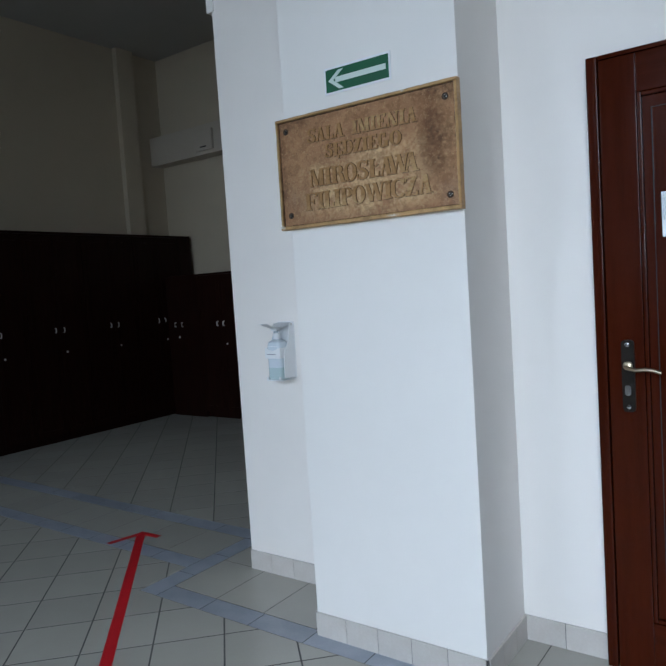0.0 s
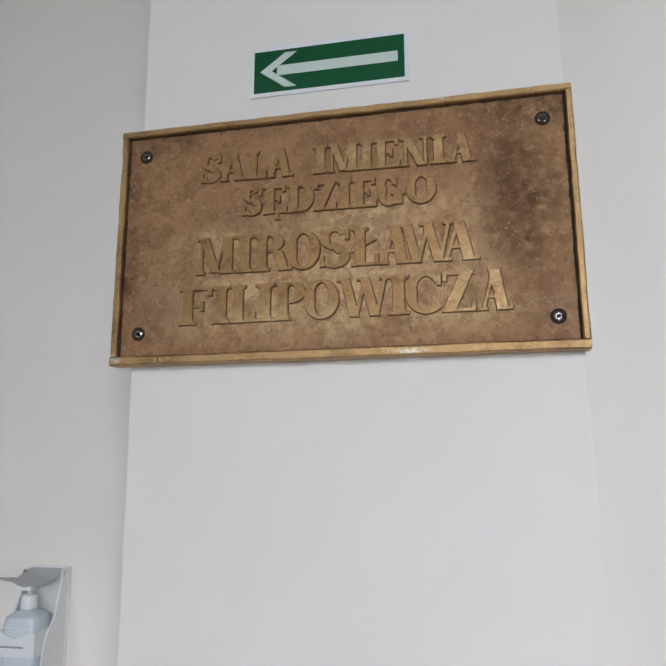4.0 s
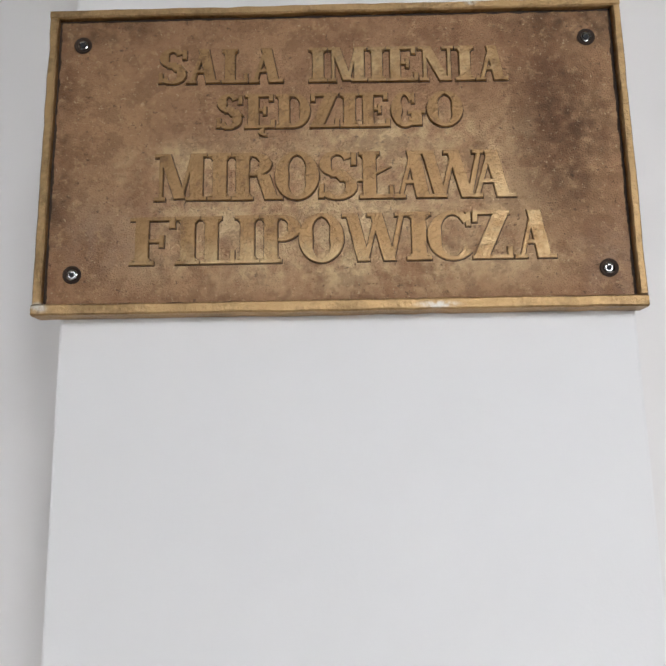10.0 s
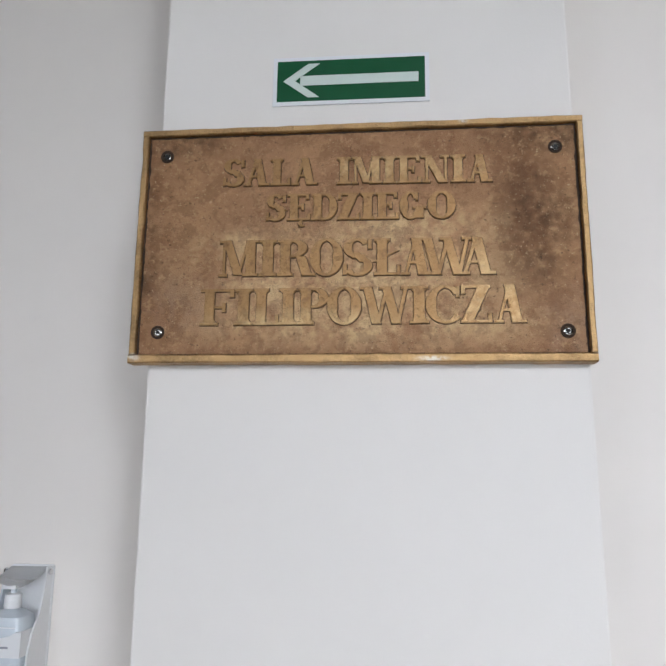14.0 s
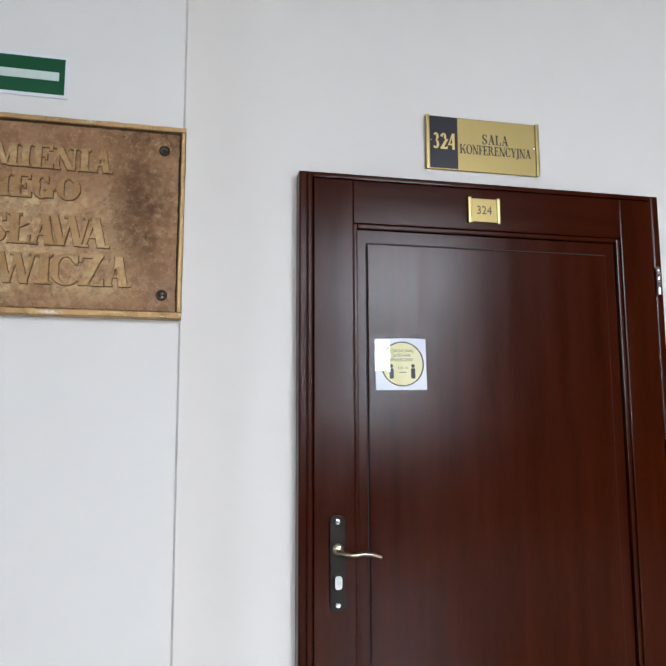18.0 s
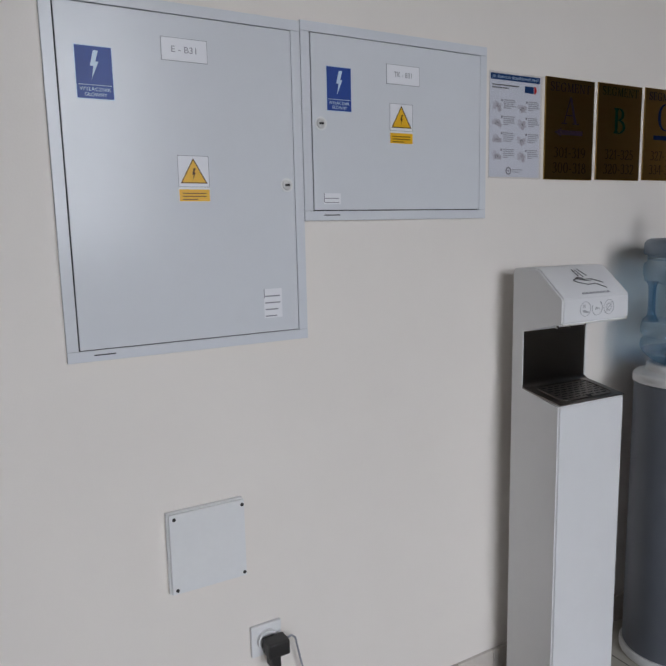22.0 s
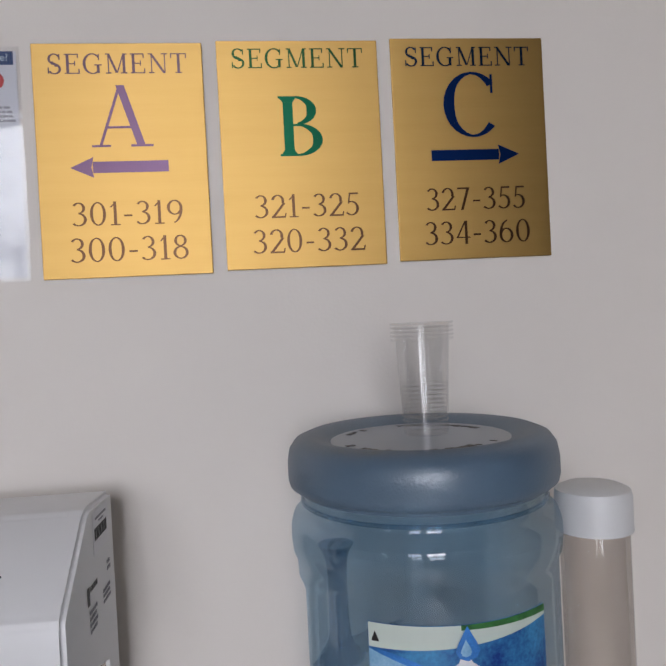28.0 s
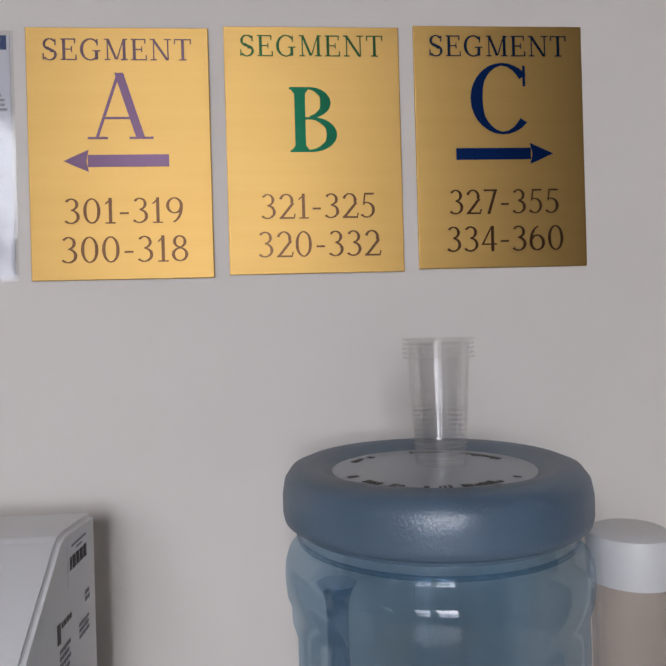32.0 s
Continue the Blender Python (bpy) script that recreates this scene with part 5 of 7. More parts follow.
    part("maker_label", box(mx0, mx1, y - 0.0006, y - 0.0001, mz0, mz1), PAPER, door)
    mk = bars(bmesh.new(), mx0 + 0.003, mx1 - 0.002, mz0 + 0.003, mz1 - 0.003, y - 0.0007, 4 if mz1 - mz0 > 0.04 else 2, 6, fill=0.18)
    bx(mk, mx0, mx0 + 0.002, y - 0.001, y - 0.0007, mz1 - 0.022, mz1)
    part("maker_print", mk, GREYINK, door)
    part("slot", box(-h + b + 0.03, -h + b + 0.075, -0.0126, -0.0121, 0.012, 0.0145), DARK, t)
    return t


power_box(1.008, 1.5765, 1.187, 1.939, "E - B31", (1.530, 1.562), (1.068, 1.729, 1.140, 1.831), (1.2445, 1.820, 1.345, 1.866), (1.2655, 1.5225, 1.337, 1.6225), (1.4595, 1.247, 1.507, 1.317), "tall light grey fuse box with blue and yellow labels")
power_box(1.5785, 2.161, 1.477, 1.943, "TK - B31", (1.627, 1.7095), (1.646, 1.742, 1.7145, 1.8445), (1.822, 1.8195, 1.9245, 1.866), (1.830, 1.671, 1.903, 1.7715), (1.631, 1.517, 1.679, 1.5435), "small light grey fuse box with blue and yellow labels")



def access_cover():
    t = thing("access_cover", pose(1.288, 2.7995, 0.7095, 0, 0.2, 0), "white screwed junction cover on a cream wall", "cover")
    part("back_box", box(-0.097, 0.094, -0.012, 0, -0.101, 0.101, 0.003), PLASTIC, t)
    part("cover", box(-0.093, 0.094, -0.022, -0.0125, -0.099, 0.099, 0.003), PLASTIC, t)
    for x in (-0.081, 0.088):
        for z in (-0.089, 0.087):
            sc = lathe([(0, 0), (0.0045, 0), (0.0045, 0.0012), (0, 0.0014)], 12)
            bmesh.ops.transform(sc, matrix=Matrix.Translation((x, -0.0221, z)) @ Matrix.Rotation(radians(90), 4, "X"), verts=sc.verts)
            part("screw", sc, INK, t, "dark screw")


def socket():
    t = thing("wall_socket", pose(1.432, 2.7995, 0.413), "white wall socket near the floor", "socket")
    part("plate", box(-0.042, 0.042, -0.011, 0, -0.042, 0.042, 0.004), PLASTIC, t)
    cup = ring(bmesh.new(), oval(0, 0, 0.028, 0.028, 28), oval(0, 0, 0.023, 0.023, 28), -0.022, -0.0112)
    part("rim", cup, PLASTIC, t)
    p = thing("power_adapter", pose(1.438, 2.777, 0.410), "black plug-in power adapter with a thin cable", "adapter")
    part("body", box(-0.024, 0.034, -0.045, -0.001, -0.020, 0.019, 0.006), INK, p)
    part("plug", box(-0.016, 0.010, -0.04, -0.003, -0.052, -0.0205, 0.005), INK, p)
    cab = [(0.034, -0.022, 0.010), (0.050, -0.02, 0.012), (0.064, -0.012, -0.004), (0.078, -0.004, -0.06), (0.10, 0.0, -0.16), (0.16, -0.004, -0.28), (0.30, -0.02, -0.385), (0.5, -0.03, -0.4040), (0.72, -0.02, -0.4042), (0.84, -0.06, -0.4042)]
    part("cable", wire(cab, 0.0028, 8), GREYINK, p, "thin grey cable", True)


access_cover()
socket()


# ---- poster and gold segment signs ----
def glove(x, z, turn, y, lift, side):
    """A small printed open palm with four fingers and a thumb, about 25 mm long."""
    bm = bmesh.new()
    c, s = math.cos(radians(turn)), math.sin(radians(turn))

    def spun(pts):
        return [(x + c * u * side - s * v, z + s * u * side + c * v) for u, v in pts]

    shapes = [[(-0.0058, -0.013), (0.0052, -0.013), (0.0060, -0.002), (0.0066, 0.004), (-0.0064, 0.004), (-0.0068, -0.003)]]
    for k, h in enumerate((0.0120, 0.0145, 0.0142, 0.0105)):
        u = -0.0062 + 0.0033 * k
        shapes.append([(u, 0.0044), (u + 0.0027, 0.0044), (u + 0.0027, h - 0.001), (u + 0.0013, h), (u, h - 0.001)])
    shapes.append([(-0.0072, -0.004), (-0.0070, 0.000), (-0.0110, 0.006), (-0.0125, 0.005), (-0.0100, -0.001)])
    for k, pts in enumerate(shapes):
        q = spun(pts)
        prism(bm, q[::side], y - lift - 0.00001 * k, y)
    return bm


def poster():
    t = thing("poster", pose(2.283, 2.7994, 1.739), "laminated white hand disinfection leaflet on a wall", "poster")
    bm = bmesh.new()
    nx, nz = 42, 60

    def ripple(x, z):
        edge = min(1.0, min(0.105 - abs(x), 0.1485 - abs(z)) / 0.012)
        return 0.00034 * noise.noise(Vector((x * 20, z * 17, 2.0))) + 0.00007 * noise.noise(Vector((x * 90, z * 80, 5.0))) + 0.0004 * (1 - edge) * noise.noise(Vector((x * 60, z * 60, 9.0)))

    grid = [[bm.verts.new((-0.105 + 0.21 * i / nx, -0.0030 - ripple(-0.105 + 0.21 * i / nx, -0.1485 + 0.297 * j / nz), -0.1485 + 0.297 * j / nz)) for j in range(nz + 1)] for i in range(nx + 1)]
    for i in range(nx):
        for j in range(nz):
            bm.faces.new((grid[i][j], grid[i + 1][j], grid[i + 1][j + 1], grid[i][j + 1]))
    part("film", bm, FILM, t, "wavy shiny clear film", True)
    part("sheet", box(-0.100, 0.100, -0.0006, 0, -0.1435, 0.1435), LAMINATE, t, "white leaflet paper")
    y = -0.0006
    part("heading", box(-0.0965, 0.0965, y - 0.0003, y, 0.1265, 0.1435), NAVY, t, "dark blue heading bar")
    part("lettering", words("Jak skutecznie dezynfekować ręce?", 0.0, 0.1315, y - 0.0005, 0.009, 0.182, 0.0002), PALE, t)
    part("intro", word_rows(bmesh.new(), -0.090, 0.030, 0.099, 0.114, y, 2, 3, 0.42), INK, t)
    part("badge", box(0.036, 0.072, y - 0.0003, y, 0.097, 0.116), NAVY, t)
    part("badge_tip", prism(bmesh.new(), oval(0.074, 0.1065, 0.010, 0.011, 12, -90, 90), y - 0.0003, y), RED, t)
    for r in range(4):
        z = 0.062 - r * 0.046
        for c in range(2):
            x = -0.072 + c * 0.098
            for k, turn in enumerate(((-28, 32), (90, -60), (-70, 60), (15, -20), (-40, 90), (60, -45), (0, 75), (-15, 15))[r * 2 + c]):
                cx, cz = x + (-0.006, 0.006)[k], z - 0.008 + (0.002, -0.003)[k]
                part("drawing", glove(cx, cz, turn, y, 0.0003 + 0.0003 * k, -1 if k else 1), (PINKINK, LILACINK)[k], t)
            if (r, c) != (3, 1):
                hook = [(x + 0.0055 * math.cos(radians(q)), y - 0.0008, z - 0.011 + 0.0045 * math.sin(radians(q))) for q in range(0, 241, 30)]
                part("turning_mark", wire(hook if (r + c) % 2 else [hook[0], hook[3], hook[5]], 0.0005, 5), INK, t, "thin printed arrow mark")
            part("writing", word_rows(bmesh.new(), x + 0.026, x + 0.072, z - 0.016, z + 0.012, y, 5, r * 2 + c, 0.52), PRINTGREY, t)
            part("number_box", box(x + 0.016, x + 0.022, y - 0.0003, y, z + 0.006, z + 0.012), GREYINK, t)
    part("emblem", ring(bmesh.new(), oval(-0.024, -0.126, 0.0115, 0.0115, 24), oval(-0.024, -0.126, 0.007, 0.007, 24), y - 0.0003, y), GREYINK, t)
    part("emblem_core", prism(bmesh.new(), oval(-0.024, -0.126, 0.003, 0.003, 12), y - 0.0003, y), GREYINK, t)
    part("footer", word_rows(bmesh.new(), -0.008, 0.040, -0.134, -0.121, y, 2, 9, 0.42), PRINTGREY, t)


def segment_sign(x, z, letter, colour, title, rows, arrow, label, wide, low, high):
    t = thing("segment_sign", pose(x, 2.7994, z), label, "sign", "gold segment signs")
    part("plate", box(-0.1068, 0.1068, -0.004, 0, -0.150, 0.150, 0.0008), GOLD, t)
    y = -0.0042
    dz = 0.003 if letter == "B" else 0.0015 if letter == "C" else 0.0
    lettering("SEGMENT", -0.0875, 0.0865, 0.111 + dz, 0.1365 + dz, y, 0.0004, 0.12, 0.05, title, t, gap=0.12)
    lettering(letter, -wide, wide, low, high, y, 0.0004, 0.112 if letter == "A" else 0.15, 0.035, colour, t)
    if arrow:
        a = bmesh.new()
        d = arrow
        prism(a, [(d * 0.038, -0.0160), (-d * 0.057, -0.0160), (-d * 0.057, -0.0015), (d * 0.038, -0.0015)], y - 0.0004, y)
        prism(a, [(d * 0.0665, -0.0088), (d * 0.037, -0.0220), (d * 0.040, -0.0088), (d * 0.037, 0.0045)], y - 0.0005, y)
        part("arrow", a, colour, t)
    lettering(rows[0], -0.067, 0.073, -0.0835, -0.0530, y, 0.0004, 0.11, 0.05, BROWNINK, t, "figure", 0.08)
    lettering(rows[1], -0.0715, 0.078, -0.1300, -0.0985, y, 0.0004, 0.11, 0.05, BROWNINK, t, "figure", 0.08)


poster()
segment_sign(2.509, 1.741, "A", PURPLE, PURPLEINK, ("301-319", "300-318"), -1, "gold segment sign with a purple letter and arrow", 0.0375, 0.017, 0.096)
segment_sign(2.741, 1.7435, "B", EMERALD, GREENINK, ("321-325", "320-332"), 0, "gold segment sign with a green letter", 0.0295, -0.0025, 0.0765)
segment_sign(2.973, 1.746, "C", ROYAL, BLUEINK, ("327-355", "334-360"), 1, "gold segment sign with a blue letter and arrow", 0.037, 0.017, 0.1025)


def dark_sign():
    t = thing("door_sign", pose(3.84, STEP - 0.0005, 1.775), "small dark wall sign beyond the corner", "sign")
    part("plate", box(-0.10, 0.10, -0.008, 0, -0.046, 0.046, 0.002), AUBERGINE, t)
    part("edge", box(-0.104, -0.1003, -0.010, 0, -0.046, 0.046), IRON, t)


dark_sign()


# ---- hand disinfection stand ----
def disinfection_stand():
    t = thing("disinfection_stand", pose(2.3555, 2.7575, -0.0045, 0, 0.0, -1.8), "white metal hand disinfection stand with a steel recess", "dispenser stand")
    w, f = 0.1300, -0.212
    prof = [(-0.0225, 0.007), (f, 0.007), (f, 0.966), (-0.0642, 0.986), (-0.0642, 1.1605), (f - 0.003, 1.193), (f - 0.003, 1.258), (f + 0.003, 1.2670), (-0.126, 1.3370), (-0.112, 1.3405), (-0.0225, 1.3365)]
    shellm = side_prism(bmesh.new(), prof, -w, w)
    bmesh.ops.bevel(shellm, geom=[e for e in shellm.edges], offset=0.0048, segments=3, affect="EDGES")
    part("body", shellm, WHITE, t, "white sheet metal body with sloping head", True)
    part("under_lip", box(-w + 0.004, w - 0.004, f - 0.0015, f + 0.006, 1.1885, 1.1922), HANDLE, t, "bright lower lip")
    back = bmesh.new()
    pts = [(-0.066, 1.157)] + [(-0.066 - 0.018 + 0.018 * math.cos(radians(a)), 1.008 - 0.018 * math.sin(radians(a))) for a in range(0, 91, 15)] + [(f - 0.001, 0.970), (f - 0.001, 0.967), (-0.080, 0.986), (-0.0625, 0.99), (-0.0625, 1.157)]
    side_prism(back, pts, -w + 0.001, w - 0.001)
    part("recess", back, SATIN, t, "satin steel recess and tray", True)
    slope = (0.990 - 0.970) / (-0.084 - f)
    zt = lambda y: 0.970 + slope * (y - f) + 0.0012
    slot = None
    for r in range(7):
        y = f + 0.028 + r * 0.0135
        for c in range(7):
            x = -0.083 + c * 0.0262 + (0.011 if r % 2 else 0)
            if slot is None:
                bm = bmesh.new()
                prism(bm, rounded(-0.0100, 0.0100, -0.0019, 0.0019, 0.0018, 3), -0.0005, 0.0)
                bmesh.ops.rotate(bm, verts=bm.verts, matrix=Matrix.Rotation(math.atan(slope) - radians(90), 3, "X"))
                ob = part("drain_slot", bm, DARK, t, "dark drain slot")
                slot = ob.data
            else:
                ob = part("drain_slot", slot, DARK, t)
            ob.location = (x + 0.008, y + 0.003, zt(y + 0.003) - 0.0006)
    hole = bmesh.new()
    hv = [hole.verts.new((0.012 + 0.010 * math.cos(k * math.pi / 8), f + 0.022 + 0.008 * math.sin(k * math.pi / 8), zt(f + 0.022 + 0.008 * math.sin(k * math.pi / 8)) + 0.0004)) for k in range(16)]
    hole.faces.new(hv)
    part("drain_hole", hole, DARK, t)
    rim = rounded(-0.096, 0.104, f + 0.014, f + 0.128, 0.02)
    part("tray_rim", wire([(x, y, zt(y)) for x, y in rim + rim[:1]], 0.0014, 6), STEEL, t)
    for x in (-0.05, 0.0, 0.06):
        part("nozzle", wire([(x, -0.12, 1.165), (x, -0.12, 1.180)], 0.005, 10), CHROME, t, "", True)
    # pictures on the sloping face and on the front
    ang = math.atan2(1.3370 - 1.2670, -0.126 - (f + 0.003))
    place = Matrix.Translation((0, f + 0.003, 1.2670)) @ Matrix.Rotation(ang - radians(90), 4, "X") @ Matrix.Diagonal((1, 1, 0.86, 1))

    def on_slope(bm):
        bmesh.ops.transform(bm, matrix=place, verts=bm.verts)
        return bm

    ink = bmesh.new()
    for x, dx, z in ((-0.010, 0.006, 0.116), (0.006, 0.012, 0.112), (0.022, 0.016, 0.117)):
        for k in range(6):
            p, q = k / 6, (k + 0.82) / 6
            wire([(x - dx + dx * p, -0.0014, z - 0.034 * p), (x - dx + dx * q, -0.0014, z - 0.034 * q)], 0.0011, 6, ink)
    wire([(-0.026, -0.0016, 0.075), (-0.010, -0.0016, 0.067), (0.004, -0.0016, 0.061), (0.026, -0.0016, 0.062)], 0.0010, 6, ink)
    wire([(-0.041, -0.0016, 0.066), (-0.036, -0.0016, 0.071), (-0.012, -0.0016, 0.071), (0.000, -0.0016, 0.067), (0.028, -0.0016, 0.068), (0.062, -0.0016, 0.048)], 0.0012, 6, ink)
    wire([(-0.041, -0.0016, 0.066), (-0.034, -0.0016, 0.058), (0.000, -0.0016, 0.043), (0.032, -0.0016, 0.046), (0.060, -0.0016, 0.024)], 0.0012, 6, ink)
    wire([(-0.030, -0.0016, 0.072), (-0.022, -0.0016, 0.078), (-0.004, -0.0016, 0.074), (0.0, -0.0016, 0.067)], 0.0012, 6, ink)
    part("pictogram", on_slope(ink), INK, t, "thin printed line drawing")
    logo = bmesh.new()
    for k in range(8):
        x = -0.048 + k * 0.0138
        bx(logo, x, x + 0.0116, -0.0014, -0.0005, 0.0035, 0.0052)
        bx(logo, x + 0.0008 * (k % 3), x + 0.0116 - 0.0022 * (k % 2), -0.0014, -0.0005, 0.0078, 0.0098)
        bx(logo, x, x + 0.0026, -0.0013, -0.0004, 0.0054, 0.0076)
    part("wordmark", on_slope(logo), GREYINK, t, "dark grey printed wordmark shapes")
    yf = f - 0.0035
    for k, x in enumerate((-0.046, 0.0, 0.046)):
        z = 1.2295
        icon = bmesh.new()
        if k == 1:
            arc = lambda q: oval(x, z, q, q, 26, 150, 405)
            o, i = arc(0.0205), arc(0.0192)
            for n in range(26):
                prism(icon, [o[n], o[n + 1], i[n + 1], i[n]], yf - 0.0006, yf)
            prism(icon, [(x + 0.0105, z + 0.0175), (x + 0.0175, z + 0.0145), (x + 0.0150, z + 0.0105)], yf - 0.0007, yf)
        else:
            ring(icon, oval(x, z, 0.0205, 0.0205, 30), oval(x, z, 0.0193, 0.0193, 30), yf - 0.0006, yf)
        if k == 2:
            prism(icon, [(x - 0.0145, z - 0.0155), (x - 0.0130, z - 0.0155), (x + 0.0145, z + 0.0155), (x + 0.0130, z + 0.0155)], yf - 0.0006, yf)
            ring(icon, oval(x, z, 0.0090, 0.0090, 18), oval(x, z, 0.0080, 0.0080, 18), yf - 0.0007, yf)
            for n in range(10):
                c, q = math.cos(n * math.pi / 5), math.sin(n * math.pi / 5)
                prism(icon, [(x + 0.009 * c - 0.0005 * q, z + 0.009 * q + 0.0005 * c), (x + 0.009 * c + 0.0005 * q, z + 0.009 * q - 0.0005 * c), (x + 0.0125 * c + 0.0005 * q, z + 0.0125 * q - 0.0005 * c), (x + 0.0125 * c - 0.0005 * q, z + 0.0125 * q + 0.0005 * c)], yf - 0.0008, yf)
        elif k == 0:
            for n in (-1, 0, 1):
                prism(icon, [(x - 0.005 + n * 0.0035, z + 0.004), (x - 0.0042 + n * 0.0035, z + 0.004), (x - 0.0046 + n * 0.0042, z + 0.012), (x - 0.0054 + n * 0.0042, z + 0.012)], yf - 0.0006, yf)
            prism(icon, [(x - 0.011, z - 0.004), (x - 0.004, z - 0.002), (x + 0.004, z - 0.0045), (x + 0.013, z - 0.008), (x + 0.012, z - 0.011), (x + 0.002, z - 0.0105), (x - 0.006, z - 0.009)], yf - 0.0006, yf)
        part("icon", icon, ICONGREY, t, "round printed icon")
    part("lettering", words("30 s", 0.0, 1.2255, yf - 0.0001, 0.007, 0.017, 0.0003), ICONGREY, t)
    rnd = random.Random(21)
    for y0, y1, z0, z1, rows, ink in ((-0.128, -0.098, 1.253, 1.262, 1, INK), (-0.060, -0.044, 1.252, 1.266, 2, GREYINK), (-0.080, -0.050, 1.222, 1.240, 3, GREYINK), (-0.134, -0.106, 1.212, 1.238, 4, GREYINK)):
        for r in range(rows):
            z, y = z1 - (r + 0.8) * (z1 - z0) / rows, y0
            while y < y1 - 0.003:
                d = rnd.uniform(0.003, 0.008)
                part("side_print", box(w + 0.0002, w + 0.0005, y, min(y1, y + d), z, z + 0.6 * (z1 - z0) / rows), ink, t, "small grey print")
                y += d + 0.0015
    part("side_print", box(w + 0.0002, w + 0.0005, -0.139, -0.131, 1.243, 1.262), INK, t, "small dark print")
    code = bmesh.new()
    for k in range(14):
        bx(code, w + 0.0007, w + 0.0010, -0.1030 + k * 0.0036, -0.1030 + k * 0.0036 + (0.0024, 0.0016, 0.0028)[k % 3], 1.300, 1.313)
    part("side_label", box(w + 0.0002, w + 0.0006, -0.108, -0.046, 1.286, 1.331), PAPER, t, "white paper label")
    part("label_line", box(w + 0.0007, w + 0.0010, -0.098, -0.055, 1.3215, 1.3240), GREYINK, t)
    part("label_line", box(w + 0.0007, w + 0.0010, -0.085, -0.068, 1.3170, 1.3190), GREYINK, t)
    part("barcode", code, INK, t, "printed barcode")


disinfection_stand()


# ---- water cooler with bottle, cups and cup tube ----
CX, CY = 2.825, 2.586


def water_cooler():
    t = thing("water_cooler", pose(CX, CY, 0), "round slate and white bottled water cooler with taps", "water cooler")
    part("base", lathe([(0, 0), (0.150, 0), (0.1525, 0.008), (0.1510, 0.022), (0.1470, 0.028), (0, 0.028)], 56), PLASTIC, t, "white foot ring", True)
    part("body", lathe([(0, 0.0282), (0.140, 0.0282), (0.142, 0.032), (0.142, 0.944), (0.138, 0.947), (0, 0.947)], 64), COOLGREY, t, "slate grey ribbed body", True)
    part("service_door", shell(0.1424, 0.1450, 0.036, 0.470, 236.4, 303.6, 24), COOLGREY, t, "lower service door")
    panel = part("front_panel", shell(0.1424, 0.1462, 0.476, 0.9470, 235.6, 304.4, 28), PLASTIC, t, "white front panel", True)
    part("seam", shell(0.1422, 0.1428, 0.036, 0.946, 235.0, 235.5, 1), DARK, t)
    part("top", lathe([(0, 0.9475), (0.1462, 0.9475), (0.1466, 0.951), (0.1464, 0.963), (0.1448, 0.9700), (0.1405, 0.9745), (0.1340, 0.9770), (0.1160, 0.9815), (0.1110, 0.9835), (0.1090, 0.9870), (0.1082, 1.0000), (0.1060, 1.0050), (0.1015, 1.0075), (0.0960, 1.0078), (0.0910, 1.0050), (0.0850, 0.9990), (0.0, 0.9970)], 64), PLASTIC, t, "white rounded top", True)
    # niche with taps
    lip = [(249.0, 0.735), (248.5, 0.775), (248.8, 0.800), (250.2, 0.822), (253.0, 0.836), (257.0, 0.843), (263.0, 0.848), (271.0, 0.851), (280.0, 0.851), (288.0, 0.847), (292.5, 0.838), (295.5, 0.822), (296.5, 0.800), (296.5, 0.770)]
    lip = [(0.1468 * math.cos(radians(a)), 0.1468 * math.sin(radians(a)), z) for a, z in lip]
    part("niche_lip", wire(lip, 0.0028, 8), PLASTIC, panel, "", True)
    part("niche", shell(0.1463, 0.1466, 0.730, 0.842, 251, 295, 16), WHITE, panel)
    for a, m, lb in ((256, RED, "red hot tap lever"), (283, BLUE, "blue cold tap lever")):
        c, s = math.cos(radians(a)), math.sin(radians(a))
        u = Vector((-s, c, 0))
        p0 = Vector((0.144 * c, 0.144 * s, 0.784))
        tap = part("tap", wire([p0, p0 + Vector((0.020 * c, 0.020 * s, 0.0)), p0 + Vector((0.026 * c, 0.026 * s, -0.008)), p0 + Vector((0.027 * c, 0.027 * s, -0.042))], 0.0070, 12), PLASTIC, t, "white tap spout", True)
        q = p0 + Vector((0.024 * c, 0.024 * s, 0.010))
        lever = wire([q - 0.012 * u, q + 0.006 * u, q + 0.030 * u + Vector((0.010 * c, 0.010 * s, 0.008))], 0.0065, 10)
        part("lever", lever, m if m is RED else PALE, tap, lb, True)
        stem = wire([q - Vector((0, 0, 0.012)), q + Vector((0, 0, 0.004))], 0.0065, 10)
        part("valve", stem, m if m is RED else PLASTIC, tap, "", True)
    half = [(0.095 * math.cos(radians(k)), -0.140 - 0.050 * math.sin(radians(k))) for k in range(0, 181, 12)]
    tr = bmesh.new()
    a = [tr.verts.new((x, y, 0.530)) for x, y in half]
    b = [tr.verts.new((x * 1.02, y * 1.01, 0.549)) for x, y in half]
    lo = [tr.verts.new((x * 0.85, y * 0.93, 0.490)) for x, y in half]
    tr.faces.new(b)
    tr.faces.new(lo[::-1])
    for r0, r1 in ((lo, a), (a, b)):
        for k in range(len(half)):
            j = (k + 1) % len(half)
            tr.faces.new((r0[k], r0[j], r1[j], r1[k]))
    tray = part("drip_tray", tr, PLASTIC, t, "pale drip tray", True)
    grid = [tuple(v * 0.90 if i == 0 else -0.140 + (v + 0.140) * 0.86 for i, v in enumerate(p)) for p in half]
    gm = bmesh.new()
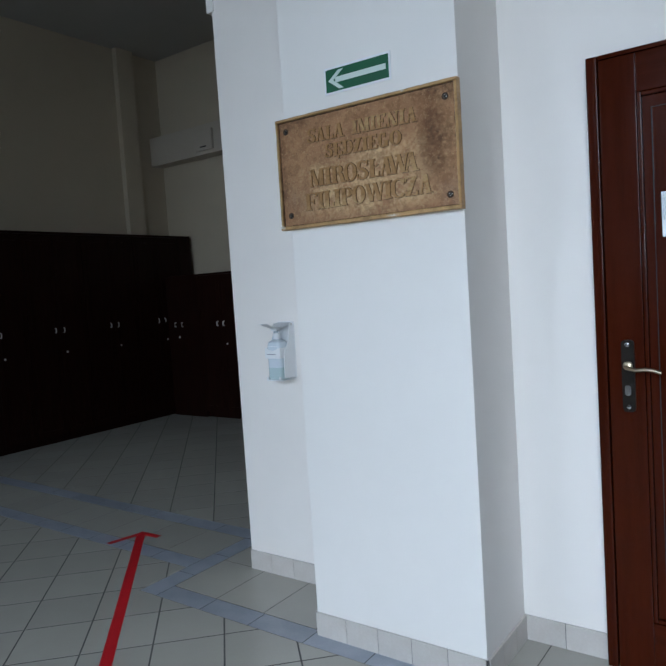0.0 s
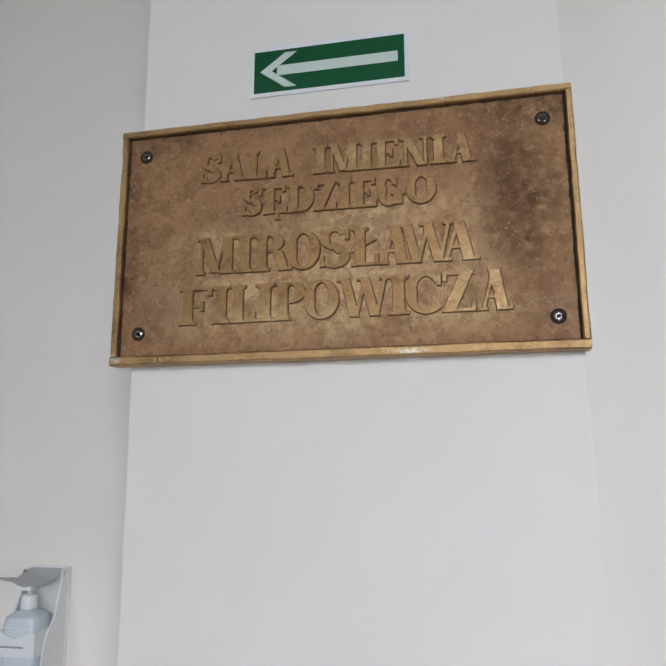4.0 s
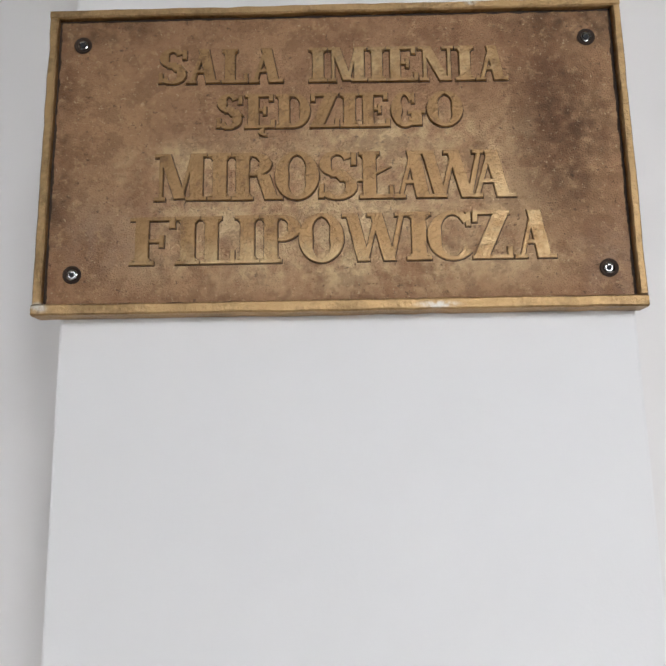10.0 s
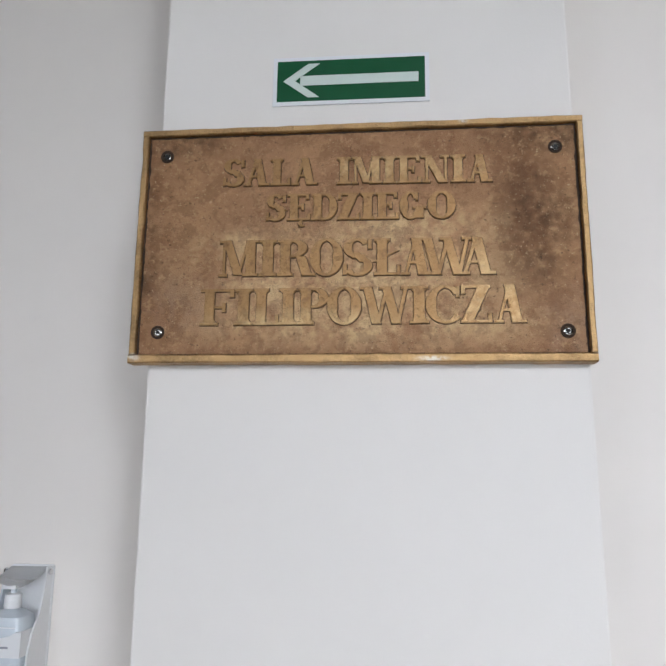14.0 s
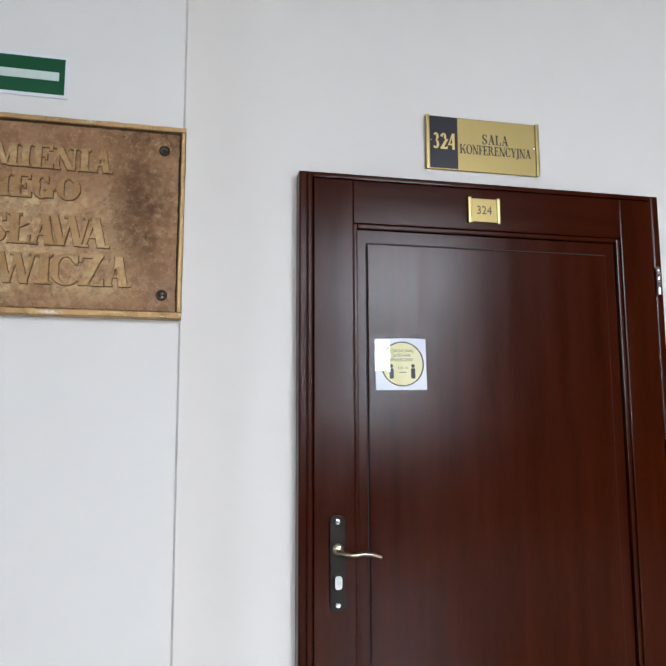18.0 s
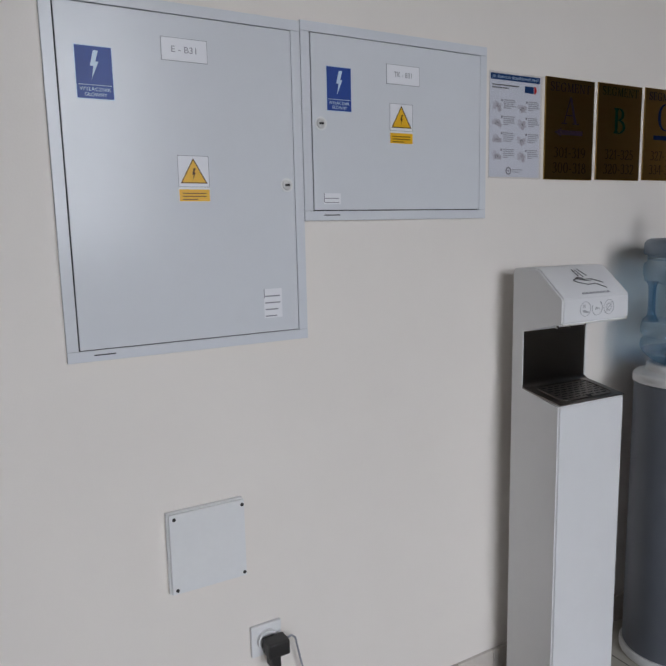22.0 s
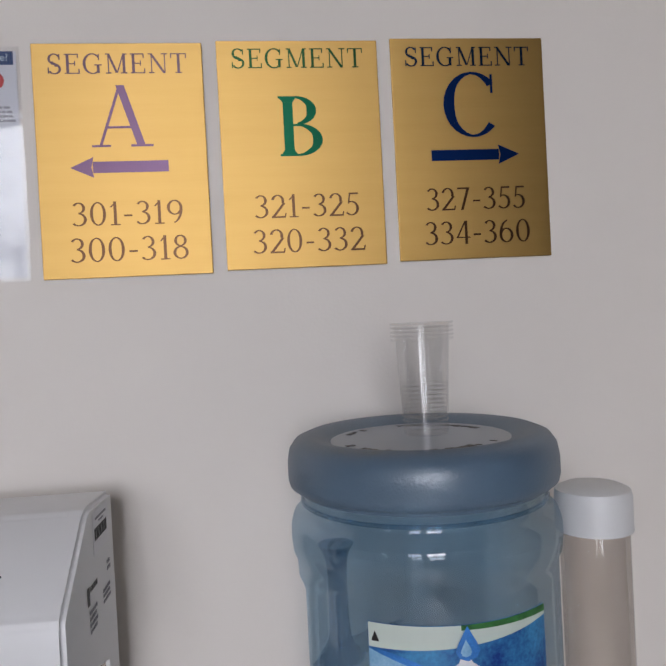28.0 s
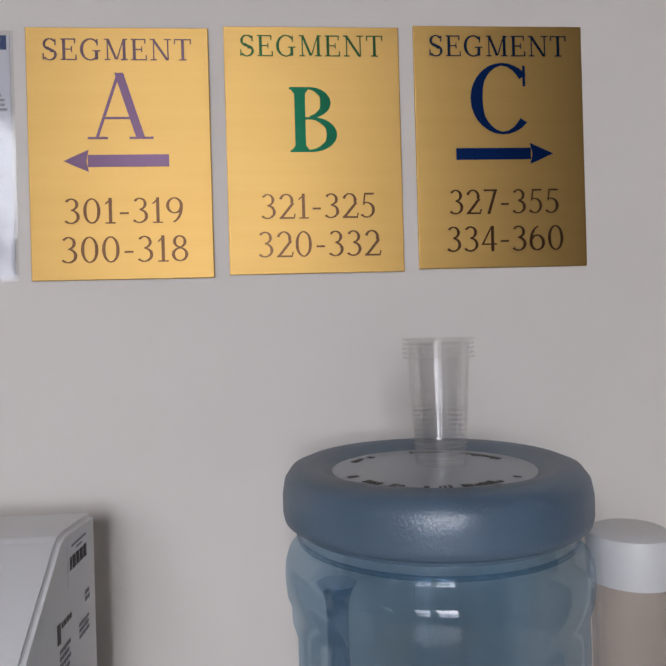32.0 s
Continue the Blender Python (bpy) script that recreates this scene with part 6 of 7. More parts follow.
    gm.faces.new([gm.verts.new((x, y, 0.5494)) for x, y in grid])
    part("grille", gm, FLASK, tray)
    for r in range(3):
        for c in range(7 - r):
            x, y = (c - (6 - r) / 2) * 0.021, -0.150 - 0.011 * r
            part("grille_hole", box(x - 0.0075, x + 0.0075, y - 0.0022, y + 0.0022, 0.5498, 0.5503), GREYINK, tray)
    for x in (-0.035, 0.035):
        part("grip_hole", box(x - 0.010, x + 0.010, -0.184, -0.178, 0.5505, 0.5509), DARK, tray)
    for z0, z1, a0, a1 in ((0.929, 0.944, 257, 284), (0.900, 0.923, 248, 282)):
        part("sticker", shell(0.1463, 0.1467, z0, z1, a0, a1, 8), PAPER, panel)
    for k, (a0, a1, z) in enumerate(((259, 262.5, 0.9345), (263.5, 266, 0.9345), (269, 283, 0.9385), (269, 283.5, 0.9315), (254.5, 258, 0.9075), (259.5, 262.5, 0.9105), (264, 268, 0.9085), (269.5, 271.5, 0.9085))):
        part("print", shell(0.1468, 0.1471, z, z + 0.0045, a0, a1, 5), GREYINK, panel)
    part("switch", shell(0.1463, 0.1485, 0.660, 0.695, 240.5, 245, 3), PLASTIC, panel)
    part("switch_button", shell(0.1486, 0.1490, 0.664, 0.676, 241.5, 243.7, 2), DARK, panel)
    return t


def bottle():
    t = thing("water_bottle", pose(2.828, 2.581, 0.996), "blue upturned water bottle, nearly empty, on a cooler", "bottle")
    prof = [(0.050, 0.0035), (0.076, 0.009), (0.096, 0.018), (0.113, 0.030), (0.125, 0.042), (0.1325, 0.054), (0.1360, 0.064), (0.1355, 0.078), (0.1315, 0.087), (0.1250, 0.0925), (0.1250, 0.0965), (0.1310, 0.102), (0.1354, 0.109), (0.1362, 0.121), (0.1352, 0.134), (0.1325, 0.143), (0.1310, 0.148)] + [(0.1310, 0.148 + 0.0026 * k) for k in range(1, 51)] + [(0.1318, 0.2875), (0.1350, 0.2940), (0.1363, 0.308), (0.1358, 0.320), (0.1325, 0.3300), (0.1260, 0.3350), (0.1238, 0.3385), (0.1240, 0.3520), (0.1255, 0.3560), (0.1320, 0.3575), (0.1352, 0.3600), (0.1367, 0.3660), (0.1367, 0.382), (0.1345, 0.3945), (0.1285, 0.4030), (0.1180, 0.4072), (0.1080, 0.4060), (0.0985, 0.402), (0.0920, 0.3992)]
    cut = next(k for k, p in enumerate(prof) if p[1] > 0.351)
    wall = lathe([(0.0, 0.0035)] + prof[:cut + 1], 160)
    side = Vector((math.cos(radians(141)), math.sin(radians(141)), 0))
    for v in wall.verts:
        # a flat notch behind the carrying grip
        k = max(0.0, min(1.0, 0.5 + (0.060 - abs(v.co.z - 0.211)) / 0.010))
        over = v.co.dot(side) - (0.140 - 0.061 * k * k * (3 - 2 * k))
        if k > 0 and over > 0:
            v.co -= over * side
    part("shell", wall, BOTTLE, t, "clear blue polycarbonate shell", True)
    part("base", lathe(prof[cut:], 80), BOTTLEBASE, t, "frosted blue bottle base", True)
    part("base_disc", lathe([(0, 0.3980), (0.0915, 0.3980), (0.0919, 0.3992), (0, 0.3992)], 64), DISC, t, "pale frosted disc with black print", True)
    wat = [(0, 0.0055), (0.052, 0.0065), (0.078, 0.013), (0.098, 0.023), (0.112, 0.033), (0.122, 0.0430), (0.1265, 0.0500), (0.1275, 0.0530), (0.1255, 0.0520), (0, 0.0515)]
    part("water", lathe(wat[:-2], 64), WATER, t, "remaining water", True)
    part("water_surface", lathe([(0, 0.0515), (0.1255, 0.0515), (0.1276, 0.0530)], 64), WATERTOP, t, "water surface tinted dark blue for its inner reflection", True)
    # added ring draws the line that refraction makes in the groove
    for rr, z, thick in ((0.1232, 0.3430, 0.0022),):
        bead = lathe([(rr + thick * math.cos(k * math.pi / 4), z + thick * math.sin(k * math.pi / 4)) for k in range(9)], 72)
        part("bead", bead, BOTTLE, t, "clear ring added to draw the groove's refraction line", True)
    # carrying grip sunk in the side
    bar = lathe([(0.026, 0.146), (0.022, 0.152), (0.0165, 0.160), (0.0130, 0.168), (0.0116, 0.180), (0.0110, 0.200), (0.0108, 0.235), (0.0116, 0.254), (0.0150, 0.266), (0.0200, 0.274)], 28)
    bmesh.ops.translate(bar, verts=bar.verts, vec=side * 0.110)
    part("grip", bar, GRIPBLUE, t, "moulded blue carrying grip", True)
    lab = part("label", shell(0.1316, 0.1320, 0.1645, 0.2625, 233, 307, 36), LABELBLUE, t, "blue, white and green printed bottle label")
    r = 0.1322

    def patch(outline, lift, m, name):
        """A print on the label: a closed outline of angle and height."""
        bm = bmesh.new()
        q = r + lift
        vs = [bm.verts.new((q * math.cos(radians(al)), q * math.sin(radians(al)), z)) for al, z in outline]
        mx, mz = sum(p[0] for p in outline) / len(outline), sum(p[1] for p in outline) / len(outline)
        mid = bm.verts.new(((q + 0.0003) * math.cos(radians(mx)), (q + 0.0003) * math.sin(radians(mx)), mz))
        for k in range(len(vs)):
            bm.faces.new((vs[k], vs[(k + 1) % len(vs)], mid))
        part(name, bm, m, lab)

    def strip_band(a0, a1, lower, upper, lift, m, name, n=24):
        bm = bmesh.new()
        q = r + lift
        lo, hi = [], []
        for k in range(n + 1):
            al = a0 + (a1 - a0) * k / n
            cc, ss = q * math.cos(radians(al)), q * math.sin(radians(al))
            lo.append(bm.verts.new((cc, ss, lower(k / n))))
            hi.append(bm.verts.new((cc, ss, upper(k / n))))
        for k in range(n):
            bm.faces.new((lo[k], lo[k + 1], hi[k + 1], hi[k]))
        part(name, bm, m, lab)

    strip_band(233.2, 306.8, lambda f: 0.241 + 0.012 * f * f, lambda f: 0.2622, 0, GLOWWHITE, "label_band")
    strip_band(268, 306.8, lambda f: 0.258 - 0.002 * f, lambda f: 0.2623, 0.0002, LEAF, "label_green")
    strip_band(233.2, 256, lambda f: 0.170 + 0.030 * f * f, lambda f: 0.2400 - 0.014 * f * f, 0.0001, MIDBLUE, "label_haze")
    strip_band(233.2, 249, lambda f: 0.174 + 0.022 * f, lambda f: 0.2395 - 0.012 * f, 0.0002, SKYBLUE, "label_sky")
    rnd = random.Random(12)
    for a0, z0, n in ((239, 0.180, 16), (247, 0.176, 12), (290, 0.182, 14), (298, 0.194, 12)):
        for k in range(n):
            al, z, w = a0 + rnd.uniform(-5, 5), z0 + rnd.uniform(-0.010, 0.012), rnd.uniform(0.5, 1.4)
            patch([(al + w * math.cos(q), z + 0.0022 * w * math.sin(q + 0.6)) for q in (0, 1.1, 2.2, 3.3, 4.2, 5.3)], 0.0004 + 0.00004 * k, rnd.choice((SKYBLUE, SKYBLUE, MIDBLUE, PALE)), "splash")
    drop = [(0, 0.030), (2.6, 0.017), (7, 0.010), (12, 0.003), (14, -0.006), (12, -0.016), (7, -0.022), (0, -0.024), (-7, -0.022), (-12, -0.016), (-14, -0.006), (-12, 0.003), (-7, 0.010), (-2.6, 0.017)]
    patch([(269 + x, 0.214 + z) for x, z in drop], 0.0010, PAPER, "emblem")
    small = [(0, 0.017), (3.4, 0.003), (4.6, -0.004), (3.2, -0.010), (0, -0.0125), (-3.2, -0.010), (-4.6, -0.004), (-3.4, 0.003)]
    patch([(270 + x, 0.245 + z) for x, z in small], 0.0016, MIDBLUE, "drop")
    patch([(269.3 + x * 0.45, 0.2425 + z * 0.5) for x, z in small], 0.0020, SKYBLUE, "drop_shine")
    for k in range(14):
        al, z, w = 267 + rnd.uniform(-10, 10), 0.177 + rnd.uniform(-0.009, 0.009), rnd.uniform(2.0, 4.5)
        tilt = rnd.uniform(-0.004, 0.006)
        patch([(al - w, z - tilt), (al, z + 0.0035), (al + w, z + tilt), (al, z - 0.003)], 0.0014 + 0.00003 * k, rnd.choice((LEAF, LEAF, GREEN)), "leaf")
    for n0, a0, z in ((4, 262.2, 0.2165), (6, 258.6, 0.2055)):
        for k in range(n0):
            al = a0 + k * 3.5
            patch([(al, z), (al + 2.5, z), (al + 2.5, z + 0.0078), (al, z + 0.0078)], 0.0015, NAVY, "wordmark")
    strip_band(262, 276, lambda f: 0.1675, lambda f: 0.1695, 0.0005, GLOWWHITE, "small_print", 6)
    strip_band(234.5, 237.5, lambda f: 0.2465, lambda f: 0.2475 + 0.008 * (1 - abs(2 * f - 1)), 0.0006, INK, "recycling_mark", 6)
    for a0, a1, q in ((196, 226, 0.084), (232, 246, 0.082), (252, 300, 0.080), (306, 322, 0.083), (20, 60, 0.078), (70, 96, 0.080), (120, 150, 0.082)):
        al = a0
        while al < a1:
            w = rnd.uniform(1.5, 4.0)
            if rnd.random() < 0.75:
                part("base_print", shell(q - rnd.uniform(0.004, 0.010), q, 0.3994, 0.3998, al, al + w, 3), INK, t)
            al += w + rnd.uniform(0.6, 1.6)
    return t


def cup_stack():
    t = thing("cup_stack", pose(2.840, 2.599, 1.3945), "stack of clear plastic cups on a bottle", "cup")
    for k in range(5):
        z = 0.0042 * k
        lip = [(0.0285, z + 0.0985), (0.0325, z + 0.0995), (0.0338, z + 0.1005), (0.0330, z + 0.1018)]
        if k == 0:
            lip = [(0.0, z + 0.002), (0.0210, z + 0.002), (0.0228, z), (0.0232, z + 0.006)] + lip
        elif k == 4:
            lip = [(0.0, z + 0.002), (0.0215, z + 0.001), (0.0230, z + 0.006)] + lip
        part("cup", lathe(lip, 40), CLEAR, t, "", True)
    for k in range(11):
        r, z = 0.02325 + 0.00030 * k, 0.006 + 0.0046 * k
        part("rib", lathe([(r, z), (r + 0.0004, z + 0.0010), (r, z + 0.0020)], 40), CLEAR, t, "", True)


def cup_tube():
    t = thing("cup_tube", pose(3.017, 2.590, 0.56), "clear smoky cup tube with white cap and clamp", "cup dispenser")
    part("tube", lathe([(0.0352, 0.10), (0.0360, 0.102), (0.0360, 0.743), (0.0352, 0.745)], 40), TUBE, t, "clear smoky tube", True)
    part("cap", lathe([(0, 0.770), (0.030, 0.769), (0.0385, 0.765), (0.0400, 0.758), (0.0400, 0.722), (0.0365, 0.722), (0.0365, 0.7455), (0, 0.7455)], 40), PLASTIC, t, "white cap", True)
    part("clamp", lathe([(0.0363, 0.244), (0.0400, 0.244), (0.0400, 0.327), (0.0363, 0.327), (0.0363, 0.244)], 40), PLASTIC, t, "white clamp", True)
    part("bracket", box(-0.062, -0.0395, -0.018, 0.018, 0.255, 0.316, 0.003), PLASTIC, t)
    for k in range(4):
        z = 0.105 + 0.006 * k
        part("cup", lathe([(0.0, z + 0.001), (0.020, z), (0.0300, z + 0.088), (0.0325, z + 0.09), (0.0310, z + 0.0915)], 28), CLEAR, t, "", True)


def waste_bin():
    t = thing("waste_bin", pose(3.238, 2.553, 0), "brushed steel swing-lid bin with a black liner", "bin")
    part("body", lathe([(0, 0.0), (0.135, 0.0), (0.137, 0.012), (0.138, 0.014), (0.141, 0.57), (0.141, 0.716), (0.138, 0.719), (0.135, 0.52), (0, 0.515)], 64), STEELV, t, "brushed steel body", True)
    part("foot", lathe([(0.136, 0.0005), (0.1405, 0.0005), (0.1405, 0.012), (0.1385, 0.014), (0.136, 0.0005)], 48), DARK, t)
    bm = bmesh.new()
    seg, rows = 220, [(k / 22, 0.705 - 0.130 * k / 22) for k in range(23)]
    grid = []
    for u, z in rows:
        line = []
        for k in range(seg):
            a = 2 * math.pi * k / seg
            n1 = noise.noise(Vector((math.cos(a) * 3.2, math.sin(a) * 3.2, z * 16)))
            n2 = noise.noise(Vector((math.cos(a) * 9 + z * 30, math.sin(a) * 9, z * 14 + 5)))
            crease = (1 - abs(noise.noise(Vector((a * 7.0 + z * 16, z * 6, 1.0))))) ** 9 + 0.7 * (1 - abs(noise.noise(Vector((a * 6.0 - z * 26, z * 9, 7.0))))) ** 11
            r = 0.1452 + 0.0060 * crease * math.sin(math.pi * u) + 0.0022 * u + 0.0085 * math.sin(math.pi * min(1, 0.12 + u * 0.88)) + (0.0042 * n1 + 0.0030 * n2 + 0.0016 * noise.noise(Vector((math.cos(a) * 24, math.sin(a) * 24, z * 60)))) * min(1, u * 4) * (1 - 0.7 * u)
            dz = 0.010 * u * noise.noise(Vector((math.cos(a) * 1.3, math.sin(a) * 1.3, 3.0)))
            line.append(bm.verts.new((r * math.cos(a), r * math.sin(a), z + dz)))
        grid.append(line)
    for p, q in zip(grid, grid[1:]):
        for k in range(seg):
            bm.faces.new((p[k], p[(k + 1) % seg], q[(k + 1) % seg], q[k]))
    bmesh.ops.solidify(bm, geom=bm.faces[:], thickness=0.0008)
    part("liner", bm, LINER, t, "crumpled black liner", True)
    knot = lathe([(0, -0.016), (0.010, -0.013), (0.016, -0.004), (0.012, 0.004), (0.015, 0.012), (0.006, 0.018), (0, 0.018)], 18)
    for v in knot.verts:
        v.co *= 1 + 0.45 * noise.noise(v.co * 130)
    bmesh.ops.translate(knot, verts=knot.verts, vec=(-0.088, -0.126, 0.566))
    part("knot", knot, LINER, t, "", True)
    part("ring", lathe([(0.149, 0.700), (0.1515, 0.703), (0.1520, 0.744), (0.1505, 0.760), (0.1450, 0.771), (0.1360, 0.776), (0.1310, 0.772), (0.1300, 0.703), (0.149, 0.700)], 64), RINGSTEEL, t, "polished steel ring", True)
    lid = lathe([(0, 0.030), (0.03, 0.0295), (0.07, 0.025), (0.10, 0.018), (0.122, 0.006), (0.1265, 0.0), (0.124, -0.002), (0.07, 0.020), (0, 0.026)], 64)
    bmesh.ops.transform(lid, matrix=Matrix.Translation((0.0, 0.0, 0.758)) @ Matrix.Rotation(radians(-28), 4, "Z") @ Matrix.Rotation(radians(24), 4, "X"), verts=lid.verts)
    lo = part("lid", lid, LIDSTEEL, t, "tilted dull steel swing lid", True)
    tag = bmesh.new()
    for k in range(5):
        bx(tag, -0.024 + k * 0.0075, -0.019 + k * 0.0075, -0.004, 0.003, 0.0302, 0.0306)
    bx(tag, 0.018, 0.026, -0.006, 0.005, 0.0300, 0.0304)
    bmesh.ops.transform(tag, matrix=Matrix.Translation((0.0, 0.0, 0.758)) @ Matrix.Rotation(radians(-28), 4, "Z") @ Matrix.Rotation(radians(24), 4, "X") @ Matrix.Rotation(radians(-6), 4, "Z"), verts=tag.verts)
    part("wordmark", tag, INK, lo)
    for a in (-28, 152):
        piv = shell(0.1290, 0.1315, 0.755, 0.7775, a - 7, a + 7, 4)
        part("pivot_slot", piv, DARK, t)


water_cooler()
bottle()
cup_stack()
cup_tube()
waste_bin()


# ---- dark cabinets in the side hall ----
def cabinet(m, width, depth, height, low, label):
    """Front at y = 0 facing -y, reaching back to y = depth."""
    t = thing("cabinet", m, label, "cabinet", "dark hall cabinets")
    h = width / 2 - 0.001
    part("body", box(-h, h, 0.022, depth, 0.07, height - 0.025), DARKWOOD, t)
    part("plinth", box(-h, h, 0.045, depth, 0, 0.0695), DARKWOOD, t)
    part("top", box(-h, h, -0.006, depth, height - 0.0245, height, 0.003), DARKWOOD, t)
    for s in (-1, 1):
        x0, x1 = (-h + 0.002, -0.0015) if s < 0 else (0.0015, h - 0.002)
        d = part("door", box(x0, x1, 0, 0.0215, 0.075, height - 0.028, 0.002), DARKWOOD, t)
        fr = bmesh.new()
        for q in ((x0 + 0.045, x0 + 0.052, 0.14, height - 0.09), (x1 - 0.052, x1 - 0.045, 0.14, height - 0.09), (x0 + 0.052, x1 - 0.052, height - 0.097, height - 0.09), (x0 + 0.052, x1 - 0.052, 0.14, 0.147)):
            bx(fr, q[0], q[1], -0.004, -0.0002, q[2], q[3])
        part("moulding", fr, DARKWOOD, d)
        z = 1.135 if low else 1.2
        part("handle", wire([(s * 0.05, -0.001, z - 0.026), (s * 0.05, -0.022, z - 0.018), (s * 0.05, -0.022, z + 0.018), (s * 0.05, -0.001, z + 0.026)], 0.008 if low else 0.005, 8), HANDLE, d, "small pale handle", True)
        if s > 0:
            k = lathe([(0, 0), (0.011, 0), (0.010, 0.004), (0, 0.005)], 14)
            bmesh.ops.transform(k, matrix=Matrix.Translation((0.075, -0.0005, z - 0.24)) @ Matrix.Rotation(radians(90), 4, "X"), verts=k.verts)
            part("lock", k, HANDLE, d, "pale round lock", True)
    return t


first = cabinet(pose(-6.38, 5.07, 0, 0, 0, 90), 0.695, 0.46, 2.25, False, "tall dark mahogany cabinet with two doors")
for k in range(1, 7):
    copy_thing(first, pose(-6.38, 5.07 - 0.695 * k, 0, 0, 0, 90))
copy_thing(first, pose(-6.38, 5.07 + 0.695, 0, 0, 0, 90))
low = cabinet(pose(-5.455, 5.87, 0), 0.72, 0.5, 1.735, True, "dark mahogany cabinet of chest height with two doors")
for k in (1, 2, 3):
    copy_thing(low, pose(-5.455 + 0.72 * k, 5.87, 0))
end = thing("cabinet_filler", pose(-6.38, 6.222, 0, 0, 0, 90), "narrow tall dark end panel beside a cabinet", "panel")
part("panel", box(-0.108, 0.108, 0, 0.46, 0, 2.25, 0.003), DARKWOOD, end)
filler = thing("cabinet_filler", pose(-6.097, 5.87, 0), "narrow dark filler panel between two cabinets", "panel")
part("panel", box(-0.281, 0.281, 0, 0.5, 0, 1.735, 0.003), DARKWOOD, filler)
for x in (-0.14, -0.02):
    part("handle", wire([(x, -0.001, 1.11), (x, -0.022, 1.118), (x, -0.022, 1.152), (x, -0.001, 1.16)], 0.008, 8), HANDLE, filler, "small pale handle", True)
fk = lathe([(0, 0), (0.016, 0), (0.015, 0.004), (0, 0.005)], 14)
bmesh.ops.transform(fk, matrix=Matrix.Translation((-0.09, -0.0005, 0.98)) @ Matrix.Rotation(radians(90), 4, "X"), verts=fk.verts)
part("lock", fk, HANDLE, filler, "pale round lock", True)

lampbox = thing("wall_unit", pose(-5.83, 6.199, 3.36), "small pale wall unit with a dark slot on a duct", "wall unit")
part("housing", box(-0.15, 0.15, -0.04, 0, -0.12, 0.13, 0.01), DUCT, lampbox)
part("slot", box(-0.05, 0.05, -0.0415, -0.0405, -0.085, -0.07), DARK, lampbox)

tape = thing("floor_arrow", pose(-3.268, 2.862, 0.0), "red adhesive tape arrow stuck on the floor", "tape arrow")


def strip(p, q, w, z):
    a, b = Vector((*p, z)), Vector((*q, z))
    d = (b - a).normalized()
    n = Vector((-d.y, d.x, 0)) * w / 2
    bm = bmesh.new()
    lo = [bm.verts.new(v) for v in (a - n, b - n, b + n, a + n)]
    hi = [bm.verts.new(v + Vector((0, 0, 0.0006))) for v in (a - n, b - n, b + n, a + n)]
    bm.faces.new(hi)
    bm.faces.new(lo[::-1])
    for k in range(4):
        bm.faces.new((lo[k], lo[(k + 1) % 4], hi[(k + 1) % 4], hi[k]))
    return bm


part("shaft", strip((0, 0), (1.62, -1.545), 0.052, 0.0006), TAPE, tape)
part("barb", strip((0.012, 0.016), (-0.040, -0.215), 0.040, 0.0014), TAPE, tape)
part("barb", strip((-0.012, 0.0), (0.160, 0.006), 0.040, 0.0022), TAPE, tape)


# ---- skirting and floor tiles ----
def skirting(name, p, q, label):
    """Skirting tiles along a line, standing on its right-hand side."""
    base = thing(name, pose(p[0], p[1], 0), label, "skirting", kind="structure")
    a, b = Vector(p), Vector(q)
    d = (b - a).normalized()
    length = (b - a).length
    n = max(1, round(length / 0.148))
    w = length / n
    rz = math.atan2(d.y, d.x)
    me = None
    for k in range(n):
        if me is None:
            ob = part("skirting_tile", box(0.0012, w - 0.0012, -0.011, 0, 0, 0.100, 0.0022), SKIRT, base)
            me = ob.data
        else:
            ob = part("skirting_tile", me, SKIRT, base)
        ob.matrix_basis = Matrix.Rotation(rz, 4, "Z") @ Matrix.Translation((w * k, 0, 0))
    back = part("joint", box(0, length, -0.0075, -0.0002, 0, 0.098), GROUT, base)
    back.matrix_basis = Matrix.Rotation(rz, 4, "Z")


skirting("baseboard_1", (LEFT_END, NORTH), (-1.535, NORTH), "beige tile skirting along the wall")
skirting("baseboard_2", (-1.535, 2.415), (-0.774, 2.415), "beige tile skirting round the pilaster")
skirting("baseboard_3", (-0.774, NORTH), (DOOR_L, NORTH), "beige tile skirting beside the door")
skirting("baseboard_4", (DOOR_R, NORTH), (INNER, NORTH), "beige tile skirting along the wall")
skirting("baseboard_5", (INNER, NORTH - 0.012), (INNER, STEP), "beige tile skirting at the corner")
skirting("baseboard_6", (INNER, STEP), (5.6, STEP), "beige tile skirting beyond the corner")
skirting("baseboard_7", (-0.774, 2.415), (-0.774, NORTH), "beige tile skirting on the pilaster side")
skirting("baseboard_8", (-1.535, NORTH), (-1.535, 2.415), "beige tile skirting on the pilaster side")


def clipped(poly, x0, x1, y0, y1):
    for axis, v, keep in ((0, x0, 1), (0, x1, -1), (1, y0, 1), (1, y1, -1)):
        out = []
        for i, p in enumerate(poly):
            q = poly[(i + 1) % len(poly)]
            a, b = (p[axis] - v) * keep, (q[axis] - v) * keep
            if a >= 0:
                out.append(p)
            if a * b < 0:
                f = a / (a - b)
                out.append((p[0] + f * (q[0] - p[0]), p[1] + f * (q[1] - p[1])))
        poly = out
        if len(poly) < 3:
            return []
    return poly


tiled = thing("floor_tiles", pose(0, 0, 0), "beige diagonal floor tiles with blue-grey bands", "floor tiles", kind="structure")
rest = {"tile": bmesh.new(), "band_tile": bmesh.new()}
count = 0
shared = {}


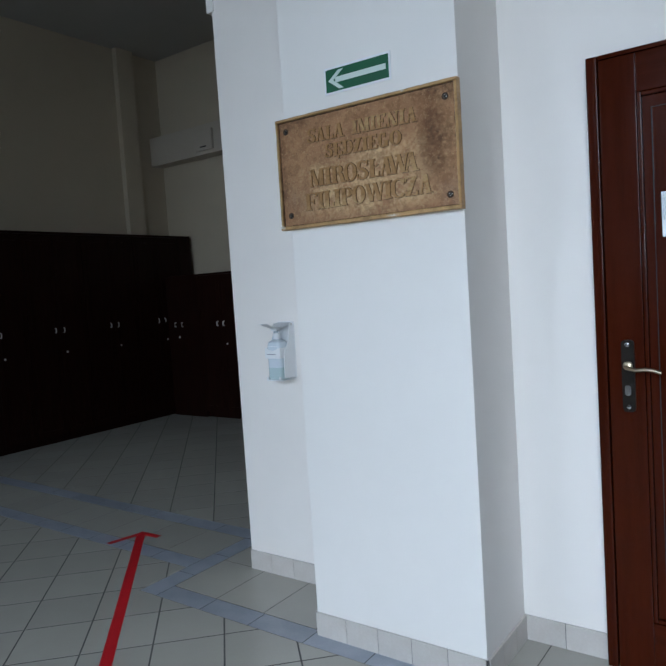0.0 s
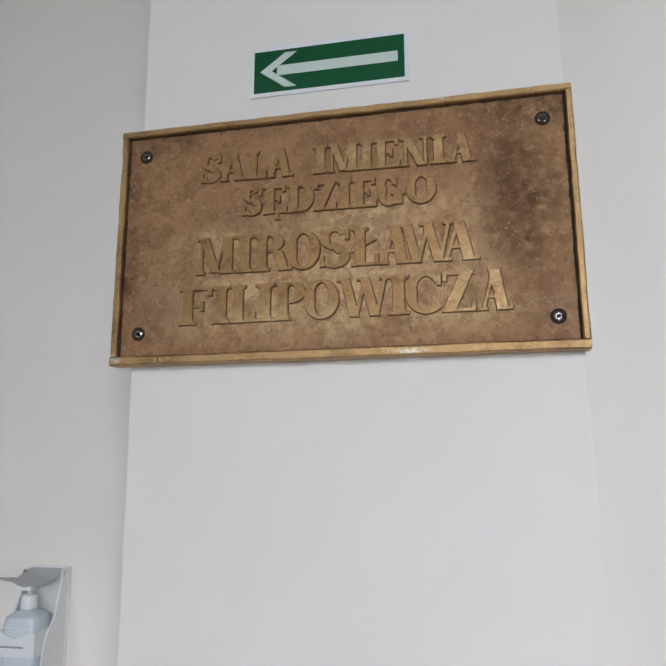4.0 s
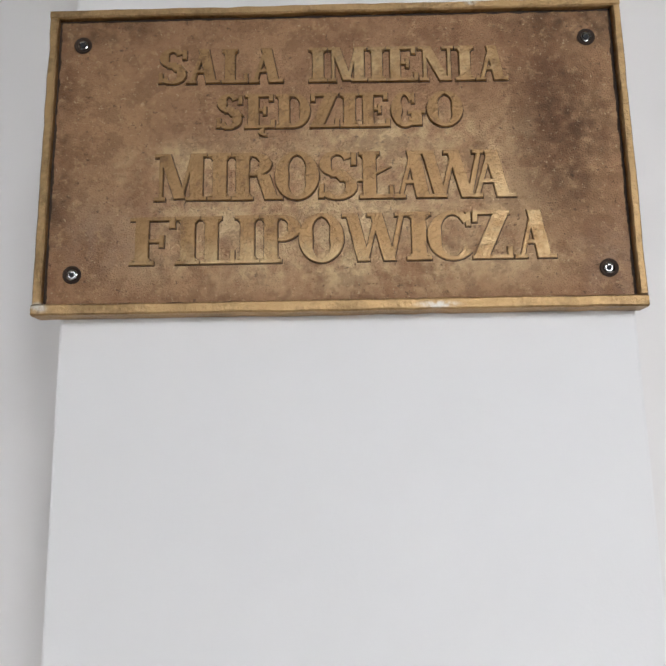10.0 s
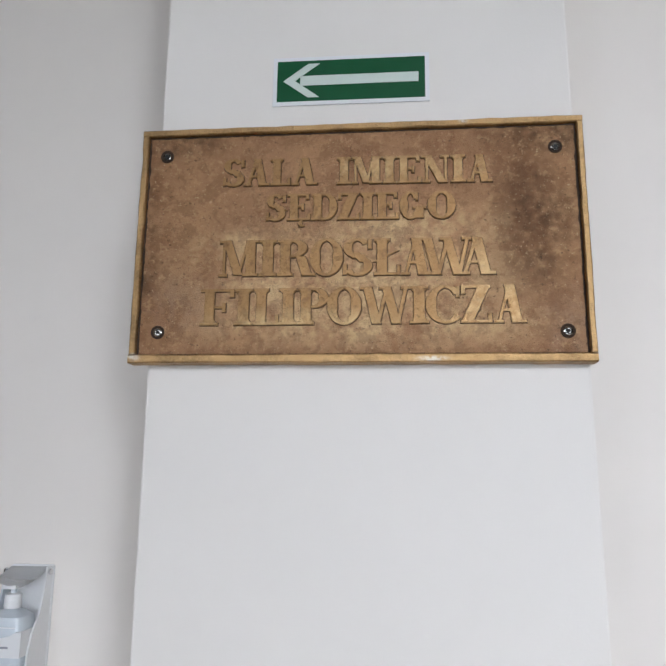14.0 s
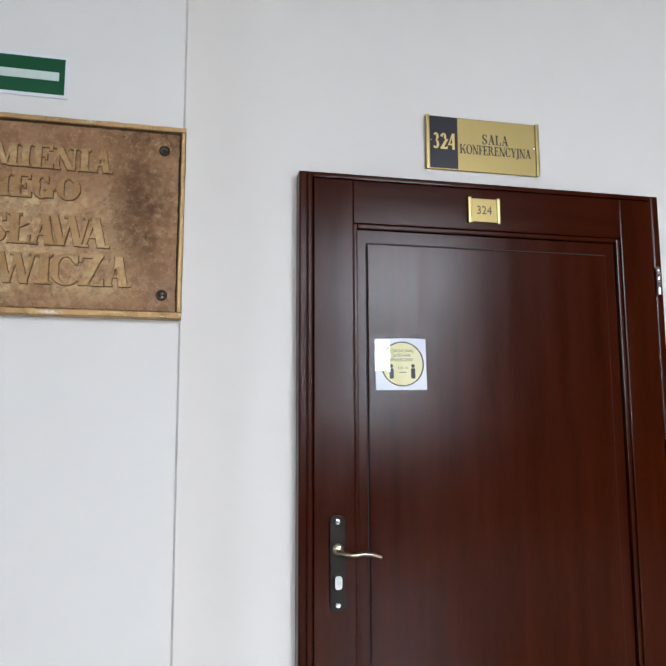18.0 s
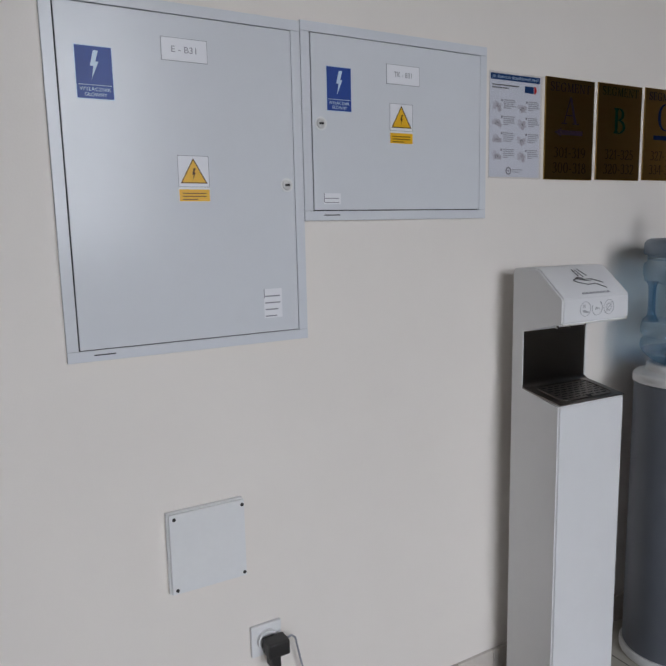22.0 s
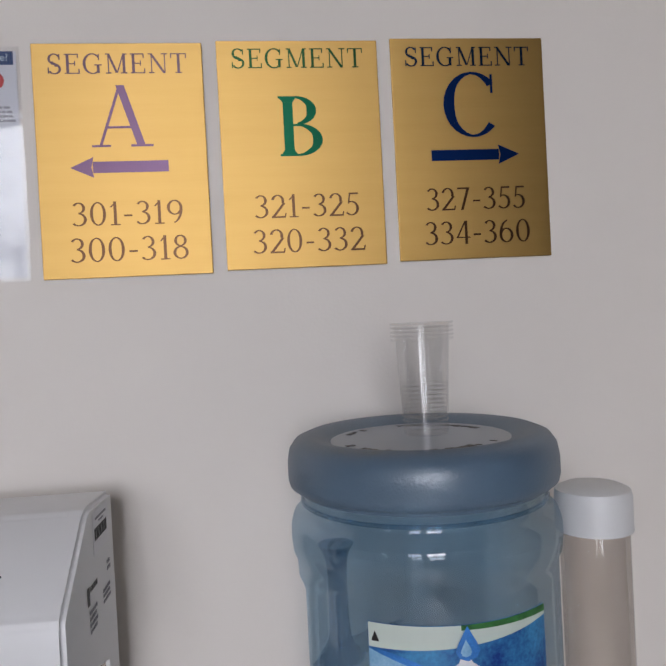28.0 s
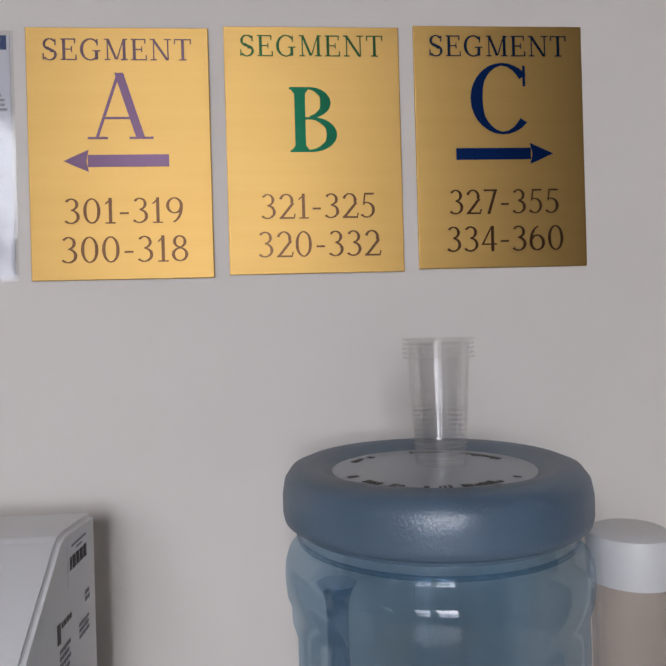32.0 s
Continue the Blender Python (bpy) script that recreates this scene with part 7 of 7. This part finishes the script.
def lay(poly, name):
    """One tile: its own object in the stretch that is walked past, joined with the rest elsewhere."""
    global count
    if len(poly) < 3:
        return
    cx, cy = sum(p[0] for p in poly) / len(poly), sum(p[1] for p in poly) / len(poly)
    area = abs(sum(poly[i][0] * poly[(i + 1) % len(poly)][1] - poly[(i + 1) % len(poly)][0] * poly[i][1] for i in range(len(poly)))) / 2
    if area < 0.0006:
        return
    near = (-4.3 < cx < -1.7 and 1.5 < cy < 4.2) or (2.4 < cx < 4.1 and 1.9 < cy < 2.8)
    key = (name, len(poly), tuple((round(p[0] - cx, 4), round(p[1] - cy, 4)) for p in poly))
    if near and count < 290:
        count += 1
        if key in shared:
            ob = part(name, shared[key], None, tiled)
        else:
            bm = bmesh.new()
            prism_up(bm, [(p[0] - cx, p[1] - cy) for p in poly])
            ob = part(name, bm, TILE if name == "tile" else BAND, tiled)
            shared[key] = ob.data
        ob.location = (cx, cy, 0)
    else:
        prism_up(rest[name], poly)


def prism_up(bm, pts):
    e = 0.0003
    cx, cy = sum(p[0] for p in pts) / len(pts), sum(p[1] for p in pts) / len(pts)
    lo = [bm.verts.new((x, y, -0.006)) for x, y in pts]
    mid = [bm.verts.new((x, y, -0.0005)) for x, y in pts]
    hi = []
    for x, y in pts:
        d = math.hypot(x - cx, y - cy) or 1
        hi.append(bm.verts.new((x - e * (x - cx) / d, y - e * (y - cy) / d, 0.0)))
    bm.faces.new(hi)
    for a, b in ((lo, mid), (mid, hi)):
        for i in range(len(pts)):
            j = (i + 1) % len(pts)
            bm.faces.new((a[i], a[j], b[j], b[i]))


def diagonal(x0, x1, y0, y1, off):
    step, g = 0.300 * math.sqrt(2), 0.0036 * math.sqrt(2)
    h = step / 2 - g
    i0, i1 = int((x0 + y0 - off) / step) - 2, int((x1 + y1 - off) / step) + 2
    j0, j1 = int((x0 - y1) / step) - 2, int((x1 - y0) / step) + 2
    for i in range(i0, i1):
        for j in range(j0, j1):
            s, d = off + (i + 0.5) * step, (j + 0.5) * step + 0.13
            cx, cy = (s + d) / 2, (s - d) / 2
            if x0 - 0.3 < cx < x1 + 0.3 and y0 - 0.3 < cy < y1 + 0.3:
                lay(clipped([(cx + h, cy), (cx, cy + h), (cx - h, cy), (cx, cy - h)], x0, x1, y0, y1), "tile")


def straight(x0, x1, y0, y1, step, name, along_x=True):
    g = 0.0022
    n = max(1, round(((x1 - x0) if along_x else (y1 - y0)) / step))
    for k in range(n):
        if along_x:
            a, b = x0 + (x1 - x0) * k / n, x0 + (x1 - x0) * (k + 1) / n
            lay([(a + g, y0 + g), (b - g, y0 + g), (b - g, y1 - g), (a + g, y1 - g)], name)
        else:
            a, b = y0 + (y1 - y0) * k / n, y0 + (y1 - y0) * (k + 1) / n
            lay([(x0 + g, a + g), (x1 - g, a + g), (x1 - g, b - g), (x0 + g, b - g)], name)


# tiling stops at x 4.9; the bare dark bed beyond darkens reflections
BX0, BX1 = -2.597, -2.475
straight(-6.85, BX0, 2.63, 2.75, 0.30, "band_tile")
straight(BX0, BX1, 2.32, 3.10, 0.26, "band_tile", False)
straight(BX1, 4.9, 2.32, 2.44, 0.305, "band_tile")
straight(-6.85, LEFT_END, 3.10, 3.225, 0.30, "band_tile")
straight(-6.85, BX0, 2.75, 3.10, 0.30, "tile")
straight(BX1, INNER, 2.44, NORTH, 0.301, "tile")
straight(BX1, LEFT_END, NORTH, 3.10, 0.3, "tile")
straight(INNER, 4.9, 2.44, STEP, 0.30, "tile")
diagonal(-6.85, BX0, SOUTH, 2.63, -0.53)
diagonal(BX0, 4.9, SOUTH, 2.32, -0.53)
diagonal(-6.85, LEFT_END, 3.225, 6.40, -0.62)
tagged(part("tile_field", rest["tile"], TILES, tiled), kind="stuff")
tagged(part("band_field", rest["band_tile"], BAND, tiled), kind="stuff")
